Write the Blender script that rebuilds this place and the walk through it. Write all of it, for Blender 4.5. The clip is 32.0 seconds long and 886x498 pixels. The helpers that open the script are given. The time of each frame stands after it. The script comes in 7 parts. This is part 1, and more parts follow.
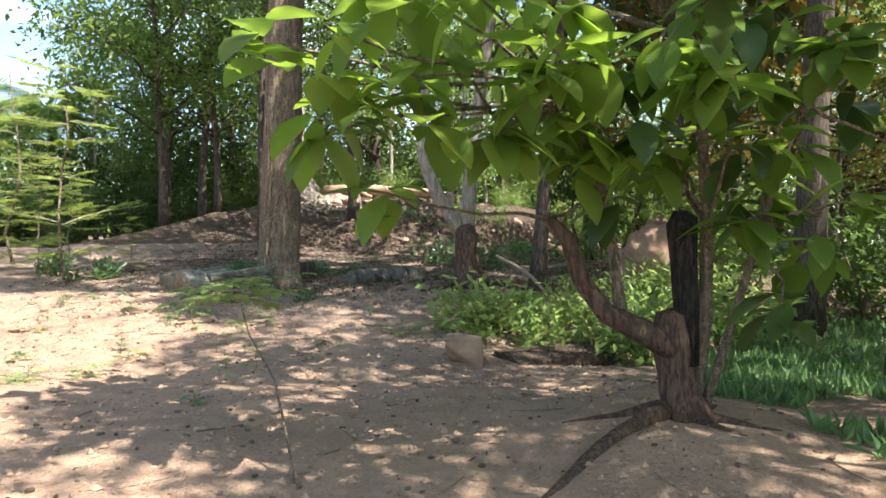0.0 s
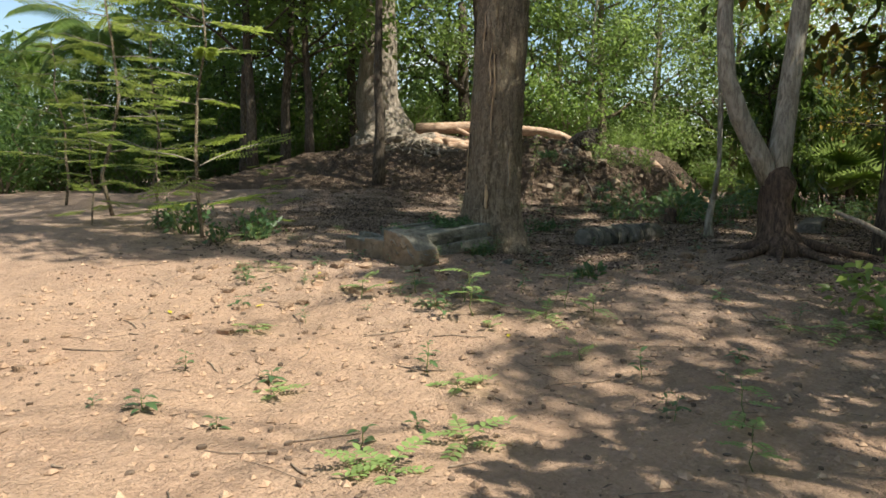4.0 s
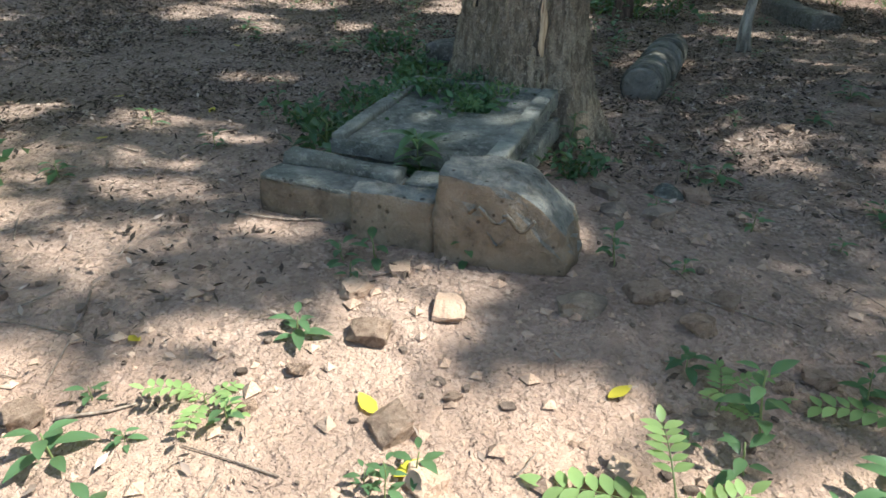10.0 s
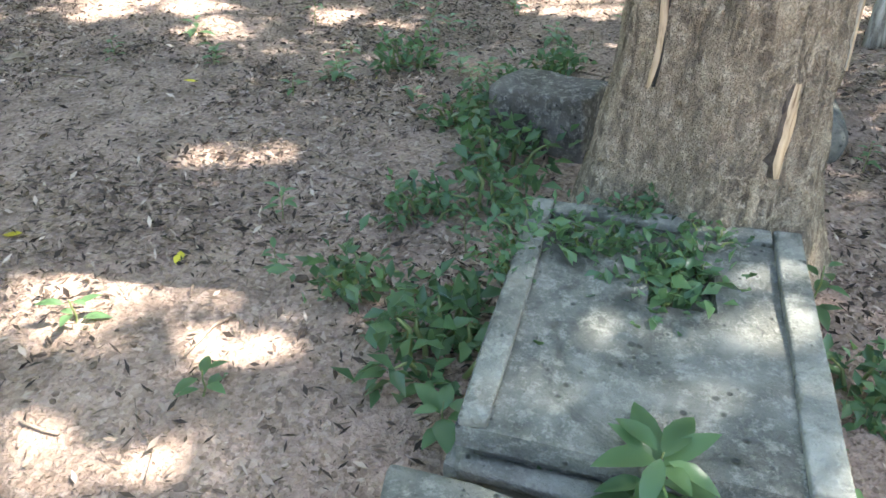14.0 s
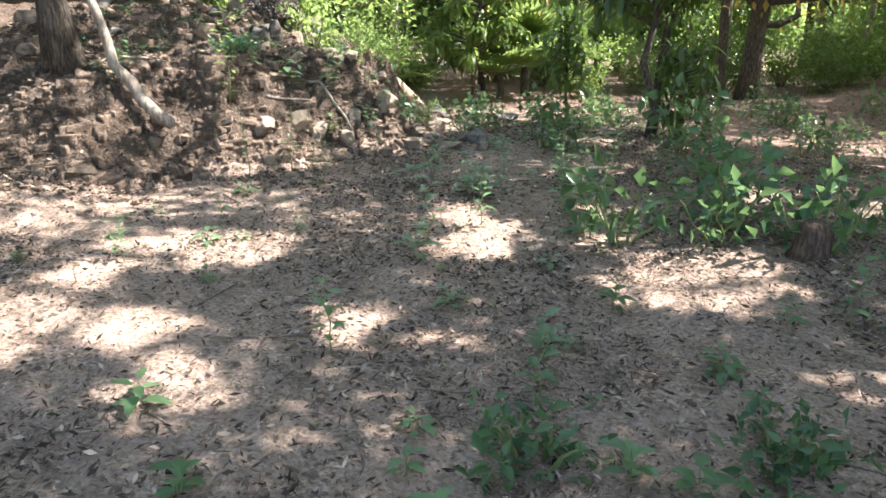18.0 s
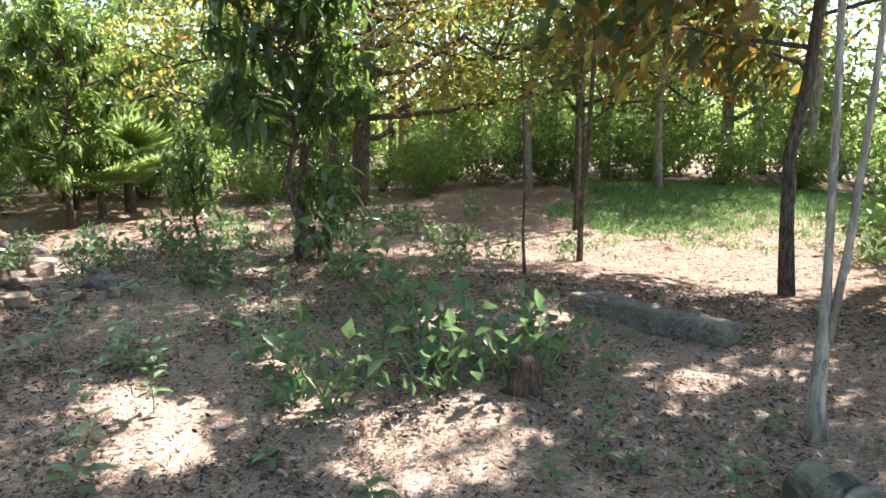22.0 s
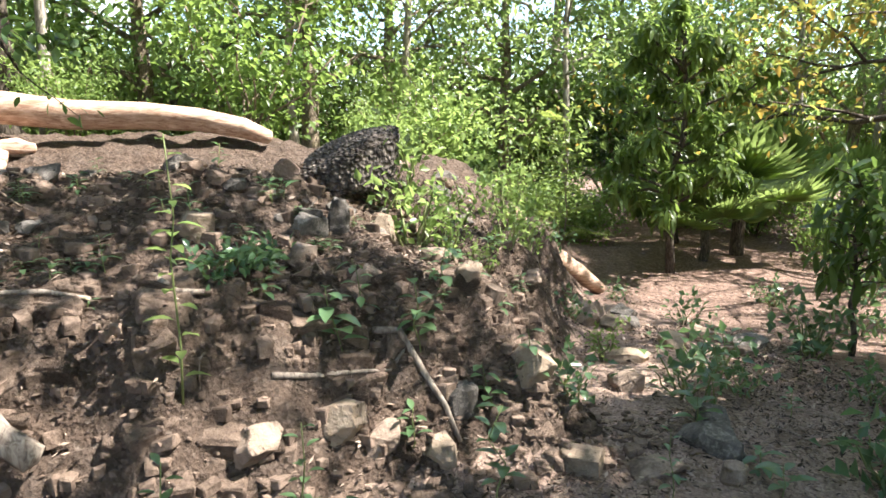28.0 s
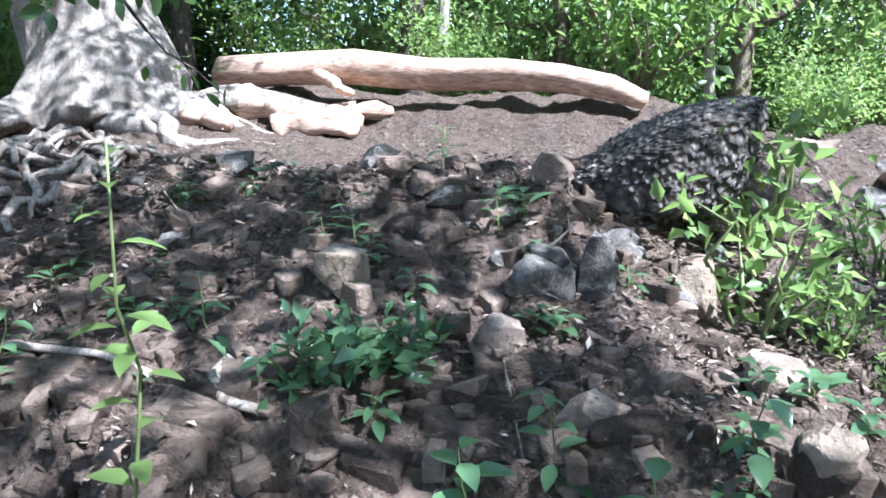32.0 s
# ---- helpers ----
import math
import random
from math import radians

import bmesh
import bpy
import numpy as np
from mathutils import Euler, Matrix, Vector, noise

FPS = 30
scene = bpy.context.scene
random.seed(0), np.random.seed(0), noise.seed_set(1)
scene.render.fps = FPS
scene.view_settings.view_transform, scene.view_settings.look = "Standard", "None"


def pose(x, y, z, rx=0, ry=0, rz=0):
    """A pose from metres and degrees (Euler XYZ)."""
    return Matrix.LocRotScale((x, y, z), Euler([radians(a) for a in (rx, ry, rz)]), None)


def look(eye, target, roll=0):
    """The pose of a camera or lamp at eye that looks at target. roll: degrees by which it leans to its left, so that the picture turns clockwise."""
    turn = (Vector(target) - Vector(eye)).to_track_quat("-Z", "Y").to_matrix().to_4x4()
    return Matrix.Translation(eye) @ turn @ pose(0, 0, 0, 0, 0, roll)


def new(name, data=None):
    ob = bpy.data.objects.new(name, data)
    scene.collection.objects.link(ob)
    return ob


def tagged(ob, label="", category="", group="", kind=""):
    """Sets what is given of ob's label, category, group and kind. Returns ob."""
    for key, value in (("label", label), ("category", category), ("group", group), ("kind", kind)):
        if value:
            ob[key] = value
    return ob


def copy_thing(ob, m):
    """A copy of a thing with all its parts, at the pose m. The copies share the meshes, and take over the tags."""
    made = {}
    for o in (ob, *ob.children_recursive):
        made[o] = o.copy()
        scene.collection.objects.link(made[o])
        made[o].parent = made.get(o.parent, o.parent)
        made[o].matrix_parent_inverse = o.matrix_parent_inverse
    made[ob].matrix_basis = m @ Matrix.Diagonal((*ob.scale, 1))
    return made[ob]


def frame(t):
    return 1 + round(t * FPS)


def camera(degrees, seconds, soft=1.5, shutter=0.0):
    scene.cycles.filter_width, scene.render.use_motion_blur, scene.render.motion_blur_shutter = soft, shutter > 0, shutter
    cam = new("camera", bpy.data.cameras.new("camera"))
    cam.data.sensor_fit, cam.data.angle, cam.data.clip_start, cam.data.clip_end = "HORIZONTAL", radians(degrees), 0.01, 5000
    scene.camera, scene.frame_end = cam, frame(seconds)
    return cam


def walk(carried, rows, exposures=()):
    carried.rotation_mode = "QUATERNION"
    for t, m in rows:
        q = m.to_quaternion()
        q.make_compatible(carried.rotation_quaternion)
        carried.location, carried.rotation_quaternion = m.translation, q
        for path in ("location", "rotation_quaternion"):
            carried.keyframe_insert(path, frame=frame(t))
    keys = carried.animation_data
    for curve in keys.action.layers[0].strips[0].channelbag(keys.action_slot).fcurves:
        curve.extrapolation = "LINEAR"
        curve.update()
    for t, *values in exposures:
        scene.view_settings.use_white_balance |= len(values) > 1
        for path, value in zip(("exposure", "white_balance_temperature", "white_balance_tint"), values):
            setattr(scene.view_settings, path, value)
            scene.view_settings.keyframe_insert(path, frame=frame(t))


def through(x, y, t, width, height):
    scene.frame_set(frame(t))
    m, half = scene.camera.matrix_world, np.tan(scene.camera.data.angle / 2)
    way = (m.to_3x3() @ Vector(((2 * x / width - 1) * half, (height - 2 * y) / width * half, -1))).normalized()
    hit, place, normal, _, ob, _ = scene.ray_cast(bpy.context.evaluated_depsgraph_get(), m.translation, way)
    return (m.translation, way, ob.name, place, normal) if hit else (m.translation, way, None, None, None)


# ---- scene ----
import functools

# ---- camera and its walk ----
cam = camera(64.06, 32.0, soft=1.6)
# seconds, x, y, z, yaw, pitch, lean
ROWS = [
    (0.0, 0.000, 0.000, 1.305, 0.03, -2.48, 0.02),
    (0.5, -0.467, 0.359, 1.300, 0.97, -2.23, -0.09),
    (1.0, -0.904, 0.757, 1.279, 1.45, -2.46, -0.10),
    (1.5, -1.315, 1.164, 1.301, 1.47, -2.75, -0.21),
    (2.0, -1.737, 1.476, 1.281, 1.56, -3.50, -0.24),
    (2.5, -2.087, 1.822, 1.258, 1.20, -5.26, -0.25),
    (3.0, -2.487, 2.266, 1.272, 0.81, -6.14, -0.25),
    (3.5, -2.930, 2.641, 1.266, 0.65, -6.48, -0.32),
    (4.0, -3.349, 3.090, 1.238, 0.56, -6.92, -0.28),
    (4.5, -3.736, 3.541, 1.280, 0.51, -7.23, -0.27),
    (6.5, -5.070, 5.165, 1.435, -6.29, -6.96, -0.54),
    (7.0, -5.263, 5.648, 1.423, -10.48, -7.25, -0.56),
    (7.5, -5.383, 6.170, 1.399, -13.37, -8.15, -0.59),
    (8.0, -5.452, 6.682, 1.450, -16.26, -10.42, -0.57),
    (8.5, -5.465, 7.184, 1.412, -20.10, -11.57, -0.72),
    (9.0, -5.406, 7.664, 1.404, -22.68, -14.80, -0.66),
    (9.5, -5.334, 8.068, 1.450, -24.66, -23.71, -0.30),
    (10.0, -5.187, 8.455, 1.453, -27.21, -26.36, -0.42),
    (10.5, -5.058, 8.797, 1.429, -27.93, -26.55, -0.29),
    (11.0, -5.008, 9.122, 1.459, -28.92, -27.54, -0.21),
    (11.5, -4.977, 9.294, 1.487, -30.73, -30.31, -0.15),
    (12.0, -4.876, 9.569, 1.492, -31.90, -31.62, -0.10),
    (12.5, -4.810, 9.797, 1.609, -32.23, -32.22, 0.08),
    (13.0, -4.821, 10.021, 1.633, -32.34, -32.63, 0.10),
    (13.5, -4.855, 10.270, 1.665, -32.53, -32.59, 0.19),
    (14.0, -4.836, 10.598, 1.682, -32.80, -32.60, 0.21),
    (14.5, -4.761, 10.935, 1.724, -32.85, -31.61, 0.23),
    (15.0, -4.719, 11.303, 1.742, -32.47, -29.90, 0.22),
    (15.5, -4.702, 11.597, 1.819, -31.94, -27.96, 0.26),
    (17.5, -4.265, 12.792, 1.763, -33.07, -19.70, 0.35),
    (18.0, -4.255, 13.004, 1.780, -39.92, -18.64, 0.17),
    (18.5, -4.325, 13.199, 1.805, -48.17, -16.56, -0.05),
    (19.0, -4.311, 13.265, 1.815, -57.83, -14.93, -0.07),
    (19.5, -4.279, 13.241, 1.808, -64.57, -14.29, -0.29),
    (20.0, -4.232, 13.265, 1.804, -69.87, -14.10, -0.48),
    (20.5, -4.149, 13.333, 1.830, -72.11, -14.11, -0.59),
    (21.0, -4.038, 13.481, 1.858, -72.30, -13.72, -0.67),
    (21.5, -3.983, 13.732, 1.922, -72.04, -12.53, -0.75),
    (22.0, -3.916, 13.956, 1.968, -71.67, -10.56, -0.68),
    (22.5, -3.772, 14.177, 1.974, -70.34, -8.87, -0.57),
    (23.0, -3.608, 14.374, 2.000, -66.49, -7.73, -0.47),
    (23.5, -3.558, 14.530, 2.007, -61.72, -7.06, -0.38),
    (24.0, -3.522, 14.720, 2.065, -56.46, -6.44, -0.35),
    (24.5, -3.496, 14.891, 2.103, -52.41, -5.88, -0.26),
    (25.0, -3.357, 15.077, 2.072, -49.86, -5.63, -0.16),
    (25.5, -3.091, 15.328, 2.040, -46.76, -5.75, -0.07),
    (27.5, -1.884, 16.242, 2.101, -31.91, -9.10, 0.10),
    (28.0, -1.654, 16.492, 2.126, -26.39, -9.75, 0.06),
    (28.5, -1.441, 16.735, 2.125, -20.72, -10.30, -0.01),
    (29.0, -1.191, 17.001, 2.183, -13.06, -10.93, 0.04),
    (29.5, -1.010, 17.279, 2.183, -6.17, -11.68, 0.20),
    (30.0, -0.872, 17.574, 2.192, -2.57, -12.68, 0.33),
    (30.5, -0.738, 17.813, 2.210, -0.65, -13.59, 0.36),
    (31.0, -0.594, 17.990, 2.249, 2.50, -13.67, 0.53),
    (31.5, -0.508, 18.148, 2.228, 6.19, -13.53, 0.65),
    (32.0, -0.396, 18.321, 2.223, 9.26, -13.46, 0.79),
]
EXPOSURE = [(0.0, 1.8, 6300, 9), (1.0, 1.5, 7300, 11), (2.0, 1.1, 7300, 11), (4.0, 0.85, 6700, 4), (7.5, 0.95, 6600, 5), (9.0, 1.4, 5800, 3), (10.0, 1.55, 5700, 3), (11.0, 2.35, 5900, 6), (13.0, 2.95, 6000, 10), (15.0, 3.35, 6200, 9), (17.5, 2.75, 6000, 10), (19.0, 2.6, 6200, 12), (21.0, 2.75, 6200, 12), (25.5, 2.4, 6300, 13), (28.5, 2.3, 6100, 12), (30.0, 2.4, 5300, 12), (32.0, 2.35, 4850, 12)]
walk(cam, [(t, pose(x, y, z, 90 + pitch, lean, yaw)) for t, x, y, z, yaw, pitch, lean in ROWS], EXPOSURE)

# ---- world, sun ----
SUN_ELEVATION, SUN_AZIMUTH = 54.0, -32.0      # degrees; azimuth counted from +x towards +y
world = bpy.data.worlds.new("sky")
world.use_nodes = True
scene.world = world
wn = world.node_tree.nodes
wl = world.node_tree.links
sky = wn.new("ShaderNodeTexSky")
sky.sky_type = "NISHITA"
sky.sun_disc = False
sky.sun_elevation = radians(SUN_ELEVATION)
sky.sun_rotation = radians(90 - SUN_AZIMUTH)
coords = wn.new("ShaderNodeTexCoord")
cloud_map = wn.new("ShaderNodeMapping")
cloud_map.inputs["Scale"].default_value = (2.2, 2.2, 6.0)
cloud = wn.new("ShaderNodeTexNoise")
cloud.inputs["Scale"].default_value = 1.6
cloud.inputs["Detail"].default_value = 8.0
cloud.inputs["Roughness"].default_value = 0.6
cloud_ramp = wn.new("ShaderNodeValToRGB")
cloud_ramp.color_ramp.elements[0].position = 0.52
cloud_ramp.color_ramp.elements[1].position = 0.74
cloud_mix = wn.new("ShaderNodeMixRGB")
cloud_mix.inputs[2].default_value = (8.5, 8.7, 9.0, 1.0)
wl.new(coords.outputs["Generated"], cloud_map.inputs["Vector"])
wl.new(cloud_map.outputs["Vector"], cloud.inputs["Vector"])
wl.new(cloud.outputs["Fac"], cloud_ramp.inputs["Fac"])
wl.new(cloud_ramp.outputs["Color"], cloud_mix.inputs[0])
wl.new(sky.outputs["Color"], cloud_mix.inputs[1])
wl.new(cloud_mix.outputs["Color"], wn["Background"].inputs["Color"])
wn["Background"].inputs["Strength"].default_value = 0.104

sun_data = bpy.data.lights.new("sun", "SUN")
sun_data.energy = 4.7
sun_data.angle = radians(0.55)
sun_data.color = (1.0, 0.93, 0.82)
sun = new("sun", sun_data)
se, sa = radians(SUN_ELEVATION), radians(SUN_AZIMUTH)
SUN_WAY = Vector((math.cos(se) * math.cos(sa), math.cos(se) * math.sin(sa), math.sin(se)))
sun.matrix_world = look(SUN_WAY * 60, (0, 0, 0))


# ---- materials ----
class Nodes:
    """A short way to write node materials."""

    def __init__(self, name):
        self.mat = bpy.data.materials.new(name)
        self.mat.use_nodes = True
        self.tree = self.mat.node_tree
        self.tree.nodes.clear()
        self.out = self.tree.nodes.new("ShaderNodeOutputMaterial")

    def add(self, kind, inputs=None, **props):
        n = self.tree.nodes.new(kind)
        for k, v in props.items():
            setattr(n, k, v)
        for k, v in (inputs or {}).items():
            if isinstance(v, tuple) and len(v) == 2 and hasattr(v[0], "outputs"):
                self.tree.links.new(v[0].outputs[v[1]], n.inputs[k])
            elif hasattr(v, "outputs"):
                self.tree.links.new(v.outputs[0], n.inputs[k])
            else:
                n.inputs[k].default_value = v
        return n

    def coords(self, scale=(1, 1, 1)):
        c = self.add("ShaderNodeTexCoord")
        return self.add("ShaderNodeMapping", {"Vector": (c, "Object"), "Scale": scale})

    def noise(self, vec, scale, detail=4.0, rough=0.55, warp=0.0):
        return self.add("ShaderNodeTexNoise", {"Vector": vec, "Scale": scale, "Detail": detail, "Roughness": rough, "Distortion": warp})

    def ramp(self, fac, stops):
        n = self.add("ShaderNodeValToRGB", {"Fac": fac})
        el = n.color_ramp.elements
        while len(el) < len(stops):
            el.new(0.5)
        for e, (p, c) in zip(el, stops):
            e.position = p
            e.color = (*c, 1.0) if isinstance(c, tuple) else (c, c, c, 1.0)
        return n

    def mix(self, fac, a, b, mode="MIX"):
        n = self.add("ShaderNodeMixRGB", {"Fac": fac}, blend_type=mode)
        for k, v in (("Color1", a), ("Color2", b)):
            if hasattr(v, "outputs"):
                self.tree.links.new(v.outputs[0], n.inputs[k])
            else:
                n.inputs[k].default_value = (*v, 1.0)
        return n

    def bump(self, height, strength, distance, normal=None):
        ins = {"Height": height, "Strength": strength, "Distance": distance}
        if normal is not None:
            ins["Normal"] = normal
        return self.add("ShaderNodeBump", ins)

    def principled(self, color, rough=0.85, normal=None, spec=0.3):
        ins = {"Base Color": color if hasattr(color, "outputs") else (*color, 1.0), "Roughness": rough, "Specular IOR Level": spec}
        if normal is not None:
            ins["Normal"] = normal
        return self.add("ShaderNodeBsdfPrincipled", ins)

    def done(self, shader):
        self.tree.links.new(shader.outputs[0], self.out.inputs["Surface"])
        return self.mat


def soil_material():
    n = Nodes("soil")
    v = n.coords()
    big = n.noise(v, 0.55, 5)
    mid = n.noise(v, 3.2, 6, 0.6)
    fine = n.noise(v, 38.0, 5, 0.65)
    flake = n.add("ShaderNodeTexVoronoi", {"Vector": v, "Scale": 26.0, "Randomness": 1.0}, feature="F1")
    earth = n.ramp(big, [(0.3, (0.45, 0.29, 0.2)), (0.55, (0.54, 0.365, 0.255)), (0.75, (0.41, 0.262, 0.18))])
    litter = n.ramp((flake, "Color"), [(0.15, (0.085, 0.062, 0.05)), (0.45, (0.21, 0.15, 0.118)), (0.7, (0.13, 0.095, 0.076)), (0.95, (0.4, 0.31, 0.25))])
    cover = n.ramp(mid, [(0.44, 0.06), (0.6, 0.8)])
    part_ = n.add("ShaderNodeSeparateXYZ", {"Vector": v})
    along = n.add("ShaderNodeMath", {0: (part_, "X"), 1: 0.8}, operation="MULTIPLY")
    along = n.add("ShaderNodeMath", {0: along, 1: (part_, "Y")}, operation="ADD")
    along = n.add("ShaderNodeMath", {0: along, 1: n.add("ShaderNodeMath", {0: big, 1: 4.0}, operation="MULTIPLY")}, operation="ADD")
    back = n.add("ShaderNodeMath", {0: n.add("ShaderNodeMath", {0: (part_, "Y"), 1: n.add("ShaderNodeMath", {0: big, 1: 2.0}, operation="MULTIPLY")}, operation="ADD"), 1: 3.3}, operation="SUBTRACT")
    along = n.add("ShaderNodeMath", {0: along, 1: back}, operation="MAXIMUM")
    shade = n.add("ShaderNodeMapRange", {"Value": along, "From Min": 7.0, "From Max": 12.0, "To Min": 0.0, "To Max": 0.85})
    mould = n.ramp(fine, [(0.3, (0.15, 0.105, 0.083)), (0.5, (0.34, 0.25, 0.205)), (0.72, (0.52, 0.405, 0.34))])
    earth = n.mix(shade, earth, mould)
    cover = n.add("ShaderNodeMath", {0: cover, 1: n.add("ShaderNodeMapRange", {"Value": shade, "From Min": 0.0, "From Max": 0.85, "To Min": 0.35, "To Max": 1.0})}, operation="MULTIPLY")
    col = n.mix(cover, earth, litter)
    col = n.mix(n.ramp(fine, [(0.3, 0.0), (0.75, 0.35)]), col, (0.17, 0.115, 0.085))
    grit = n.add("ShaderNodeTexVoronoi", {"Vector": v, "Scale": 62.0, "Randomness": 1.0}, feature="F1")
    tint = n.ramp((grit, "Color"), [(0.12, (0.06, 0.044, 0.034)), (0.32, (0.26, 0.18, 0.138)), (0.7, (0.48, 0.35, 0.27)), (0.92, (0.58, 0.45, 0.36))])
    where = n.ramp(n.noise(v, 5.0, 6, 0.75), [(0.36, 0.1), (0.6, 0.6)])
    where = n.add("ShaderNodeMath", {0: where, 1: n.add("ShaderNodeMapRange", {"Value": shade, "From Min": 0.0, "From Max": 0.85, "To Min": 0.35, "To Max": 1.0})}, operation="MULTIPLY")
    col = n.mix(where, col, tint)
    east = n.add("ShaderNodeMath", {0: (part_, "X"), 1: n.add("ShaderNodeMath", {0: n.noise(v, 0.9, 5), 1: 4.0}, operation="MULTIPLY")}, operation="ADD")
    fallen = n.add("ShaderNodeMapRange", {"Value": east, "From Min": 4.0, "From Max": 7.0, "To Min": 0.0, "To Max": 0.85})
    rust = n.ramp((flake, "Color"), [(0.1, (0.075, 0.05, 0.04)), (0.45, (0.17, 0.11, 0.085)), (0.75, (0.25, 0.165, 0.13)), (0.97, (0.38, 0.28, 0.23))])
    col = n.mix(fallen, col, rust)
    b = n.bump(fine, 0.9, 0.025)
    b = n.bump((grit, "Distance"), 0.5, 0.012, b)
    b = n.bump((flake, "Distance"), 0.6, 0.014, b)
    b = n.bump(n.noise(v, 11.0, 5, 0.7), 0.9, 0.05, b)
    b = n.bump(mid, 0.6, 0.06, b)
    return n.done(n.principled(col, 0.95, b, 0.15))


def bank_material():
    n = Nodes("earth_and_rubble")
    v = n.coords()
    big = n.noise(v, 1.4, 6, 0.6, 0.4)
    cell = n.add("ShaderNodeTexVoronoi", {"Vector": v, "Scale": 9.0, "Randomness": 1.0}, feature="F1")
    fine = n.noise(v, 30.0, 6, 0.7)
    col = n.ramp(big, [(0.3, (0.101, 0.071, 0.053)), (0.5, (0.157, 0.114, 0.087)), (0.7, (0.120, 0.090, 0.071))])
    col = n.mix(n.ramp((cell, "Color"), [(0.3, 0.0), (0.9, 0.45)]), col, (0.194, 0.161, 0.134))
    col = n.mix(n.ramp(fine, [(0.35, 0.0), (0.7, 0.6)]), col, (0.081, 0.060, 0.047))
    grit = n.add("ShaderNodeTexVoronoi", {"Vector": v, "Scale": 46.0, "Randomness": 1.0}, feature="F1")
    tint = n.ramp((grit, "Color"), [(0.1, (0.037, 0.026, 0.020)), (0.4, (0.114, 0.079, 0.058)), (0.75, (0.181, 0.129, 0.097)), (0.97, (0.316, 0.249, 0.201))])
    col = n.mix(n.ramp(n.noise(v, 4.0, 6, 0.75), [(0.36, 0.1), (0.6, 0.7)]), col, tint)
    b = n.bump(fine, 0.9, 0.04)
    b = n.bump((grit, "Distance"), 0.9, 0.025, b)
    b = n.bump((cell, "Distance"), 0.8, 0.08, b)
    b = n.bump(n.noise(v, 9.0, 6, 0.75), 1.0, 0.07, b)
    return n.done(n.principled(col, 0.95, b, 0.12))


def stone_material(name, base, dark, pale, scale=1.0, pits=0.5, top=None, crusty=0.85):
    n = Nodes(name)
    v = n.coords()
    info = n.add("ShaderNodeObjectInfo")
    shift = n.add("ShaderNodeVectorMath", {0: v, 1: (info, "Random")}, operation="ADD")
    blot = n.noise(shift, 4.5 * scale, 6, 0.62, 0.5)
    lichen = n.noise(shift, 13.0 * scale, 5, 0.7)
    grain = n.noise(shift, 90.0 * scale, 4, 0.7)
    col = n.ramp(blot, [(0.32, dark), (0.5, base), (0.68, pale)])
    col = n.mix(n.ramp(lichen, [(0.55, 0.0), (0.72, 0.7)]), col, dark)
    col = n.mix(n.ramp(grain, [(0.3, 0.0), (0.75, 0.35)]), col, pale)
    if top:
        geo = n.add("ShaderNodeNewGeometry")
        up = n.add("ShaderNodeSeparateXYZ", {"Vector": (geo, "True Normal")})
        jig = n.add("ShaderNodeMath", {0: (up, "Z"), 1: n.add("ShaderNodeMath", {0: blot, 1: 0.7}, operation="MULTIPLY")}, operation="ADD")
        col = n.mix(n.ramp(jig, [(0.6, 0.0), (0.95, 0.9)]), col, n.ramp(lichen, [(0.3, tuple(t * 0.5 for t in top)), (0.5, top), (0.7, tuple(t * 1.6 for t in top))]))
    hue = n.add("ShaderNodeHueSaturation", {"Color": col, "Value": n.add("ShaderNodeMapRange", {"Value": (info, "Random"), "To Min": 0.75, "To Max": 1.2})})
    spot = n.add("ShaderNodeTexVoronoi", {"Vector": shift, "Scale": 24.0 * scale, "Randomness": 1.0}, feature="F1")
    hole_ = n.ramp(n.add("ShaderNodeMath", {0: (spot, "Distance"), 1: n.noise(shift, 8.0, 3)}, operation="ADD"), [(0.5, 0.0), (0.62, 1.0)])
    crust = n.ramp(n.noise(shift, 26.0 * scale, 7, 0.8), [(0.5, 0.0), (0.62, crusty)])
    hue = n.mix(crust, hue, tuple(min(0.62, p * 1.45) for p in pale))
    hue = n.mix(n.ramp(n.noise(shift, 2.2 * scale, 5, 0.7, 1.0), [(0.52, 0.0), (0.64, 0.8)]), hue, tuple(d * 0.7 for d in dark))
    hue = n.mix(n.ramp(hole_, [(0.0, 0.8), (1.0, 0.0)]), hue, tuple(d * 0.6 for d in dark))
    b = n.bump(grain, pits, 0.01)
    b = n.bump(lichen, pits, 0.025, b)
    b = n.bump(hole_, 0.6, 0.012, b)
    return n.done(n.principled(hue, 0.9, b, 0.2))


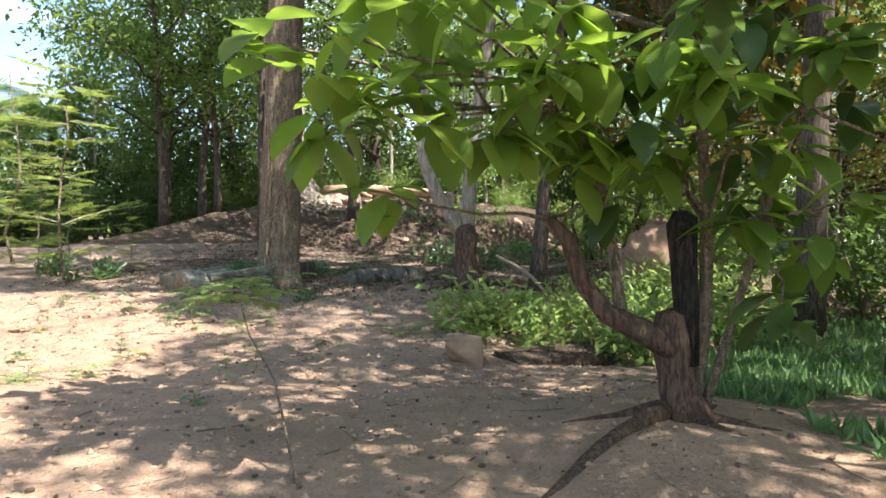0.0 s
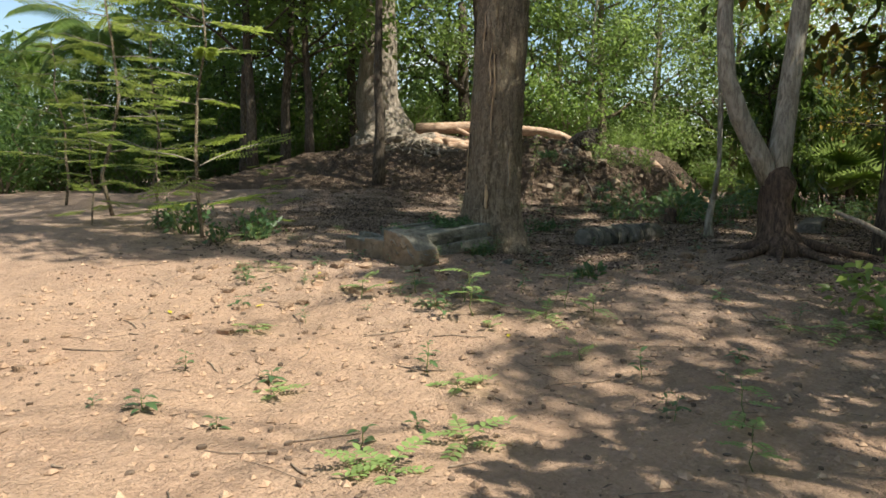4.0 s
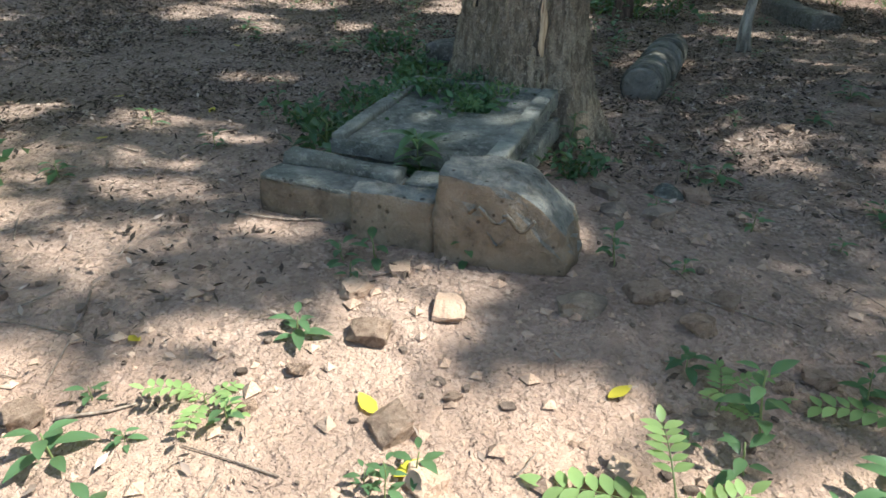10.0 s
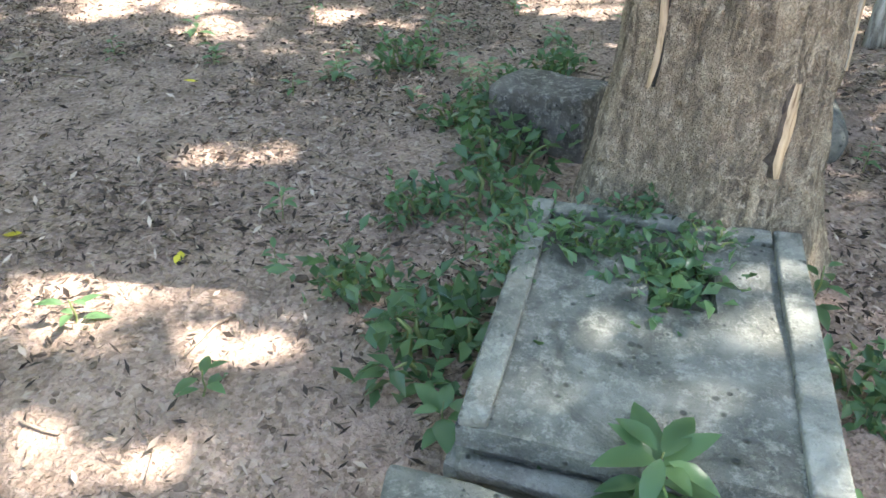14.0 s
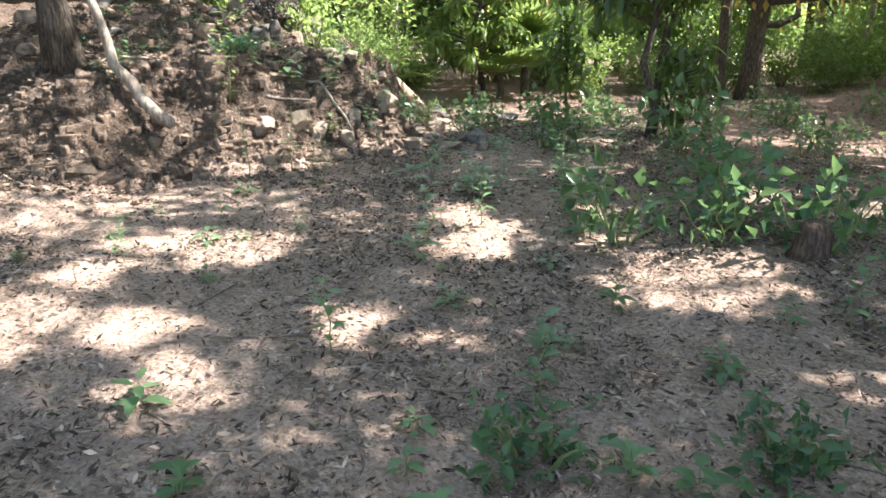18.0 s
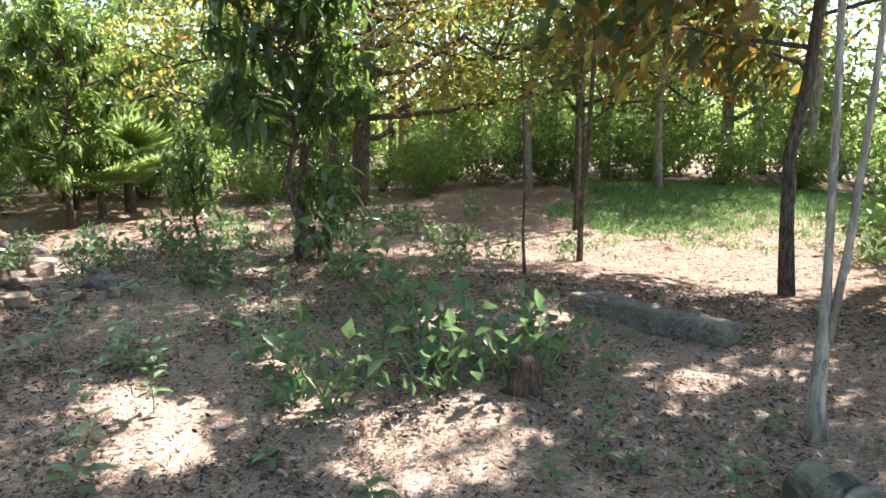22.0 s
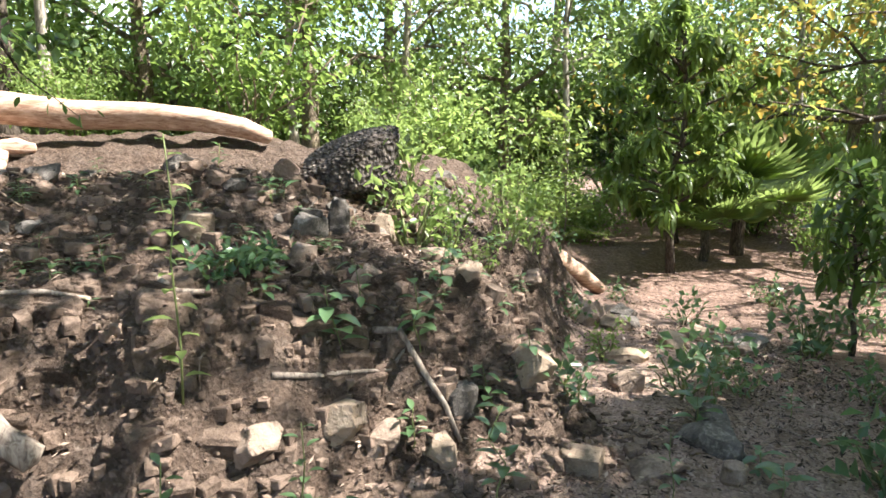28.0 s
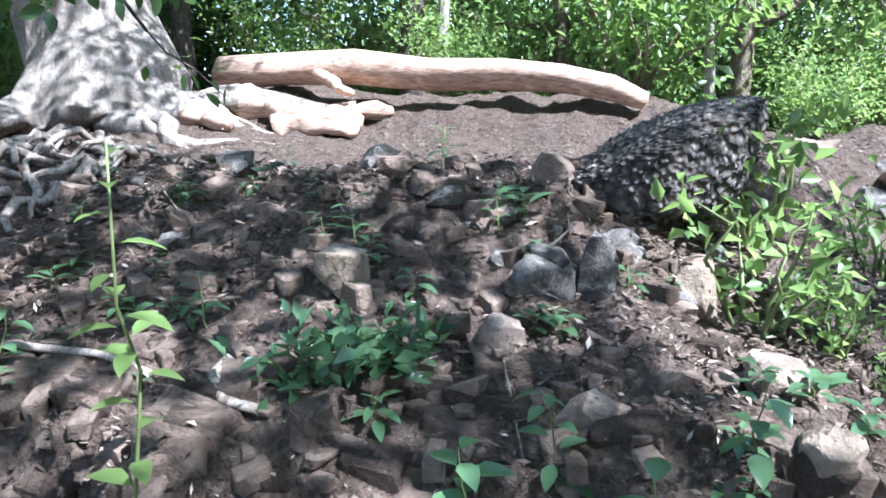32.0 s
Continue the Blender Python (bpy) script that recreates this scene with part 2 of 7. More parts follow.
def bark_material(name, base, dark, pale, ridge=9.0, patch=None, flaky=False):
    n = Nodes(name)
    v = n.coords((1, 1, 0.22))
    round_v = n.coords()
    rib = n.noise(v, ridge * 4, 5, 0.6, 0.6)
    blot = n.noise(round_v, 2.6, 5, 0.6)
    fine = n.noise(round_v, 60.0, 4, 0.7)
    col = n.ramp(rib, [(0.42, dark), (0.52, base), (0.68, pale)])
    col = n.mix(n.ramp(blot, [(0.42, 0.0), (0.62, 0.55)]), col, patch or dark)
    col = n.mix(n.ramp(fine, [(0.4, 0.0), (0.8, 0.35)]), col, pale)
    b = n.bump(fine, 0.5, 0.008)
    if flaky:
        warp = n.add("ShaderNodeVectorMath", {0: n.coords((1, 1, 0.3)), 1: (n.noise(round_v, 9.0, 4), "Color")}, operation="ADD")
        plate = n.add("ShaderNodeTexVoronoi", {"Vector": warp, "Scale": 16.0, "Randomness": 1.0}, feature="DISTANCE_TO_EDGE")
        tone = n.add("ShaderNodeTexVoronoi", {"Vector": warp, "Scale": 16.0, "Randomness": 1.0}, feature="F1")
        col = n.mix(n.ramp((tone, "Color"), [(0.2, 0.0), (0.9, 0.55)]), col, patch)
        speck = n.noise(round_v, 26.0, 5, 0.75)
        col = n.mix(n.ramp(speck, [(0.54, 0.0), (0.62, 0.7)]), col, pale)
        col = n.mix(n.ramp(speck, [(0.33, 0.75), (0.42, 0.0)]), col, dark)
        col = n.mix(n.ramp((plate, "Distance"), [(0.0, 0.75), (0.09, 0.0)]), col, dark)
        b = n.bump((plate, "Distance"), 0.7, 0.05, b)
        b = n.bump(speck, 0.8, 0.02, b)
    b = n.bump(rib, 0.8, 0.025, b)
    return n.done(n.principled(col, 0.92, b, 0.15))


def leaf_material(name, dark, light, through, gloss=0.45, share=0.45, yellow=None):
    n = Nodes(name)
    geo = n.add("ShaderNodeNewGeometry")
    info = n.add("ShaderNodeObjectInfo")
    v = n.coords()
    vein = n.noise(v, 18.0, 3)
    stops = [(0.0, dark), (0.7, light)]
    if yellow:
        stops = [(0.0, dark), (0.6, light), (0.74, yellow), (1.0, yellow)]
    col = n.ramp((geo, "Random Per Island"), stops)
    col = n.mix(n.ramp(vein, [(0.35, 0.0), (0.8, 0.35)]), col, light)
    tone = n.add("ShaderNodeMapRange", {"Value": (info, "Random"), "To Min": 0.8, "To Max": 1.2})
    col = n.add("ShaderNodeHueSaturation", {"Color": col, "Value": tone})
    glow = n.mix(0.6, through, col) if not yellow else n.mix(0.75, through, col)
    front = n.principled(col, gloss, None, 0.4)
    back = n.add("ShaderNodeBsdfTranslucent", {"Color": glow})
    return n.done(n.add("ShaderNodeMixShader", {"Fac": share, 1: front, 2: back}))


def litter_material():
    n = Nodes("dry_leaf")
    geo = n.add("ShaderNodeNewGeometry")
    col = n.ramp((geo, "Random Per Island"), [(0.0, (0.022, 0.016, 0.012)), (0.4, (0.06, 0.042, 0.031)), (0.68, (0.15, 0.105, 0.078)), (0.88, (0.29, 0.215, 0.165)), (0.985, (0.48, 0.38, 0.3))])
    return n.done(n.principled(col, 0.8, None, 0.2))


def wood_material(name, base, pale, dark, run=(1, 1, 0.12)):
    n = Nodes(name)
    v = n.coords(run)
    grain = n.noise(v, 45.0, 5, 0.6, 0.8)
    blot = n.noise(n.coords(), 5.0, 5)
    col = n.ramp(grain, [(0.35, dark), (0.5, base), (0.68, pale)])
    col = n.mix(n.ramp(blot, [(0.45, 0.0), (0.7, 0.5)]), col, dark)
    return n.done(n.principled(col, 0.8, n.bump(grain, 0.5, 0.01), 0.2))


def char_material():
    n = Nodes("crusted_black_rock")
    v = n.coords()
    cell = n.add("ShaderNodeTexVoronoi", {"Vector": v, "Scale": 24.0}, feature="F1")
    blot = n.noise(v, 7.0, 5)
    col = n.ramp((cell, "Distance"), [(0.1, (0.2, 0.17, 0.145)), (0.45, (0.085, 0.073, 0.064)), (0.75, (0.025, 0.022, 0.02))])
    col = n.mix(n.ramp(blot, [(0.5, 0.0), (0.7, 0.6)]), col, (0.16, 0.13, 0.11))
    return n.done(n.principled(col, 0.9, n.bump((cell, "Distance"), 0.9, 0.03), 0.25))


SOIL = soil_material()
BANK = bank_material()
SANDSTONE = stone_material("grey_sandstone", (0.175, 0.17, 0.142), (0.075, 0.075, 0.062), (0.29, 0.28, 0.235), 1.0, 0.8, None, 0.5)
TAN_STONE = stone_material("tan_sandstone", (0.26, 0.195, 0.14), (0.13, 0.1, 0.075), (0.36, 0.285, 0.21), 1.0, 0.8, None, 0.3)
CARVED_STONE = stone_material("weathered_carved_stone", (0.2, 0.145, 0.095), (0.1, 0.074, 0.05), (0.27, 0.205, 0.14), 1.0, 0.9, (0.17, 0.17, 0.152), 0.35)
RUBBLE = stone_material("rubble_stone", (0.225, 0.168, 0.128), (0.11, 0.08, 0.06), (0.31, 0.24, 0.185), 1.0, 0.8, None, 0.35)
BANK_STONE = stone_material("earth_stained_stone", (0.2, 0.142, 0.105), (0.1, 0.07, 0.052), (0.29, 0.215, 0.165), 1.0, 0.9, None, 0.25)
DARK_STONE = stone_material("dark_stone", (0.105, 0.092, 0.08), (0.045, 0.04, 0.035), (0.2, 0.178, 0.155), 1.0, 0.7)
LATERITE = stone_material("pale_earth_stone", (0.43, 0.285, 0.195), (0.27, 0.175, 0.12), (0.52, 0.37, 0.265), 1.0, 0.8, None, 0.15)
TERMITE = stone_material("termite_earth", (0.27, 0.175, 0.118), (0.17, 0.108, 0.074), (0.35, 0.24, 0.17), 0.6, 1.0, None, 0.1)
CRUST = char_material()
BARK = bark_material("grey_brown_bark", (0.33, 0.265, 0.185), (0.1, 0.078, 0.057), (0.52, 0.43, 0.315), 7, (0.25, 0.2, 0.145), True)
BARK_PALE = bark_material("pale_bark", (0.33, 0.295, 0.245), (0.16, 0.14, 0.115), (0.5, 0.455, 0.39), 6, (0.2, 0.175, 0.145))
BARK_DARK = bark_material("dark_bark", (0.105, 0.085, 0.068), (0.04, 0.032, 0.026), (0.2, 0.165, 0.13), 10)
BARK_GIANT = bark_material("giant_tree_bark", (0.42, 0.36, 0.3), (0.18, 0.145, 0.115), (0.6, 0.53, 0.46), 3, (0.33, 0.27, 0.22), True)
CHARRED = bark_material("charred_wood", (0.028, 0.025, 0.023), (0.012, 0.011, 0.01), (0.07, 0.06, 0.052), 10)
RED_BARK = bark_material("reddish_bark", (0.115, 0.076, 0.056), (0.05, 0.035, 0.028), (0.2, 0.14, 0.102), 9)
BARE_WOOD = wood_material("bare_heartwood", (0.37, 0.275, 0.175), (0.5, 0.39, 0.26), (0.15, 0.1, 0.062))
ROOT_WOOD = wood_material("grey_root_wood", (0.27, 0.22, 0.175), (0.4, 0.34, 0.28), (0.13, 0.1, 0.08))
LOG_WOOD = wood_material("weathered_log_wood", (0.45, 0.31, 0.225), (0.6, 0.46, 0.36), (0.25, 0.15, 0.1), (0.12, 0.5, 0.8))
TWIG = wood_material("dry_twig", (0.24, 0.18, 0.135), (0.36, 0.29, 0.22), (0.12, 0.09, 0.07))
GREEN_STEM = leaf_material("green_stem", (0.1, 0.13, 0.04), (0.17, 0.2, 0.07), (0.2, 0.24, 0.06), 0.5, 0.1)
LEAF = leaf_material("leaf_green", (0.042, 0.08, 0.022), (0.125, 0.19, 0.052), (0.46, 0.63, 0.13), 0.36, 0.52)
LEAF_LIGHT = leaf_material("leaf_light_green", (0.07, 0.125, 0.035), (0.2, 0.28, 0.085), (0.56, 0.72, 0.2), 0.36, 0.53)
LEAF_DARK = leaf_material("leaf_dark_green", (0.022, 0.046, 0.018), (0.065, 0.112, 0.035), (0.32, 0.48, 0.09), 0.28, 0.45)
LEAF_SEEDLING = leaf_material("leaf_seedling", (0.036, 0.08, 0.042), (0.1, 0.17, 0.075), (0.28, 0.44, 0.14), 0.28, 0.38)
LEAF_PINNATE = leaf_material("leaf_pinnate", (0.12, 0.2, 0.065), (0.26, 0.36, 0.13), (0.5, 0.66, 0.2), 0.45, 0.4)
LEAF_TEAK = leaf_material("leaf_broad", (0.06, 0.115, 0.028), (0.15, 0.24, 0.05), (0.55, 0.75, 0.07), 0.4, 0.6)
LEAF_TURNING = leaf_material("leaf_turning", (0.06, 0.085, 0.02), (0.14, 0.17, 0.035), (0.68, 0.62, 0.14), 0.42, 0.64, (0.28, 0.15, 0.03))
LEAF_BROAD = leaf_material("leaf_browning", (0.02, 0.042, 0.018), (0.05, 0.085, 0.025), (0.42, 0.34, 0.04), 0.4, 0.45, (0.2, 0.11, 0.025))
LEAF_YELLOW = leaf_material("leaf_yellow", (0.5, 0.4, 0.03), (0.62, 0.52, 0.05), (0.6, 0.5, 0.05), 0.5, 0.3)
LEAF_FEATHER = leaf_material("leaf_feather", (0.11, 0.155, 0.035), (0.22, 0.28, 0.07), (0.58, 0.68, 0.14), 0.5, 0.58)
GRASS = leaf_material("grass_blade", (0.065, 0.13, 0.05), (0.16, 0.26, 0.1), (0.26, 0.44, 0.12), 0.55, 0.35)
DRY_LEAF = litter_material()


# ---- building helpers ----
def part(name, mesh, material, parent=None, label=""):
    """Link a mesh (or bmesh) as one object under a thing or a part."""
    if isinstance(mesh, bmesh.types.BMesh):
        data = bpy.data.meshes.new(name)
        mesh.to_mesh(data)
        mesh.free()
        mesh = data
    ob = new(name, mesh)
    if material is not None:
        ob.data.materials.clear()
        ob.data.materials.append(material)
    if parent is not None:
        ob.parent = parent
    if label:
        tagged(ob, label)
    return ob


def thing(name, m, label, category, group="", kind=""):
    ob = new(name)
    ob.empty_display_size = 0.1
    ob.matrix_basis = m
    return tagged(ob, label, category, group, kind)


def mesh_of(name, verts, faces, smooth=True):
    data = bpy.data.meshes.new(name)
    data.from_pydata([tuple(v) for v in verts] if not isinstance(verts, np.ndarray) else verts.tolist(), [], faces if isinstance(faces, list) else faces.tolist())
    if smooth:
        data.polygons.foreach_set("use_smooth", [True] * len(data.polygons))
    data.update()
    return data


def fast_mesh(name, verts, quads, smooth=True):
    """A mesh from an array of points and one of faces that all have as many corners."""
    k = quads.shape[1]
    data = bpy.data.meshes.new(name)
    data.vertices.add(len(verts))
    data.vertices.foreach_set("co", verts.astype(np.float32).ravel())
    data.loops.add(quads.size)
    data.loops.foreach_set("vertex_index", quads.astype(np.int32).ravel())
    data.polygons.add(len(quads))
    data.polygons.foreach_set("loop_start", np.arange(0, quads.size, k, dtype=np.int32))
    data.polygons.foreach_set("loop_total", np.full(len(quads), k, dtype=np.int32))
    if smooth:
        data.polygons.foreach_set("use_smooth", np.ones(len(quads), dtype=bool))
    data.update(calc_edges=True)
    return data


def unit(a):
    return a / np.maximum(np.linalg.norm(a, axis=-1, keepdims=True), 1e-9)


def tube(points, radii, sides=8, rough=0.0, seed=0, flare=None):
    """Points and faces of a limb along a line; rough: relative unevenness of its section; flare: (height, lobes, depth) of root lobes."""
    rng = np.random.default_rng(seed)
    p = np.asarray(points, float)
    r = np.asarray(radii, float)
    t = np.gradient(p, axis=0)
    t = unit(t)
    up = np.array([1.0, 0.13, 0.07]) if abs(t[0][2]) > 0.7 else np.array([0.0, 0.0, 1.0])
    a = np.linspace(0, 2 * np.pi, sides, endpoint=False)
    ph = rng.uniform(0, 6.28, 4)
    rings = []
    for i in range(len(p)):
        u = unit(np.cross(t[i], up))
        w = np.cross(u, t[i])
        rr = np.full(sides, r[i])
        if rough:
            rr = rr * (1 + rough * (np.sin(2 * a + ph[0] + 0.7 * i) + 0.7 * np.sin(3 * a + ph[1] - 0.5 * i) + 0.5 * np.sin(5 * a + ph[2] + 0.9 * i)))
        if flare:
            hgt, lobes, depth = flare
            s = max(0.0, 1 - (p[i][2] - p[0][2]) / hgt)
            rr = rr * (1 + depth * s * s * (0.45 + 0.55 * np.cos(lobes * a + ph[3])))
        rings.append(p[i] + np.outer(np.cos(a) * rr, u) + np.outer(np.sin(a) * rr, w))
    v = np.concatenate(rings + [p[-1:] + t[-1] * r[-1] * 0.4, p[:1]])
    f = []
    for i in range(len(p) - 1):
        for j in range(sides):
            k = (j + 1) % sides
            f.append((i * sides + j, i * sides + k, (i + 1) * sides + k, (i + 1) * sides + j))
    n = len(p) * sides
    for j in range(sides):
        k = (j + 1) % sides
        f.append(((len(p) - 1) * sides + j, (len(p) - 1) * sides + k, n))
        f.append((k, j, n + 1))
    return v, f


class Heap:
    """Collects points and faces of several shapes for one mesh."""

    def __init__(self):
        self.v, self.f, self.n = [], [], 0

    def add(self, v, f):
        self.v.append(np.asarray(v))
        self.f += [tuple(i + self.n for i in q) for q in f]
        self.n += len(v)
        return self

    def mesh(self, name, smooth=True):
        return mesh_of(name, np.concatenate(self.v), self.f, smooth)


def bent(a, b, n=6, wiggle=0.05, sag=0.0, seed=0):
    """A line from a to b with some unevenness; sag bends its middle down (minus: up)."""
    rng = np.random.default_rng(seed)
    s = np.linspace(0, 1, n)[:, None]
    a, b = np.asarray(a, float), np.asarray(b, float)
    p = a + (b - a) * s
    w = rng.normal(0, wiggle, (n, 3)) * np.linalg.norm(b - a)
    w[0] = 0
    w[-1] = 0
    p = p + w
    p[:, 2] -= (sag * 4 * s * (1 - s))[:, 0]
    return p


def leaf_mesh(name, base, way, face, length, width, fine=False, curl=0.15, fold=0.25):
    """Leaves as one mesh: their bases, the way each points, the way its upper side faces, lengths and widths."""
    base, way = np.asarray(base, float), unit(np.asarray(way, float))
    side = unit(np.cross(way, np.asarray(face, float)))
    nor = np.cross(side, way)
    L, W = np.asarray(length, float)[:, None], np.asarray(width, float)[:, None]
    n = len(base)
    if not fine:
        mid = base + way * L * 0.45 - nor * L * curl * 0.2
        tip = base + way * L * 0.97 - nor * L * curl
        v = np.stack([base, mid + side * W * 0.5 + nor * W * fold, tip, mid - side * W * 0.5 + nor * W * fold], 1).reshape(-1, 3)
        i = np.arange(n)[:, None] * 4
        q = np.concatenate([i + [0, 1, 2], i + [0, 2, 3]], 1).reshape(-1, 3)
        return fast_mesh(name, v, q)
    cols = []
    for s, w in ((0.0, 0.04), (0.18, 0.62), (0.42, 1.0), (0.68, 0.82), (0.87, 0.42), (1.0, 0.03)):
        spine = base + way * L * s * (1 - 0.1 * curl * s) - nor * L * curl * s * s
        cols += [spine + side * W * 0.5 * w + nor * W * 0.5 * w * fold, spine, spine - side * W * 0.5 * w + nor * W * 0.5 * w * fold]
    v = np.stack(cols, 1).reshape(-1, 3)
    i = np.arange(n)[:, None] * 18
    q = []
    for r in range(5):
        for c in range(2):
            o = r * 3 + c
            q.append(i + [o, o + 1, o + 4, o + 3])
    return fast_mesh(name, v, np.concatenate(q, 1).reshape(-1, 4))


def rock_mesh(name, size, seed, rough=0.2, planes=11, fine=False):
    """An angular broken stone, standing on z = 0: a block cut by chance planes, its edges worn."""
    rng = np.random.default_rng(seed)
    bm = bmesh.new()
    bmesh.ops.create_cube(bm, size=2.0)
    for k in range(planes):
        n = Vector(rng.normal(0, 1, 3)).normalized()
        d = rng.uniform(0.72, 1.05) + rough * 0.3
        geom = bm.verts[:] + bm.edges[:] + bm.faces[:]
        cut = bmesh.ops.bisect_plane(bm, geom=geom, plane_co=n * d, plane_no=n, clear_outer=True)
        rim = [e for e in cut["geom_cut"] if isinstance(e, bmesh.types.BMEdge)]
        if len(rim) > 2:
            bmesh.ops.contextual_create(bm, geom=rim)
    bmesh.ops.remove_doubles(bm, verts=bm.verts[:], dist=0.02)
    bmesh.ops.bevel(bm, geom=bm.edges[:], offset=0.09 if fine else 0.12, segments=2 if fine else 1, affect="EDGES", profile=0.6)
    if fine:
        bmesh.ops.triangulate(bm, faces=bm.faces[:])
        bmesh.ops.subdivide_edges(bm, edges=[e for e in bm.edges if e.calc_length() > 0.3], cuts=2, use_grid_fill=True)
    off = Vector(rng.uniform(-50, 50, 3))
    for v in bm.verts:
        c = v.co * (1 + 0.12 * noise.noise(v.co * 1.3 + off) + (0.06 * noise.noise(v.co * 5 + off) if fine else 0))
        v.co = Vector((c.x * size[0] / 2, c.y * size[1] / 2, (c.z + 1) * size[2] / 2))
    data = bpy.data.meshes.new(name)
    bm.to_mesh(data)
    bm.free()
    return data


# ---- lie of the land ----
def smooth(e0, e1, x):
    s = np.clip((x - e0) / (e1 - e0), 0, 1)
    return s * s * (3 - 2 * s)


@functools.lru_cache(None)
def waves(seed):
    rs = np.random.RandomState(seed)
    return [(rs.uniform(0, 6.28), rs.uniform(0, 6.28)) for k in range(6)]


def ripple(x, y, amp, scale, seed):
    out = 0
    for k, (a, ph) in enumerate(waves(seed)):
        f = scale * 1.45 ** k
        out = out + amp / 1.3 ** k * np.sin(f * (np.cos(a) * x + np.sin(a) * y) + ph + 0.8 * np.sin(f * 0.6 * (np.sin(a) * x - np.cos(a) * y) + ph * 2))
    return out


def hump(x, y, cx, cy, rx, ry, h):
    return h * np.exp(-((x - cx) / rx) ** 2 - ((y - cy) / ry) ** 2)


def mound_part(x, y):
    """Height that the temple mound adds to the ground."""
    front = y - 19.35 + ripple(x, y * 0, 0.07, 2.2, 3) + ripple(x, y * 0.6, 0.022, 9.0, 8)
    right = (1.05 - x) * 0.75 + np.maximum(y - 20, 0) * 0.62 + ripple(x * 0.5, y, 0.06, 4.0, 12)
    left = x + 10.5
    steep_d = np.minimum(front, right)
    steep = np.interp(steep_d, [0, 0.18, 0.34, 0.5, 0.66, 1.2, 1.5, 1.9, 2.3, 3.2], [0, 0.16, 0.42, 0.72, 0.98, 1.16, 1.32, 1.6, 1.6, 1.42])
    gentle_d = np.minimum(y - 18.6, left)
    gentle = np.interp(gentle_d, [0, 1.2, 3.0, 4.6, 6.5], [0, 0.3, 0.95, 1.4, 1.5])
    m = smooth(-2.3, -3.6, x)
    h = steep * (1 - m) + gentle * m
    wall = np.interp(y - 25.7 + 0.2 * (x + 0.4), [-2.2, -0.7, 0.14, 1.2, 4, 9], [0, 0.06, 0.44, 0.5, 0.3, -1.3]) * smooth(-6.5, -4.0, x) * smooth(2.2, 0.4, x)
    h = h + wall
    h = h * smooth(36, 30, y) * smooth(5.5, 1.5, x - (y - 20) * 0.25)
    return np.maximum(h, 0)


def ground_z(x, y):
    x, y = np.asarray(x, float), np.asarray(y, float)
    z = np.interp(y, [-5, 2, 4, 6.3, 7.4, 10.3, 12, 16, 19.2, 24, 40], [-0.05, 0.0, 0.02, -0.17, -0.15, 0.13, 0.19, 0.2, 0.3, 0.1, 0.0])
    z = z + smooth(-2.0, -5.0, x) * np.interp(y, [0, 6, 9, 13, 17, 21], [0, 0.1, 0.02, 0.1, 0.2, 0.2])
    z = z - smooth(2.5, 6.5, x) * np.interp(y, [3, 10, 15, 20], [0.0, 0.1, 0.25, 0.45])
    z = z + hump(x, y, 1.5, 4.3, 0.9, 0.8, 0.1) - hump(x, y, 1.6, 7.9, 0.9, 0.6, 0.22) + hump(x, y, 0.5, 11.2, 0.9, 0.9, 0.1)
    z = z + hump(x, y, 0.3, 14.9, 1.0, 1.0, 0.1) + hump(x, y, 14, 15, 6, 5, 0.25)
    z = z + mound_part(x, y)
    near = np.exp(-((x + 1) / 25) ** 2 - ((y - 12) / 25) ** 2)
    z = z + near * ripple(x, y, 0.011, 2.6, 1) + ripple(x, y, 0.02, 0.6, 2)
    m = np.clip(mound_part(x, y), 0, 1)
    z = z + m * (ripple(x, y, 0.022, 5.0, 4) + ripple(x, y, 0.014, 13.0, 6))
    return z


def gz(x, y):
    return float(ground_z(x, y))


def steps(marks):
    out = []
    for a, b, d in marks:
        out.append(np.arange(a, b, d))
    return np.unique(np.concatenate(out))


def far_steps(lo, hi):
    g = 1.18 ** np.arange(0, 40)
    near = np.cumsum(g) * 0.9
    near = near[near < 900]
    return lo - near[::-1], hi + near


gx = steps([(-11, -6, 0.2), (-6, 3, 0.07), (3, 16, 0.2)])
gy = steps([(-4, 3, 0.2), (3, 19, 0.09), (19, 21.8, 0.04), (21.8, 25.2, 0.09), (25.2, 27, 0.05), (27, 34, 0.3)])
a, b = far_steps(gx[0], gx[-1])
gx = np.concatenate([a, gx, b])
a, b = far_steps(gy[0], gy[-1])
gy = np.concatenate([a, gy, b])
GX, GY = np.meshgrid(gx, gy)
GZ = ground_z(GX, GY)
gv = np.stack([GX, GY, GZ], -1).reshape(-1, 3)
ii = (np.arange(len(gy) - 1)[:, None] * len(gx) + np.arange(len(gx) - 1)[None, :]).reshape(-1, 1)
gq = ii + np.array([0, 1, len(gx) + 1, len(gx)])
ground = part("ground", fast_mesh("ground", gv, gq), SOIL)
ground.data.materials.append(BANK)
cx, cy = gv[gq].mean(1)[:, 0], gv[gq].mean(1)[:, 1]
ground.data.polygons.foreach_set("material_index", (mound_part(cx, cy) > 0.12).astype(np.int32))
tagged(ground, "bare reddish earth with dry leaf litter rising to a rubble temple mound", "ground", kind="structure")


# ---- trees ----
GOLD = 2.39996


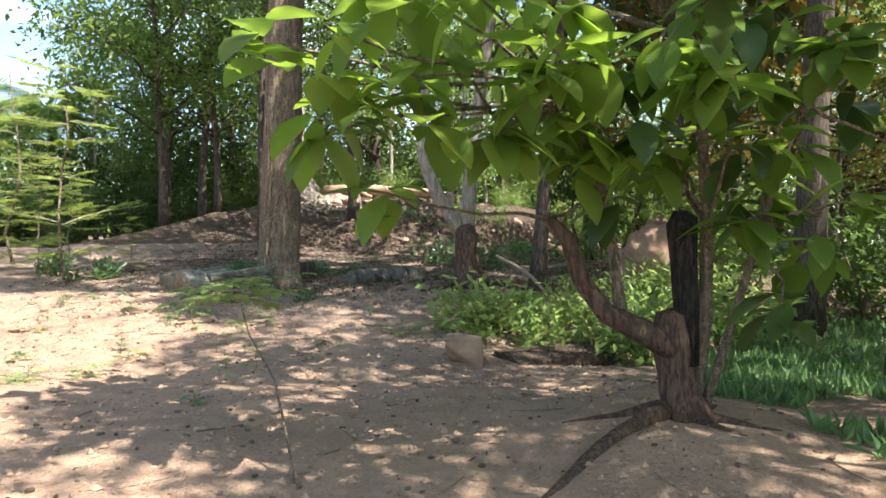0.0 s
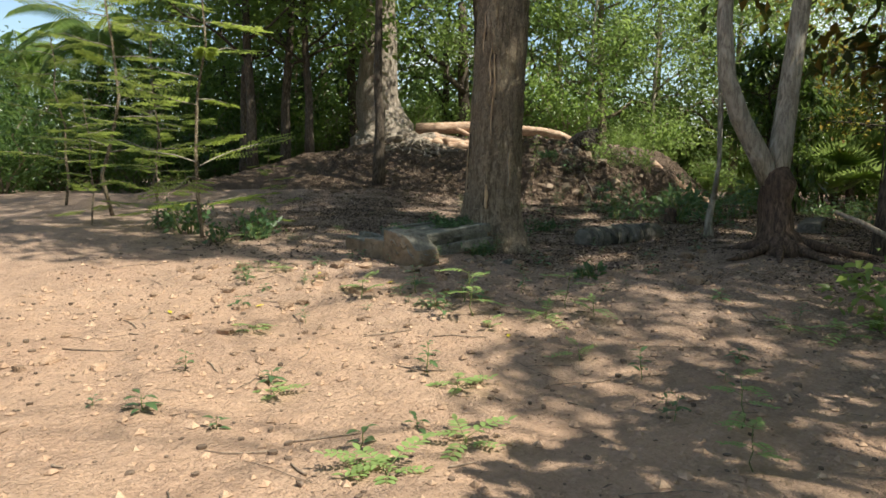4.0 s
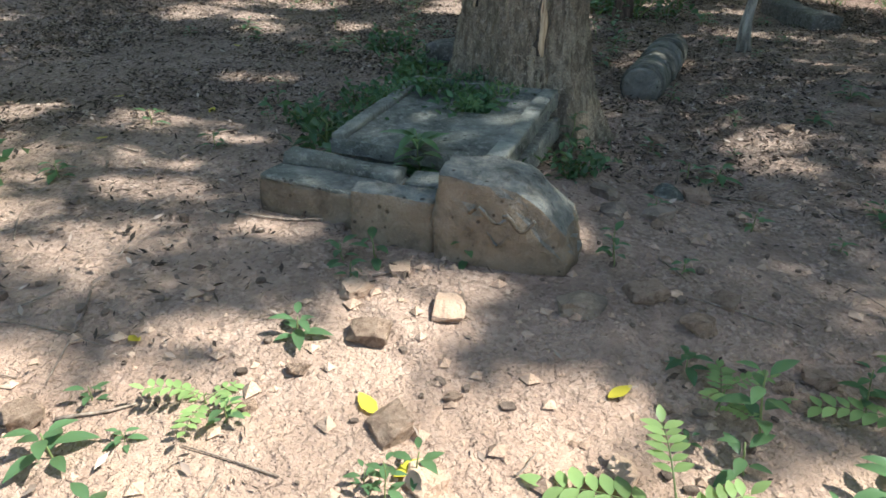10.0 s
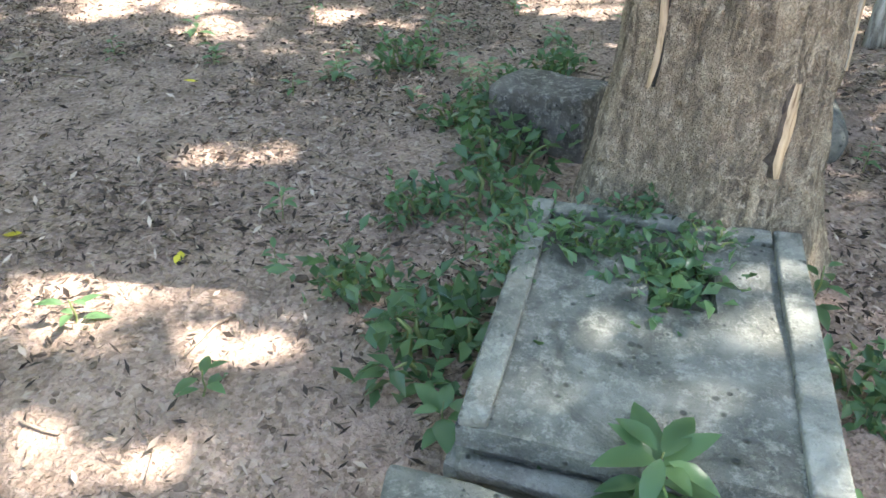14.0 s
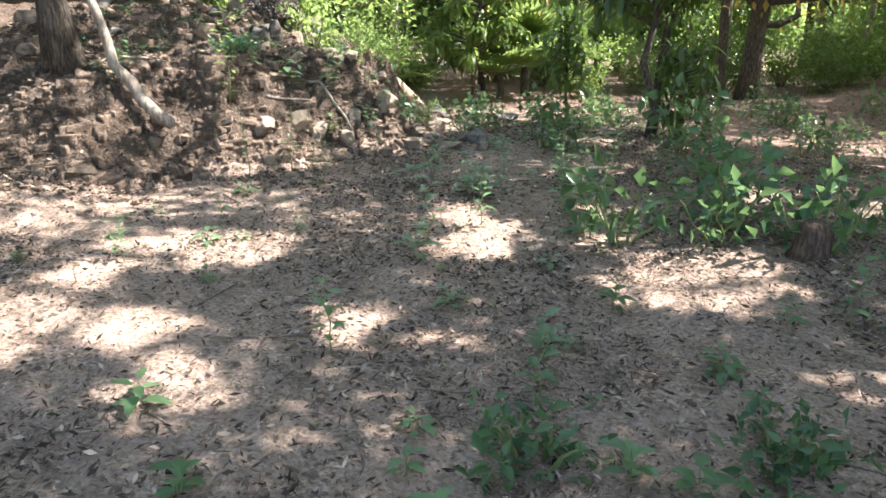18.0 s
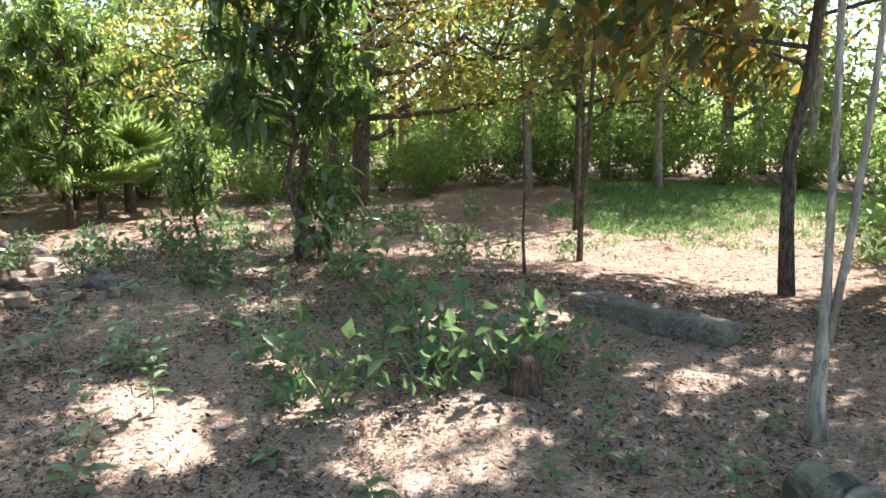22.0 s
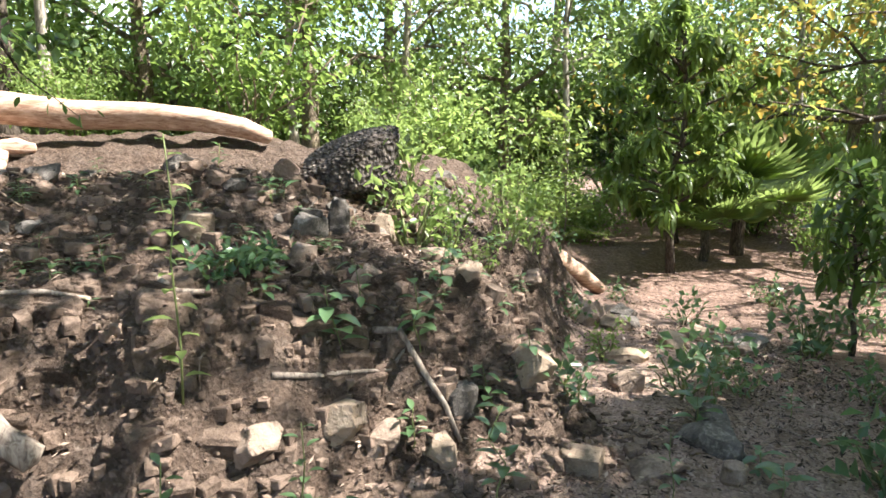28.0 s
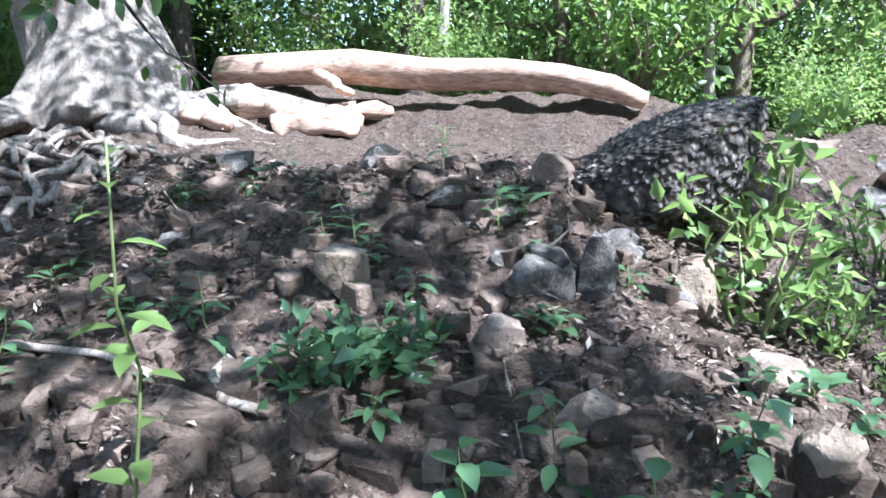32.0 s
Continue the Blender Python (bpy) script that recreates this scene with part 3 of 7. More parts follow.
def crown_points(height, crown_from, crown_r, limbs, lean, seed, wig=0.03, rise=0.45, subs=3, r0=0.2, taper=0.35):
    """The limbs of a tree: its trunk's line, the limbs as (points, radii), and places where leaves sit with the ways they point."""
    rng = np.random.default_rng(seed)
    n = 12
    s = np.linspace(0, 1, n)
    trunk = np.stack([lean[0] * s ** 1.4, lean[1] * s ** 1.4, height * s], 1)
    trunk[1:, :2] += np.cumsum(rng.normal(0, wig, (n - 1, 2)), 0) * height * 0.12
    tr = r0 * (1 - (1 - taper * 0.5) * s ** 1.1) * (1 + 0.25 * np.exp(-s * 22))
    lines, spots, ways = [], [], []
    for i in range(limbs):
        f = crown_from + (1 - crown_from) * (i + 0.5 * rng.random()) / limbs
        p0 = np.array([np.interp(f, s, trunk[:, k]) for k in range(3)])
        az = i * GOLD + rng.uniform(-0.4, 0.4)
        reach = crown_r * (0.55 + 0.45 * math.sin(math.pi * min(1, 0.25 + 0.75 * (f - crown_from) / (1 - crown_from + 1e-6)))) * rng.uniform(0.75, 1.15)
        end = p0 + np.array([math.cos(az) * reach, math.sin(az) * reach, reach * rise * rng.uniform(0.5, 1.3)])
        line = bent(p0, end, 6, 0.05, -0.06 * reach, seed * 97 + i)
        rr = np.interp(f, s, tr) * 0.5
        lines.append((line, np.linspace(rr, rr * 0.25, 6)))
        for j in range(subs):
            g = 0.4 + 0.6 * (j + rng.random()) / subs
            q0 = np.array([np.interp(g, np.linspace(0, 1, 6), line[:, k]) for k in range(3)])
            a2 = az + rng.uniform(-1.4, 1.4)
            q1 = q0 + np.array([math.cos(a2), math.sin(a2), rng.uniform(-0.1, 0.8)]) * reach * rng.uniform(0.25, 0.5)
            sub = bent(q0, q1, 4, 0.06, 0, seed * 31 + i * 7 + j)
            lines.append((sub, np.linspace(rr * 0.4, rr * 0.12, 4)))
            for g2 in (0.55, 1.0):
                c = sub[0] + (sub[-1] - sub[0]) * g2
                spots.append(c)
                ways.append(unit(sub[-1] - sub[0]))
    return trunk, tr, lines, np.array(spots), np.array(ways)


def leaf_set(spots, ways, leaves, clump, leaf_len, width, droop, seed):
    rng = np.random.default_rng(seed + 5)
    k = rng.integers(0, len(spots), leaves)
    weight = rng.random(len(spots)) ** 1.2
    k = np.where(rng.random(leaves) < weight[k], k, rng.integers(0, len(spots), leaves))
    c = spots[k] + rng.normal(0, 1, (leaves, 3)) * clump * np.array([1, 1, 0.75])
    way = unit(ways[k] * 0.5 + rng.normal(0, 0.7, (leaves, 3)) + np.array([0, 0, -droop]))
    face = unit(np.array([0, 0, 1.0]) + rng.normal(0, 0.55, (leaves, 3)))
    L = leaf_len * rng.uniform(0.6, 1.25, leaves)
    return c, way, face, L, L * width


# openings in the canopy: where the sun comes through to the ground, and how wide
GAPS = [(-0.5, 15.1, 0.6), (-0.35, 15.95, 0.3), (-1.05, 16.4, 0.35), (1.05, 13.85, 0.32), (-1.05, 14.0, 0.22), (-2.4, 17.4, 0.45), (-3.9, 16.85, 0.4), (-4.1, 13.65, 0.28), (-3.5, 15.8, 0.3),
        (-2.05, 15.5, 0.22), (-4.0, 12.55, 0.2), (-2.4, 16.0, 0.28), (-3.4, 16.4, 0.28), (-4.8, 12.85, 0.3), (-4.5, 12.45, 0.2), (-4.9, 11.85, 0.3), (-5.05, 12.25, 0.16), (-5.6, 12.4, 0.3), (-4.6, 11.2, 0.2), (-5.2, 11.3, 0.28), (-5.7, 11.7, 0.25), (-5.6, 13.4, 0.3), (-4.4, 10.3, 0.3), (-4.9, 10.5, 0.22), (-5.3, 10.0, 0.35), (-4.0, 10.55, 0.18), (-4.7, 9.6, 0.4), (-3.95, 9.7, 0.22), (-3.7, 10.8, 0.16),
        (-3.5, 10.9, 0.22), (-2.2, 12.4, 0.25), (-1.4, 12.6, 0.2), (-0.6, 17.2, 0.3), (0.4, 16.6, 0.3), (-1.6, 11.2, 0.3), (-1.5, 19.6, 0.35), (-0.8, 19.5, 0.3), (0.3, 19.6, 0.3),
        (0.9, 5.6, 0.35), (0.3, 6.3, 0.2), (1.4, 5.9, 0.25), (-1.5, 6.9, 0.18), (-1.2, 7.2, 0.16), (-0.9, 7.0, 0.16), (-1.8, 6.2, 0.16), (-1.0, 5.0, 0.2), (-1.6, 4.2, 0.25), (-0.3, 4.4, 0.2), (-2.0, 7.6, 0.2), (-1.8, 10.85, 0.2), (-1.3, 10.55, 0.2),
        (1.85, 15.9, 0.3), (2.2, 14.9, 0.3), (-2.85, 17.7, 0.35), (-4.1, 16.4, 0.25), (-0.65, 16.7, 0.35), (-3.4, 17.3, 0.3), (0.95, 14.1, 0.25), (-0.6, 13.55, 0.2), (7.8, 13.6, 0.9), (9.6, 12.8, 1.5), (8.6, 11.0, 1.0), (6.0, 17.4, 0.4), (-7.6, 13.1, 0.9), (-8.9, 13.9, 0.9), (-10.4, 15.6, 1.0), (1.5, 19.2, 0.8), (2.6, 18.6, 0.5), (9.0, 21.5, 1.2), (6.5, 23.5, 1.0), (-5.9, 12.05, 0.35), (-6.6, 12.4, 0.4), (-3.6, 10.85, 0.18), (-3.4, 10.58, 0.12), (-3.95, 10.97, 0.14), (-3.45, 11.55, 0.12), (3.0, 5.6, 0.7), (3.6, 7.0, 0.6), (2.6, 4.2, 0.4), (4.6, 5.6, 0.6), (1.8, 6.6, 0.25), (-2.22, 20.05, 0.22), (-1.66, 19.88, 0.2), (-1.45, 20.0, 0.16), (-1.2, 19.84, 0.2), (0.65, 20.44, 0.25), (-0.6, 19.97, 0.2), (-1.38, 20.25, 0.15), (-0.33, 22.0, 0.3), (-0.5, 21.1, 0.35), (-0.7, 21.6, 0.4), (8.0, 22.0, 0.9), (6.3, 20.5, 0.8), (10.0, 24.5, 1.5), (5.2, 22.5, 0.8), (1.2, 8.0, 0.5), (2.2, 8.6, 0.6), (3.0, 9.0, 0.5), (1.0, 7.3, 0.3), (3.8, 6.2, 0.7), (5.4, 9.3, 0.8)]


def clearing(x, y):
    """How far inside the open sunny ground a place lies, in metres."""
    edge = np.interp(y, [0, 4, 5, 6.4, 6.9, 7.7, 8.5, 9.8, 10.8], [-2.1, -2.3, -2.8, -2.4, -2.9, -2.8, -2.3, -3.8, -4.7])
    top = np.interp(x, [-9, -8, -6.5, -4.8, -3.9, -2.3], [10.4, 10.4, 10.7, 10.7, 9.8, 8.6])
    wob = 0.16 * np.sin(x * 5.1 + y * 2.3) + 0.14 * np.sin(y * 6.7 - x * 3.1) + 0.1 * np.sin(x * 13 + y * 11)
    return np.minimum(edge - x, top - y) + wob


def lit_gaps(m, leaves):
    """Leave the canopy open where the sun comes through."""
    c, way, face, L, W = leaves
    r = np.array(m.to_3x3())
    w = c @ r.T + np.array(m.translation)
    gx0 = w[:, 0] - SUN_WAY.x / SUN_WAY.z * (w[:, 2] - 0.25)
    gy0 = w[:, 1] - SUN_WAY.y / SUN_WAY.z * (w[:, 2] - 0.25)
    keep = np.ones(len(c), bool)
    for x, y, rad in GAPS:
        d = np.hypot(gx0 - x, (gy0 - y) * 1.15) + 0.12 * np.sin(gx0 * 11 + y * 7) * np.sin(gy0 * 13 + x * 5)
        keep &= d > rad * 1.05
    keep &= clearing(gx0, gy0) < 0.05
    return c[keep], way[keep], face[keep], L[keep], W[keep]


def broad_tree(name, m, label, height=10.0, r0=0.16, bark=None, leaf=None, crown_from=0.35, crown_r=3.0, limbs=12, leaves=6000, leaf_len=0.17, seed=1,
               lean=(0, 0), width=0.5, droop=0.35, clump=0.36, rise=0.45, subs=3, flare=None, split=False, wig=0.03, category="tree", group="", sides=9):
    trunk, tr, lines, spots, ways = crown_points(height, crown_from, crown_r, limbs, lean, seed, wig, rise, subs, r0)
    t = thing(name, m, label, category, group)
    v, f = tube(trunk, tr, sides, 0.03, seed, flare)
    if split:
        part("trunk", mesh_of("trunk", v, f), bark, t)
        for i, (line, rr) in enumerate(lines):
            if i % (subs + 1) == 0:
                part("limb", mesh_of("limb", *tube(line, rr, 7, 0.02, i)), bark, t)
        h = Heap()
        for i, (line, rr) in enumerate(lines):
            if i % (subs + 1):
                h.add(*tube(line, rr, 5))
        tagged(part("twigwork", h.mesh("twigwork"), bark, t), kind="stuff")
    else:
        h = Heap().add(v, f)
        for line, rr in lines:
            h.add(*tube(line, rr, 5))
        part("trunk", h.mesh("trunk"), bark, t)
    part("crown", leaf_mesh("crown", *lit_gaps(m, leaf_set(spots, ways, leaves, clump, leaf_len, width, droop, seed))), leaf, t)
    return t


def bush(name, m, label, height=1.6, radius=0.9, leaf=None, leaves=1500, leaf_len=0.13, width=0.5, seed=1, stems=7, droop=0.2, category="bush", group="", bark=None):
    rng = np.random.default_rng(seed)
    t = thing(name, m, label, category, group)
    h, spots, ways = Heap(), [], []
    for i in range(stems):
        az = i * GOLD + rng.uniform(-0.3, 0.3)
        r = radius * rng.uniform(0.3, 1.0)
        z = height * rng.uniform(0.45, 1.0)
        end = np.array([math.cos(az) * r, math.sin(az) * r, z])
        line = bent((0.05 * math.cos(az), 0.05 * math.sin(az), -0.03), end, 5, 0.05, -0.05, seed * 13 + i)
        h.add(*tube(line, np.linspace(0.016, 0.005, 5) * (0.6 + height * 0.4), 5))
        for g in (0.35, 0.55, 0.75, 0.9, 1.0):
            for k in range(2):
                spots.append(line[0] + (end - line[0]) * g + rng.normal(0, radius * 0.12, 3))
                ways.append(unit(end - line[0]))
    tagged(part("stemwork", h.mesh("stemwork"), bark or TWIG, t), kind="stuff")
    c, w, fc, L, W = leaf_set(np.array(spots), np.array(ways), leaves, radius * 0.2, leaf_len, width, droop, seed)
    c[:, 2] = np.maximum(c[:, 2], 0.04)
    part("foliage", leaf_mesh("foliage", c, w, fc, L, W), leaf, t)
    return t


def mango(m, label, height=3.2, radius=0.9, low=0.5, r0=0.05, leaves=1500, seed=1, young=0, leaf=None):
    """A young mango tree: whorls of long hanging leaves."""
    rng = np.random.default_rng(seed)
    t = thing("mango_tree", m, label, "tree", "young mango trees")
    line = bent((0, 0, -0.05), (rng.uniform(-0.1, 0.1), rng.uniform(-0.1, 0.1), height * 0.9), 8, 0.02, 0, seed)
    part("trunk", mesh_of("trunk", *tube(line, np.linspace(r0, r0 * 0.3, 8), 8, 0.03, seed)), BARK_DARK, t)
    h, spots = Heap(), []
    for i in range(36):
        f = low / height + (1 - low / height) * (i + rng.random()) / 36
        p0 = np.array([np.interp(f, np.linspace(0, 1, 8), line[:, k]) for k in range(3)])
        az = i * GOLD
        r = radius * (0.62 + 0.38 * math.sin(math.pi * (0.15 + 0.8 * f))) * rng.uniform(0.6, 1.1)
        end = p0 + np.array([math.cos(az) * r, math.sin(az) * r, r * rng.uniform(0.0, 0.7)])
        h.add(*tube(bent(p0, end, 4, 0.05, 0, i), np.linspace(r0 * 0.35, r0 * 0.15, 4), 5))
        spots += [end, p0 + (end - p0) * 0.6, p0 + (end - p0) * 0.85 + np.array([0, 0, 0.12])]
    tagged(part("branchwork", h.mesh("branchwork"), BARK_DARK, t), kind="stuff")
    spots = np.array(spots)
    k = rng.integers(0, len(spots), leaves)
    az = rng.uniform(0, 6.28, leaves)
    el = rng.uniform(-1.3, 0.25, leaves)
    way = np.stack([np.cos(az) * np.cos(el), np.sin(az) * np.cos(el), np.sin(el)], 1)
    c = spots[k] + rng.normal(0, 0.07, (leaves, 3))
    face = unit(np.stack([np.cos(az), np.sin(az), np.full(leaves, 0.9)], 1) + rng.normal(0, 0.2, (leaves, 3)))
    L = rng.uniform(0.15, 0.3, leaves)
    part("foliage", leaf_mesh("foliage", c, way, face, L, L * 0.27, True, 0.3, 0.2), leaf or LEAF_DARK, t)
    if young:
        top = line[-1]
        az = rng.uniform(0, 6.28, young)
        el = rng.uniform(-0.5, 0.9, young)
        way = np.stack([np.cos(az) * np.cos(el), np.sin(az) * np.cos(el), np.sin(el)], 1)
        c = top + rng.normal(0, 0.22, (young, 3)) + np.array([0.15, -0.1, 0.15])
        face = unit(np.stack([np.cos(az), np.sin(az), np.full(young, 1.2)], 1))
        L = rng.uniform(0.14, 0.24, young)
        part("young_leaves", leaf_mesh("young_leaves", c, way, face, L, L * 0.26, True, 0.3, 0.2), LEAF_LIGHT, t, "bright yellow-green young leaves")
    return t


def at_ground(x, y, rz=0.0, sink=0.03, scale=1.0):
    return pose(x, y, gz(x, y) - sink, 0, 0, rz) @ Matrix.Scale(scale, 4)


# the tall tree beside the stones
main = thing("tall_tree", at_ground(-2.82, 12.0, 0, 0.12), "tall straight tree with grey-brown flaking bark and bare wood scars", "tree")
mtrunk, mr, mlines, mspots, mways = crown_points(15.0, 0.5, 4.6, 16, (0.75, 0.25), 11, 0.012, 0.5, 3, 0.33)
zz = np.array([0, 0.12, 0.25, 0.42, 0.65, 1.0, 1.6, 2.4, 3.4, 4.6, 6, 8, 10, 12.5, 15.0])
ml = np.stack([np.interp(zz, mtrunk[:, 2], mtrunk[:, 0]), np.interp(zz, mtrunk[:, 2], mtrunk[:, 1]), zz], 1)
BUTTRESS = ((-32, 0.34, 24, 0.42), (-84, 0.16, 16, 0.3), (-150, 0.13, 20, 0.26), (60, 0.3, 22, 0.4), (150, 0.25, 24, 0.35), (-210, 0.16, 18, 0.3))


def trunk_out(a, z):
    """How far the bark stands out from the round stem at an angle and a height."""
    out = 0.0
    for az, depth, half, fall in BUTTRESS:
        d = (math.degrees(a) - az + 180) % 360 - 180
        out += depth * math.exp(-(d / half) ** 2) * math.exp(-(z + 0.02) / fall)
    d = (math.degrees(a) + 97 + 180) % 360 - 180
    out -= 0.032 * math.exp(-(d / 6) ** 2) * math.exp(-max(0, z - 1.2) * 1.5)
    out += 0.018 * math.sin(3 * a + 0.5 * z) + 0.012 * math.sin(5 * a - 0.8 * z + 1)
    return out


bv, bs = [], 132
bz = np.concatenate([np.linspace(-0.06, 3.6, 190), np.linspace(3.7, 15, 24)])
for z in bz:
    cx0, cy0, r = np.interp(z, zz, ml[:, 0]), np.interp(z, zz, ml[:, 1]), np.interp(z, [0, 0.25, 0.7, 2.5, 6, 10, 15], [0.335, 0.325, 0.315, 0.3, 0.26, 0.2, 0.06])
    for j in range(bs):
        a = 2 * math.pi * j / bs
        p = Vector((math.cos(a) * 0.32, math.sin(a) * 0.32, z * 0.28))
        cell = noise.voronoi(p * 13 + noise.noise_vector(p * 9) * 0.25)[0]
        crack = min(0.12, cell[1] - cell[0]) / 0.12
        o = r + (trunk_out(a, z) if z < 3.7 else 0) + 0.015 * crack + 0.012 * noise.noise(p * 24) + 0.012 * noise.noise(Vector((p.x * 8, p.y * 8, z * 2.2)))
        bv.append((cx0 + math.cos(a) * o, cy0 + math.sin(a) * o, z))
bf = [(i * bs + j, i * bs + (j + 1) % bs, (i + 1) * bs + (j + 1) % bs, (i + 1) * bs + j) for i in range(len(bz) - 1) for j in range(bs)]
part("trunk", mesh_of("trunk", bv, bf), BARK, main)
for i, (line, rr) in enumerate(mlines):
    if i % 4 == 0:
        part("limb", mesh_of("limb", *tube(line, rr, 8, 0.03, i)), BARK, main)
hp = Heap()
for i, (line, rr) in enumerate(mlines):
    if i % 4:
        hp.add(*tube(line, rr, 5))
tagged(part("twigwork", hp.mesh("twigwork"), BARK, main), kind="stuff")
part("crown", leaf_mesh("crown", *lit_gaps(main.matrix_basis, leaf_set(mspots, mways, 14000, 0.46, 0.2, 0.5, 0.35, 11))), LEAF, main)


def scar(parent, az, z0, z1, w, seed, rim):
    """A long patch of bare wood in the bark, with a swollen rim, set against a trunk of that radius."""
    n = 26
    wild = 0.08 if z1 - z0 < 0.4 else 0.15

    def ring(width, out):
        v = []
        for k in range(n):
            s = k / (n - 1)
            half = width * 0.5 * (math.sin(math.pi * (0.06 + 0.88 * s)) ** 0.55) * (1 + wild * (math.sin(k * 0.45 + seed) + 0.7 * math.sin(k * 1.3 + seed * 2)))
            z = z0 + (z1 - z0) * s
            cx_ = np.interp(z, ml[:, 2], ml[:, 0])
            cy_ = np.interp(z, ml[:, 2], ml[:, 1])
            r = np.interp(z, [0, 0.25, 0.7, 2.5, 6], [0.335, 0.325, 0.315, 0.3, 0.26]) + out * 0.8
            for e in (-1, -0.35, 0.35, 1):
                a = az + e * half / r + 0.2 * wild * math.sin(k * 0.35 + seed * 3)
                o = r + trunk_out(a, z) + (0.008 if abs(e) < 0.5 else -0.012)
                v.append((cx_ + math.cos(a) * o, cy_ + math.sin(a) * o, z))
        return v, [(k * 4 + c, k * 4 + c + 1, k * 4 + 5 + c, k * 4 + 4 + c) for k in range(n - 1) for c in range(3)]
    part("scar_rim", mesh_of("scar_rim", *ring(w * 1.5, 0.012)), rim, parent, "swollen rim of a bark scar")
    part("bare_wood", mesh_of("bare_wood", *ring(w, 0.019)), BARE_WOOD, parent, "pale bare wood where the bark is gone")


scar(main, radians(-108), 0.62, 0.92, 0.085, 1, BARK_DARK)
scar(main, radians(-184), 0.85, 1.55, 0.05, 2, CHARRED)
scar(main, radians(-103), 1.5, 2.45, 0.05, 3, BARK_DARK)
scar(main, radians(-112), 2.0, 2.6, 0.035, 4, BARK_DARK)
scar(main, radians(-132), 2.5, 2.95, 0.07, 5, CHARRED)
scar(main, radians(-60), 0.9, 1.35, 0.04, 6, BARK_PALE)

# forked pale tree with a dark foot
fork = thing("forked_tree", at_ground(0.42, 11.15, 0, 0.06), "forked pale-barked tree with a dark stained foot and spreading roots", "tree")
part("trunk", mesh_of("trunk", *tube(bent((0, 0, 0), (-0.12, 0.05, 0.95), 7, 0.02, 0, 4), [0.33, 0.24, 0.2, 0.19, 0.18, 0.19, 0.17], 18, 0.05, 5, (0.45, 6, 0.35))), RED_BARK, fork, "dark reddish-brown foot of the trunk")
l1 = np.array([(-0.1, 0.05, 0.78), (-0.3, 0.0, 1.15), (-0.55, -0.05, 1.55), (-0.72, -0.05, 2.0), (-0.76, 0, 2.6), (-0.7, 0.1, 3.6), (-0.9, 0.2, 5.2), (-1.3, 0.1, 7.0)])
l2 = np.array([(-0.08, 0.05, 0.8), (-0.03, 0.05, 1.3), (0.05, 0.1, 2.0), (0.12, 0.1, 2.8), (0.3, 0.0, 4.0), (0.5, -0.2, 5.6), (0.9, -0.3, 7.6)])
part("limb", mesh_of("limb", *tube(l1, np.linspace(0.125, 0.05, 8), 12, 0.03, 2)), BARK_PALE, fork)
part("limb", mesh_of("limb", *tube(l2, np.linspace(0.14, 0.05, 7), 12, 0.03, 3)), BARK_PALE, fork)
for i, (a, ln) in enumerate(((-2.6, 0.9), (-2.0, 0.7), (-1.2, 0.9), (-0.4, 1.3), (0.6, 0.7), (2.4, 0.8))):
    q = np.array([(math.cos(a) * s * ln, math.sin(a) * s * ln, 0.22 * (1 - s) ** 2 + 0.02) for s in np.linspace(0.12, 1, 7)])
    part("root", mesh_of("root", *tube(q, np.linspace(0.075, 0.015, 7), 7, 0.06, i)), RED_BARK, fork)
ft, fr, flines, fspots, fways = crown_points(10.5, 0.52, 4.2, 16, (0, 0), 21, 0.01, 0.4, 3, 0.1)
hp = Heap()
for line, rr in flines:
    hp.add(*tube(line, rr, 5))
tagged(part("twigwork", hp.mesh("twigwork"), BARK_PALE, fork), kind="stuff")
part("crown", leaf_mesh("crown", *lit_gaps(fork.matrix_basis, leaf_set(fspots, fways, 11500, 0.4, 0.19, 0.5, 0.35, 21))), LEAF, fork)
# its fallen branch
br = thing("fallen_branch", at_ground(1.15, 10.55, 0, 0.0), "bare bent branch leaning on the ground by the forked tree", "branch")
part("stem", mesh_of("stem", *tube(np.array([(-0.35, 0.2, 0.55), (-0.1, 0.05, 0.42), (0.15, -0.15, 0.25), (0.3, -0.3, 0.08), (0.5, -0.4, 0.02)]), [0.02, 0.03, 0.03, 0.025, 0.015], 7, 0.05, 1)), ROOT_WOOD, br)

# giant tree on the mound
giant = thing("giant_tree", pose(-5.35, 25.6, gz(-5.35, 25.6) - 0.25), "giant pale-barked tree with buttress roots on top of the mound", "tree")
gl = bent((0, 0, 0), (-0.5, 0.4, 19), 14, 0.004, 0, 5)
gl[:, 2] = [0, 0.25, 0.5, 0.8, 1.2, 1.8, 2.6, 3.6, 5, 7, 9.5, 12.5, 16, 19]
part("trunk", mesh_of("trunk", *tube(gl, [1.05, 0.98, 0.9, 0.82, 0.74, 0.66, 0.6, 0.56, 0.52, 0.48, 0.42, 0.36, 0.25, 0.1], 48, 0.02, 8, (1.3, 7, 0.3))), BARK_GIANT, giant)
rng = np.random.default_rng(4)
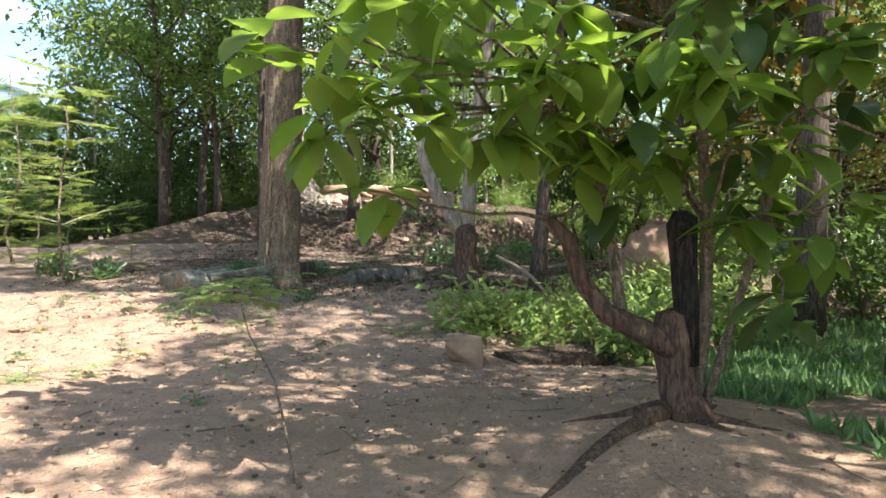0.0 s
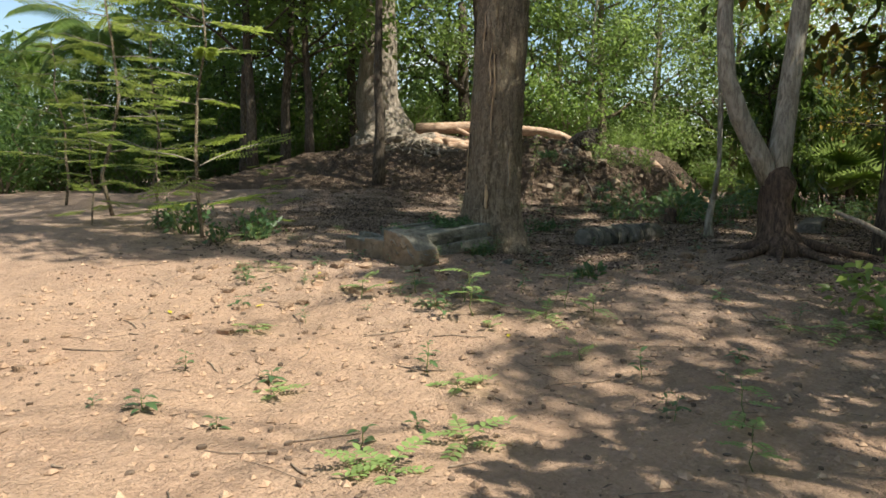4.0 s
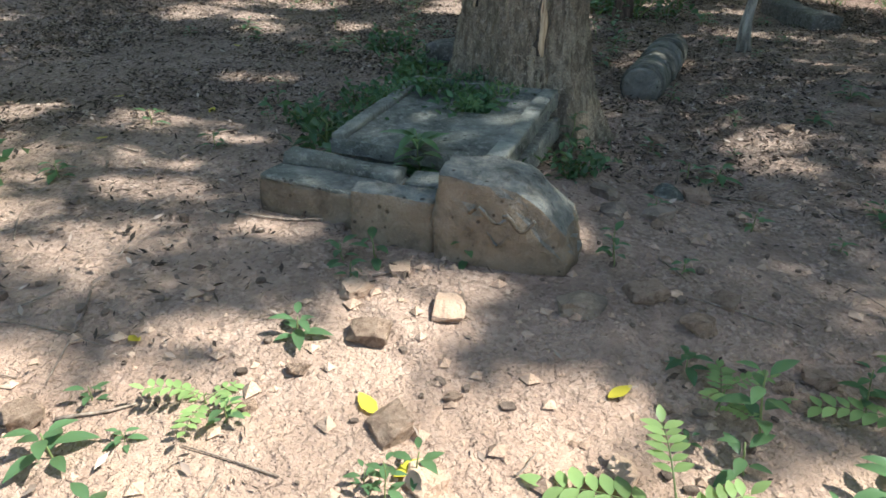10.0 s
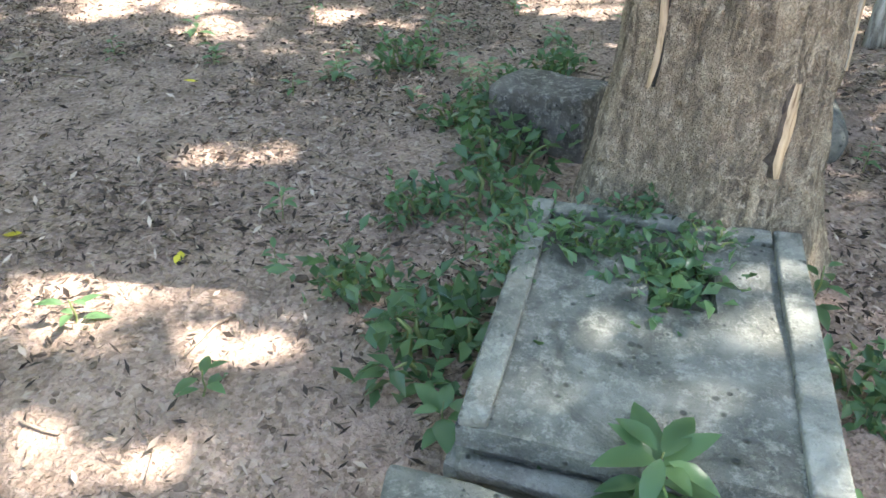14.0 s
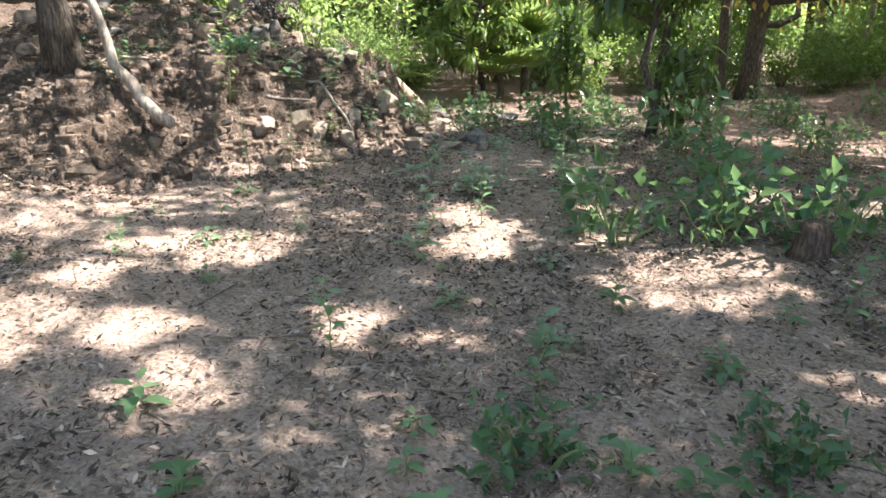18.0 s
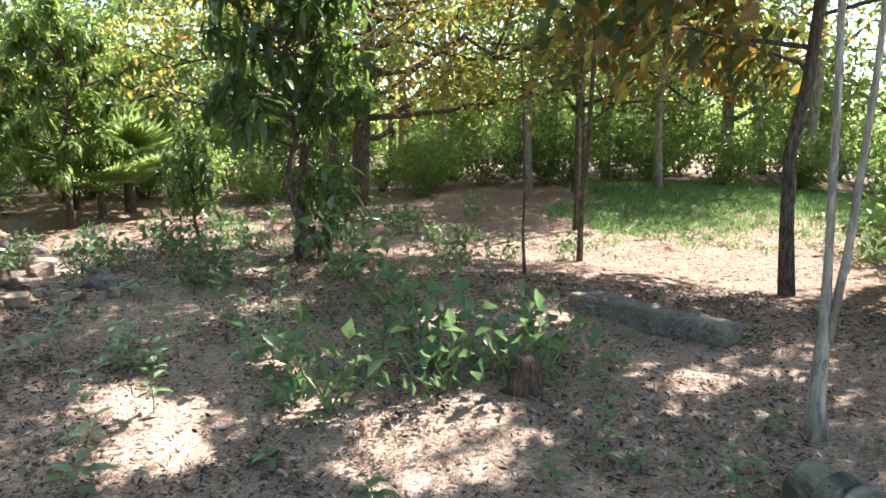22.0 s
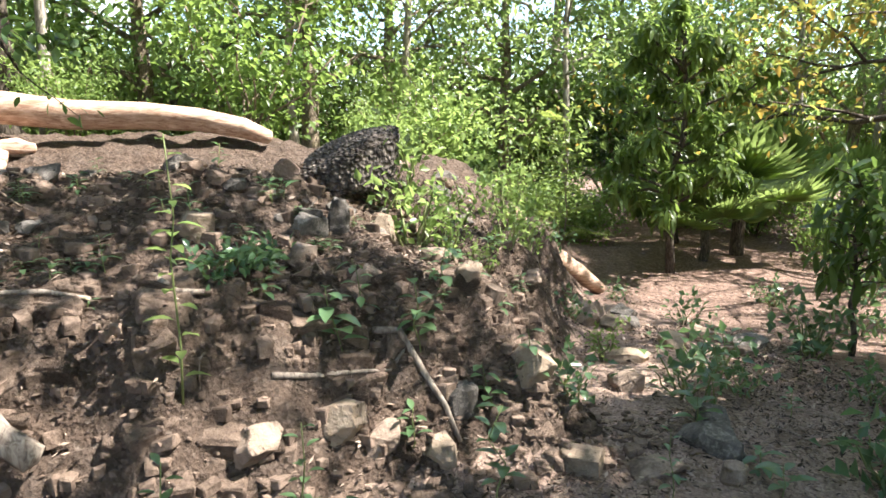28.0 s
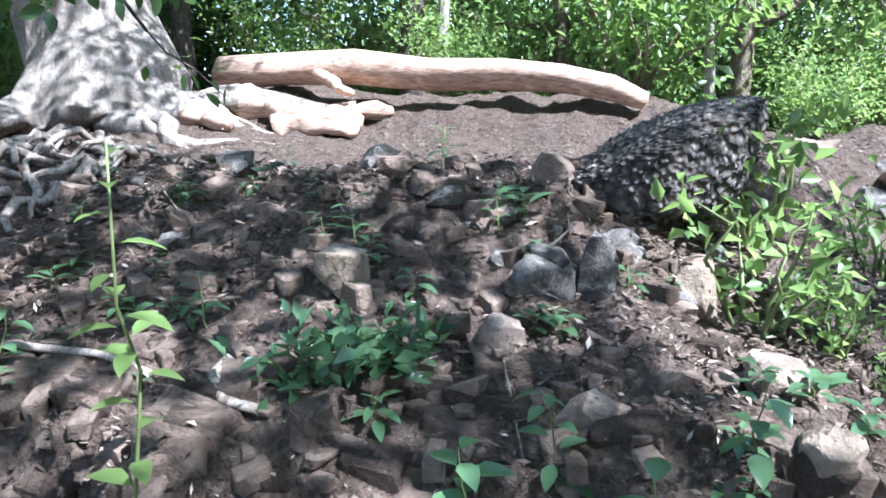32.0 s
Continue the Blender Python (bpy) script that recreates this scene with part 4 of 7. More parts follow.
for i in range(9):
    a = i * 0.7 + rng.uniform(-0.2, 0.2)
    ln = rng.uniform(1.4, 2.6)
    q = []
    for s in np.linspace(0.25, 1, 9):
        x_, y_ = math.cos(a + 0.25 * math.sin(5 * s + i)) * ln * s, math.sin(a + 0.25 * math.sin(5 * s + i)) * ln * s
        q.append((x_, y_, gz(x_ - 5.35, y_ + 25.6) - gz(-5.35, 25.6) + 0.25 + 0.5 * (1 - s) ** 2 - 0.02))
    part("buttress_root", mesh_of("buttress_root", *tube(np.array(q), np.linspace(0.1, 0.03, 9), 9, 0.14, i)), ROOT_WOOD, giant)
for i, pts in enumerate((
        [(0.45, -0.2, 0.75), (0.9, 0.0, 0.5), (1.5, 0.3, 0.42), (2.2, 0.45, 0.36), (3.0, 0.5, 0.22)], [(0.4, -0.4, 0.6), (0.9, -0.5, 0.36), (1.5, -0.4, 0.3), (2.1, -0.45, 0.2), (2.8, -0.3, 0.1)],
        [(0.3, -0.5, 0.55), (0.6, -0.9, 0.3), (1.1, -1.2, 0.22), (1.5, -1.7, 0.15), (1.8, -2.1, 0.05)], [(-0.2, -0.6, 0.5), (-0.4, -1.0, 0.3), (-0.5, -1.5, 0.2), (-0.9, -1.9, 0.1)])):
    q = np.array([(x_, y_, gz(x_ - 5.35, y_ + 25.6) - gz(-5.35, 25.6) + 0.25 + z_ * 0.55) for x_, y_, z_ in pts])
    s_ = np.linspace(0, 1, 16)
    q = np.stack([np.interp(s_, np.linspace(0, 1, len(q)), q[:, k]) for k in range(3)], 1)
    q[:, 2] -= 0.12 * np.linspace(0, 1, 16) ** 2
    q[1:] += np.cumsum(rng.normal(0, 0.04, (15, 3)), 0) * np.array([1, 1, 0.35])
    part("buttress_root", mesh_of("buttress_root", *tube(q, (0.24 * (1 - 0.88 * np.linspace(0, 1, 16) ** 0.8)) * (1 + 0.12 * np.sin(np.arange(16) * 2.1 + i)), 14, 0.16, 40 + i)), BARK_GIANT, giant)
gt, gr, glines, gspots, gways = crown_points(18.0, 0.5, 5.0, 12, (-0.4, 0.3), 31, 0.01, 0.5, 3, 0.45)
hp = Heap()
for i, (line, rr) in enumerate(glines):
    hp.add(*tube(line, rr, 6))
tagged(part("limbwork", hp.mesh("limbwork"), BARK_GIANT, giant), kind="stuff")
part("crown", leaf_mesh("crown", *leaf_set(gspots, gways, 9000, 0.5, 0.2, 0.5, 0.35, 31)), LEAF, giant)

# tangled surface roots below the giant tree
rng = np.random.default_rng(14)
for i in range(30):
    x0, y0 = -4.4 + rng.uniform(-0.5, 0.9), 23.4 + rng.uniform(-0.9, 0.6)
    a = rng.uniform(-2.4, -0.1)
    q = []
    for s in np.linspace(0, 1, 8):
        a += rng.normal(0, 0.35)
        x0 += math.cos(a) * 0.11
        y0 += math.sin(a) * 0.11
        q.append((x0, y0, gz(x0, y0) + rng.uniform(0.0, 0.12)))
    r = rng.uniform(0.015, 0.05)
    root = thing("surface_root", Matrix.Identity(4), "grey gnarled root lying over the rubble of the mound", "root", "roots over the mound")
    part("root", mesh_of("root", *tube(np.array(q), np.linspace(r, r * 0.5, 8), 7, 0.1, i)), ROOT_WOOD if i % 3 else BARK_GIANT, root)

# fallen log along the crest
log = thing("fallen_log", Matrix.Identity(4), "long weathered fallen trunk, sun-bleached, lying along the mound crest", "log")
lp = np.array([(-4.45, 26.6, 2.33), (-3.6, 26.45, 2.37), (-2.7, 26.2, 2.38), (-1.8, 26.0, 2.28), (-1.0, 25.9, 2.27), (-0.4, 25.75, 2.22), (0.1, 25.6, 2.12), (0.4, 25.5, 2.0)])
part("stem", mesh_of("stem", *tube(lp, [0.2, 0.175, 0.18, 0.165, 0.16, 0.145, 0.13, 0.09], 24, 0.07, 6)), LOG_WOOD, log)
for i, (s0, d) in enumerate((((-3.2, 26.3, 2.34), (0.6, -0.5, -0.25)),)):
    part("branch_stub", mesh_of("branch_stub", *tube(bent(s0, np.add(s0, d), 5, 0.04, 0, i), np.linspace(0.1, 0.04, 5), 9, 0.06, i)), LOG_WOOD, log)

for i, (x, y, z, dx, dy, dz, r) in enumerate(((-4.0, 25.9, 2.05, 1.5, -0.25, -0.1, 0.17), (-3.4, 25.6, 1.9, 0.9, -0.1, 0.12, 0.13), (-4.4, 25.4, 1.95, 0.8, -0.5, -0.12, 0.15), (-3.0, 25.9, 2.1, 0.8, 0.05, -0.08, 0.1))):
    piece = thing("broken_log", Matrix.Identity(4), "short broken piece of pale reddish wood below the fallen trunk", "log", "broken log pieces")
    part("stem", mesh_of("stem", *tube(bent((x, y, gz(x, y) + r * 0.55), (x + dx, y + dy, gz(x + dx, y + dy) + r * 0.5), 9, 0.03, -0.05, i), r * (1 + 0.25 * np.sin(np.arange(9) * 1.9 + i)) * np.linspace(1, 0.6, 9), 14, 0.13, i)), LOG_WOOD, piece)
# slim trees on the mound's foot
mt = broad_tree("mound_tree", at_ground(-2.58, 20.45, 0, 0.1), "slim dark tree at the mound foot with an exposed root", 9.0, 0.12, BARK_DARK, LEAF_DARK, 0.45, 3.0, 12, 6500, 0.18, 41, (-0.2, 0.2), split=True, flare=(0.5, 4, 0.5))
q = np.array([(-2.5, 20.38, 1.9), (-2.46, 20.3, 1.72), (-2.43, 20.2, 1.47), (-2.42, 20.14, 1.25), (-2.31, 20.08, 1.1), (-2.26, 20.02, 0.96), (-2.17, 19.94, 0.82), (-2.05, 19.88, 0.72)]) + np.array([0.1, -0.22, 0.07]) - np.array(mt.matrix_basis.translation)
part("root", mesh_of("root", *tube(q, [0.03, 0.04, 0.045, 0.05, 0.055, 0.055, 0.055, 0.06], 10, 0.06, 3)), ROOT_WOOD, mt, "pale smooth curved root")
rng = np.random.default_rng(6)
base_ = np.array(mt.matrix_basis.translation)
lowb = bent(np.array([-2.55, 20.45, 2.95]) - base_, np.array([-1.95, 20.9, 2.42]) - base_, 7, 0.03, -0.12, 9)
part("low_limb", mesh_of("low_limb", *tube(lowb, np.linspace(0.022, 0.006, 7), 7, 0.04, 2)), BARK_DARK, mt)
hang = []
for k in range(9):
    p0 = lowb[2 + k // 2]
    e = p0 + np.array([rng.uniform(-0.3, 0.45), rng.uniform(-0.35, 0.35), rng.uniform(-0.28, 0.1)])
    part("low_twig", mesh_of("low_twig", *tube(bent(p0, e, 4, 0.04, 0, k), np.linspace(0.005, 0.002, 4), 5)), BARK_DARK, mt)
    hang += [p0 + (e - p0) * g for g in (0.4, 0.6, 0.8, 1.0)]
hang = np.array(hang)
part("low_leaves", leaf_mesh("low_leaves", *leaf_set(hang, np.tile([0.3, 0, -0.1], (len(hang), 1)), 190, 0.05, 0.085, 0.5, 0.3, 13), True, 0.2, 0.2), LEAF_DARK, mt, "dark small leaves of a low hanging branch")
broad_tree("mound_tree", at_ground(-5.0, 19.5, 0, 0.1), "slim dark tree growing from the mound slope", 9.0, 0.13, BARK_DARK, LEAF_DARK, 0.45, 2.8, 11, 5500, 0.18, 42, (0.2, 0.2), split=True)
broad_tree("leaning_tree", at_ground(1.45, 10.9, 0, 0.05), "slim tree leaning beside the forked tree", 9.0, 0.12, BARK_DARK, LEAF, 0.5, 3.6, 13, 9500, 0.2, 43, (1.4, 0.2), split=True, clump=0.36)
broad_tree("turning_tree", at_ground(11.6, 21.2, 0, 0.05), "spreading tree with yellow and brown turning leaves", 8.5, 0.22, BARK_DARK, LEAF_TURNING, 0.2, 5.8, 34, 24000, 0.16, 44, (0.6, -0.5), split=True, clump=0.5, rise=0.06)
broad_tree("turning_tree", at_ground(11.1, 21.6, 40, 0.05), "second leaning stem beside the turning tree", 5.5, 0.13, BARK_DARK, LEAF_TURNING, 0.5, 1.8, 8, 2500, 0.15, 45, (-1.2, 0.3), split=True)
broad_tree("broadleaf_tree", at_ground(4.3, 12.75, 0, 0.05), "slim dark tree with large dark and browning leaves", 8.5, 0.075, BARK_DARK, LEAF_BROAD, 0.27, 2.5, 24, 6500, 0.24, 46, (0.25, -0.1), split=True, width=0.6, droop=0.9, clump=0.33, rise=0.05, wig=0.06)
broad_tree("slim_tree", at_ground(6.1, 15.2, 0, 0.03), "slim dark-stemmed young tree with a light crown", 8.5, 0.04, BARK_DARK, LEAF, 0.5, 3.0, 14, 6500, 0.2, 47, (0.5, 0.1), clump=0.32)
broad_tree("slim_tree", at_ground(8.6, 15.6, 0, 0.03), "slim dark-stemmed young tree at the lawn edge", 10.0, 0.05, BARK_DARK, LEAF, 0.5, 2.6, 13, 4200, 0.2, 57, (0.3, -0.2), clump=0.34)
broad_tree("sapling_tree", at_ground(4.2, 15.6, 0, 0.03), "thin upright sapling stem with sparse foliage", 3.0, 0.02, BARK_DARK, LEAF, 0.6, 0.6, 6, 250, 0.1, 48, (0.05, 0.1), clump=0.2)

broad_tree("turning_tree", at_ground(14.6, 16.4, 0, 0.05), "dark-stemmed tree with yellowing leaves beyond the lawn", 7.5, 0.14, BARK_DARK, LEAF_TURNING, 0.22, 4.4, 24, 16000, 0.17, 56, (0.3, -0.3), clump=0.45, rise=0.08)
# two thin stems rising from one foot
pole = thing("twin_stem_sapling", at_ground(0.32, 13.1, 0, 0.05), "thin pale twin-stemmed sapling rising bare from a swollen foot", "sapling")
part("stem", mesh_of("stem", *tube(np.array([(0, 0, 0), (0.0, 0.03, 0.3), (0.05, 0.02, 0.65), (0.1, 0.03, 1.1), (0.08, 0.08, 2.0), (0.1, 0.15, 3.2), (0.15, 0.2, 5.0)]), [0.075, 0.05, 0.035, 0.022, 0.02, 0.018, 0.01], 9, 0.05, 1)), BARK_PALE, pole)
part("stem", mesh_of("stem", *tube(np.array([(0.04, 0.0, 0.6), (0.08, -0.06, 1.1), (0.06, -0.09, 2.0), (0.05, -0.1, 3.2), (0.0, -0.15, 5.0)]), [0.028, 0.022, 0.019, 0.016, 0.01], 9, 0.05, 2)), BARK_PALE, pole)

# a high crown added to it above view, to shade the ground
pt, pr, plines, pspots, pways = crown_points(8.0, 0.55, 2.6, 11, (0.2, 0.1), 49, 0.01, 0.4, 3, 0.03)
hp = Heap()
for line, rr in [(bent((0.15, 0.2, 4.9), (0.2, 0.1, 8.0), 5, 0.01, 0, 1), np.linspace(0.012, 0.006, 5))] + plines:
    hp.add(*tube(line, np.maximum(rr, 0.004), 5))
tagged(part("twigwork", hp.mesh("twigwork"), BARK_PALE, pole), kind="stuff")
part("crown", leaf_mesh("crown", *lit_gaps(pole.matrix_basis, leaf_set(pspots, pways, 1500, 0.26, 0.19, 0.5, 0.35, 49))), LEAF, pole)
# added tree, stem hidden by the mango; its crown shades the mound face
broad_tree("slim_tall_tree", at_ground(3.9, 18.45, 0, 0.05), "tall slim tree added behind the young mango to shade the mound", 9.8, 0.06, BARK_DARK, LEAF, 0.42, 3.7, 16, 10500, 0.2, 50, (-0.8, -1.3), split=True, clump=0.4)

# mangos
mango(at_ground(3.35, 18.15, 0, 0.02), "young mango tree with dark hanging leaves and a bright new flush", 3.8, 0.95, 1.45, 0.055, 2200, 51, 480)
mango(at_ground(3.9, 18.0, 50, 0.02), "low mango sapling with drooping dark leaves", 1.2, 0.42, 0.35, 0.025, 260, 52)
mango(at_ground(4.6, 20.5, 10, 0.02), "drooping mango sapling with long dark leaves", 1.9, 0.34, 0.7, 0.03, 300, 53)
mango(at_ground(7.0, 25.3, 80, 0.02), "dense round young mango tree by the clearing", 4.4, 1.25, 1.0, 0.08, 4200, 54, 260, LEAF)
mango(at_ground(9.6, 27.8, 120, 0.02), "young mango tree behind the clearing", 4.0, 1.4, 1.0, 0.07, 1500, 55)

# ---- the burnt-topped near tree with big leaves ----
nt_z = gz(1.42, 4.2)
near = thing("big_leaf_tree", pose(1.42, 4.2, nt_z - 0.05), "small tree with a charred broken stem and large broad leaves", "tree")
part("trunk", mesh_of("trunk", *tube(np.array([(0.02, 0, 0), (0.0, 0, 0.15), (-0.03, 0.02, 0.32), (-0.06, 0.02, 0.5), (-0.05, 0.02, 0.66)]), [0.16, 0.118, 0.1, 0.11, 0.085], 20, 0.06, 2, (0.3, 5, 0.45))), RED_BARK, near, "reddish brown foot of the trunk")
part("charred_stem", mesh_of("charred_stem", *tube(np.array([(0.03, 0.02, 0.35), (0.03, 0.02, 0.7), (0.01, 0.02, 1.0), (0.0, 0.02, 1.18), (0.02, 0.02, 1.25)]), [0.085, 0.08, 0.078, 0.085, 0.065], 18, 0.09, 3)), CHARRED, near, "black charred broken-off stem")
part("limb", mesh_of("limb", *tube(np.array([(-0.05, 0, 0.45), (-0.25, -0.02, 0.56), (-0.45, 0, 0.66), (-0.6, 0.02, 0.86), (-0.68, 0.0, 1.1), (-0.8, 0, 1.22)]), [0.085, 0.075, 0.065, 0.055, 0.05, 0.04], 12, 0.05, 4)), RED_BARK, near)
part("limb", mesh_of("limb", *tube(np.array([(-0.35, 0.05, 0.6), (-0.36, 0.12, 0.9), (-0.42, 0.16, 1.25), (-0.5, 0.1, 1.6), (-0.7, -0.2, 1.85)]), [0.04, 0.035, 0.03, 0.025, 0.018], 10, 0.05, 5)), BARK, near)
part("limb", mesh_of("limb", *tube(np.array([(0.1, 0.05, 0.1), (0.17, 0.08, 0.6), (0.16, 0.05, 1.2), (0.1, 0.0, 1.8), (-0.1, -0.2, 2.3)]), [0.045, 0.04, 0.036, 0.03, 0.02], 10, 0.05, 6)), BARK, near)
part("limb", mesh_of("limb", *tube(np.array([(0.14, 0.02, 0.05), (0.3, 0.0, 0.6), (0.45, -0.05, 1.2), (0.65, -0.1, 1.9)]), [0.03, 0.026, 0.022, 0.015], 9, 0.05, 7)), BARK, near)
for i, (a, ln, dz) in enumerate(((-2.6, 1.5, 0.14), (-1.25, 0.45, 0.06), (-0.6, 0.55, 0.08), (0.5, 0.5, 0.1), (2.8, 0.7, 0.1))):
    q = []
    for s in np.linspace(0.1, 1, 8):
        x_, y_ = math.cos(a + 0.3 * s) * ln * s, math.sin(a + 0.3 * s) * ln * s
        q.append((x_, y_, gz(1.42 + x_, 4.2 + y_) - nt_z + 0.035 + dz * 0.5 * (1 - s) ** 3))
    part("root", mesh_of("root", *tube(np.array(q), np.linspace(0.06, 0.02, 8), 9, 0.08, i)), RED_BARK, near)
rng = np.random.default_rng(77)
CLUSTERS = [(-2.25, -0.95, 2.02), (-2.05, -0.8, 1.62), (-1.85, -1.0, 2.05), (-1.45, -0.9, 1.7), (-0.95, -0.9, 1.95), (-1.3, -1.0, 2.25), (-0.7, -0.6, 2.0), (-0.45, -0.3, 1.6), (-0.1, -0.4, 1.95),
            (0.2, -0.2, 1.6), (0.5, 0.0, 2.0), (0.8, 0.2, 1.6), (-0.4, 0.1, 1.35), (0.3, -0.1, 1.2), (0.65, -0.2, 1.05), (0.45, -0.3, 0.75), (-1.7, -0.7, 1.35), (0.9, -0.3, 1.3), (1.1, 0.2, 1.95), (-0.9, -0.2, 2.3), (0.1, 0.1, 2.35), (-0.2, -0.9, 2.25)]
for k in range(26):
    f = k / 25
    CLUSTERS.append((-2.0 + 3.3 * f + rng.uniform(-0.2, 0.2), -0.75 + 0.7 * f + rng.uniform(-0.25, 0.25), 1.55 + rng.uniform(0, 0.85)))
for k in range(18):
    CLUSTERS.append((rng.uniform(-0.8, 0.75), rng.uniform(-0.1, 0.5), rng.uniform(1.2, 2.1)))
hp = Heap()
high = []
for k in range(20):
    a = k * GOLD
    r = 0.5 + 1.5 * rng.random()
    e = np.array([-0.2 + math.cos(a) * r, 0.1 + math.sin(a) * r, 2.7 + 2.0 * rng.random()])
    hp.add(*tube(bent((-0.1, -0.2, 2.25), e, 5, 0.05, -0.1, k), np.linspace(0.018, 0.006, 5), 5))
    high.append(e)
tagged(part("twigwork", hp.mesh("twigwork"), BARK, near), kind="stuff")
high = np.array(high)
part("crown", leaf_mesh("crown", *leaf_set(high, np.tile([0, 0, 0.3], (len(high), 1)), 900, 0.26, 0.28, 0.55, 0.5, 9), True, 0.25, 0.22), LEAF_TEAK, near, "upper crown of broad green leaves")
for ci, c in enumerate(CLUSTERS):
    c = np.array(c)
    root = min(((-0.7, -0.2, 1.85), (-0.1, -0.2, 2.3), (0.16, 0.05, 1.2), (0.65, -0.1, 1.9), (-0.8, 0, 1.22), (0.45, -0.05, 1.2)), key=lambda p: np.linalg.norm(np.array(p) - c))
    part("twig", mesh_of("twig", *tube(bent(root, c, 5, 0.04, -0.03, ci), np.linspace(0.014, 0.006, 5), 6, 0.03, ci)), BARK, near)
    for k in range(8):
        az = rng.uniform(0, 6.28)
        el = rng.uniform(-0.9, 0.35)
        w = np.array([[math.cos(az) * math.cos(el), math.sin(az) * math.cos(el), math.sin(el)]])
        L = rng.uniform(0.2, 0.38)
        o = c + rng.normal(0, 0.05, 3)
        part("leaf", leaf_mesh("leaf", [o], w, [(math.cos(az) * 0.5, math.sin(az) * 0.5, 1.0)], [L], [L * rng.uniform(0.46, 0.6)], True, rng.uniform(0.1, 0.4), 0.22), LEAF_TEAK if c[0] < -0.5 or ci % 3 else LEAF_DARK, near)


# ---- carved stones beside the tall tree ----
def worn_block(name, w, d, h, seed, bevel=0.02, jitter=0.012, cuts=5):
    """A cut stone block with worn edges, standing on z = 0."""
    bm = bmesh.new()
    bmesh.ops.create_cube(bm, size=1.0)
    for v in bm.verts:
        v.co = Vector((v.co.x * w, v.co.y * d, (v.co.z + 0.5) * h))
    bmesh.ops.bevel(bm, geom=bm.edges[:], offset=bevel, segments=2, affect="EDGES", profile=0.6)
    long = [e for e in bm.edges if e.calc_length() > 0.12]
    bmesh.ops.subdivide_edges(bm, edges=long, cuts=cuts, use_grid_fill=True)
    off = Vector((seed * 3.1, seed * 1.7, seed * 0.9))
    for v in bm.verts:
        n3 = noise.noise_vector(v.co * 7 + off) * jitter + noise.noise_vector(v.co * 2.5 + off) * jitter * 1.5
        v.co += n3
    for f in bm.faces:
        f.smooth = True
    data = bpy.data.meshes.new(name)
    bm.to_mesh(data)
    bm.free()
    return data


slab_turn = math.degrees(math.atan2(10.92 - 11.54, -3.59 + 4.13))
slab = thing("pedestal_slab", pose(-3.5, 11.6, 0.2, 4.0, 0, slab_turn), "square grey sandstone pedestal top with a raised rim and socket hole", "carved stone")
W2, D2 = 0.43, 0.5


def ring_block(name, hw, hd, hole, z0, z1, seed, jitter=0.006):
    """A flat block with a rectangular hole through it."""
    hx0, hx1, hy0, hy1 = hole
    xs_ = sorted(set(np.linspace(-hw, hx0, 6)) | set(np.linspace(hx0, hx1, 4)) | set(np.linspace(hx1, hw, 6)))
    ys_ = sorted(set(np.linspace(-hd, hy0, 6)) | set(np.linspace(hy0, hy1, 4)) | set(np.linspace(hy1, hd, 6)))
    bm = bmesh.new()
    grid = {}
    for i, x in enumerate(xs_):
        for j, y in enumerate(ys_):
            for k, z in enumerate((z0, z1)):
                p = Vector((x, y, z))
                p += noise.noise_vector(p * 6 + Vector((seed, 0, 0))) * jitter
                grid[i, j, k] = bm.verts.new(p)
    for i in range(len(xs_) - 1):
        for j in range(len(ys_) - 1):
            mx, my = (xs_[i] + xs_[i + 1]) / 2, (ys_[j] + ys_[j + 1]) / 2
            if hx0 < mx < hx1 and hy0 < my < hy1:
                continue
            bm.faces.new([grid[i, j, 1], grid[i + 1, j, 1], grid[i + 1, j + 1, 1], grid[i, j + 1, 1]])
            bm.faces.new([grid[i, j + 1, 0], grid[i + 1, j + 1, 0], grid[i + 1, j, 0], grid[i, j, 0]])
    bm.edges.ensure_lookup_table()
    for e in [e for e in bm.edges if len(e.link_faces) == 1 and e.verts[0].co.z > (z0 + z1) / 2]:
        key = {v: k for k, v in grid.items()}
        a_, b_ = key[e.verts[0]], key[e.verts[1]]
        try:
            bm.faces.new([grid[a_[0], a_[1], 1], grid[b_[0], b_[1], 1], grid[b_[0], b_[1], 0], grid[a_[0], a_[1], 0]])
        except ValueError:
            pass
    bmesh.ops.recalc_face_normals(bm, faces=bm.faces[:])
    data = bpy.data.meshes.new(name)
    bm.to_mesh(data)
    bm.free()
    return data


hole = (-0.02, 0.17, 0.06, 0.27)
part("foot", worn_block("foot", 2 * W2 + 0.05, 2 * D2 + 0.05, 0.13, 1, 0.02, 0.008), SANDSTONE, slab)
part("neck", worn_block("neck", 2 * W2 - 0.06, 2 * D2 - 0.06, 0.07, 2, 0.01, 0.006), SANDSTONE, slab).location.z = 0.125
part("panel", ring_block("panel", W2, D2, hole, 0.19, 0.262, 3), SANDSTONE, slab, "flat grey panel with a broken square socket")
for nm, w, d, x, y in (("rim", 0.075, 2 * D2, -W2 + 0.0375, 0), ("rim", 0.085, 2 * D2, W2 - 0.0425, 0), ("rim", 2 * W2 - 0.17, 0.07, -0.005, D2 - 0.035)):
    o = part(nm, worn_block(nm, w, d, 0.034, 4 + x, 0.01, 0.006), SANDSTONE, slab, "raised weathered rim")
    o.location = (x, y, 0.255)
o = part("lip", worn_block("lip", 2 * W2 - 0.02, 0.06, 0.045, 9, 0.012, 0.006), SANDSTONE, slab, "front moulding")
o.location = (0, -D2 - 0.005, 0.1)

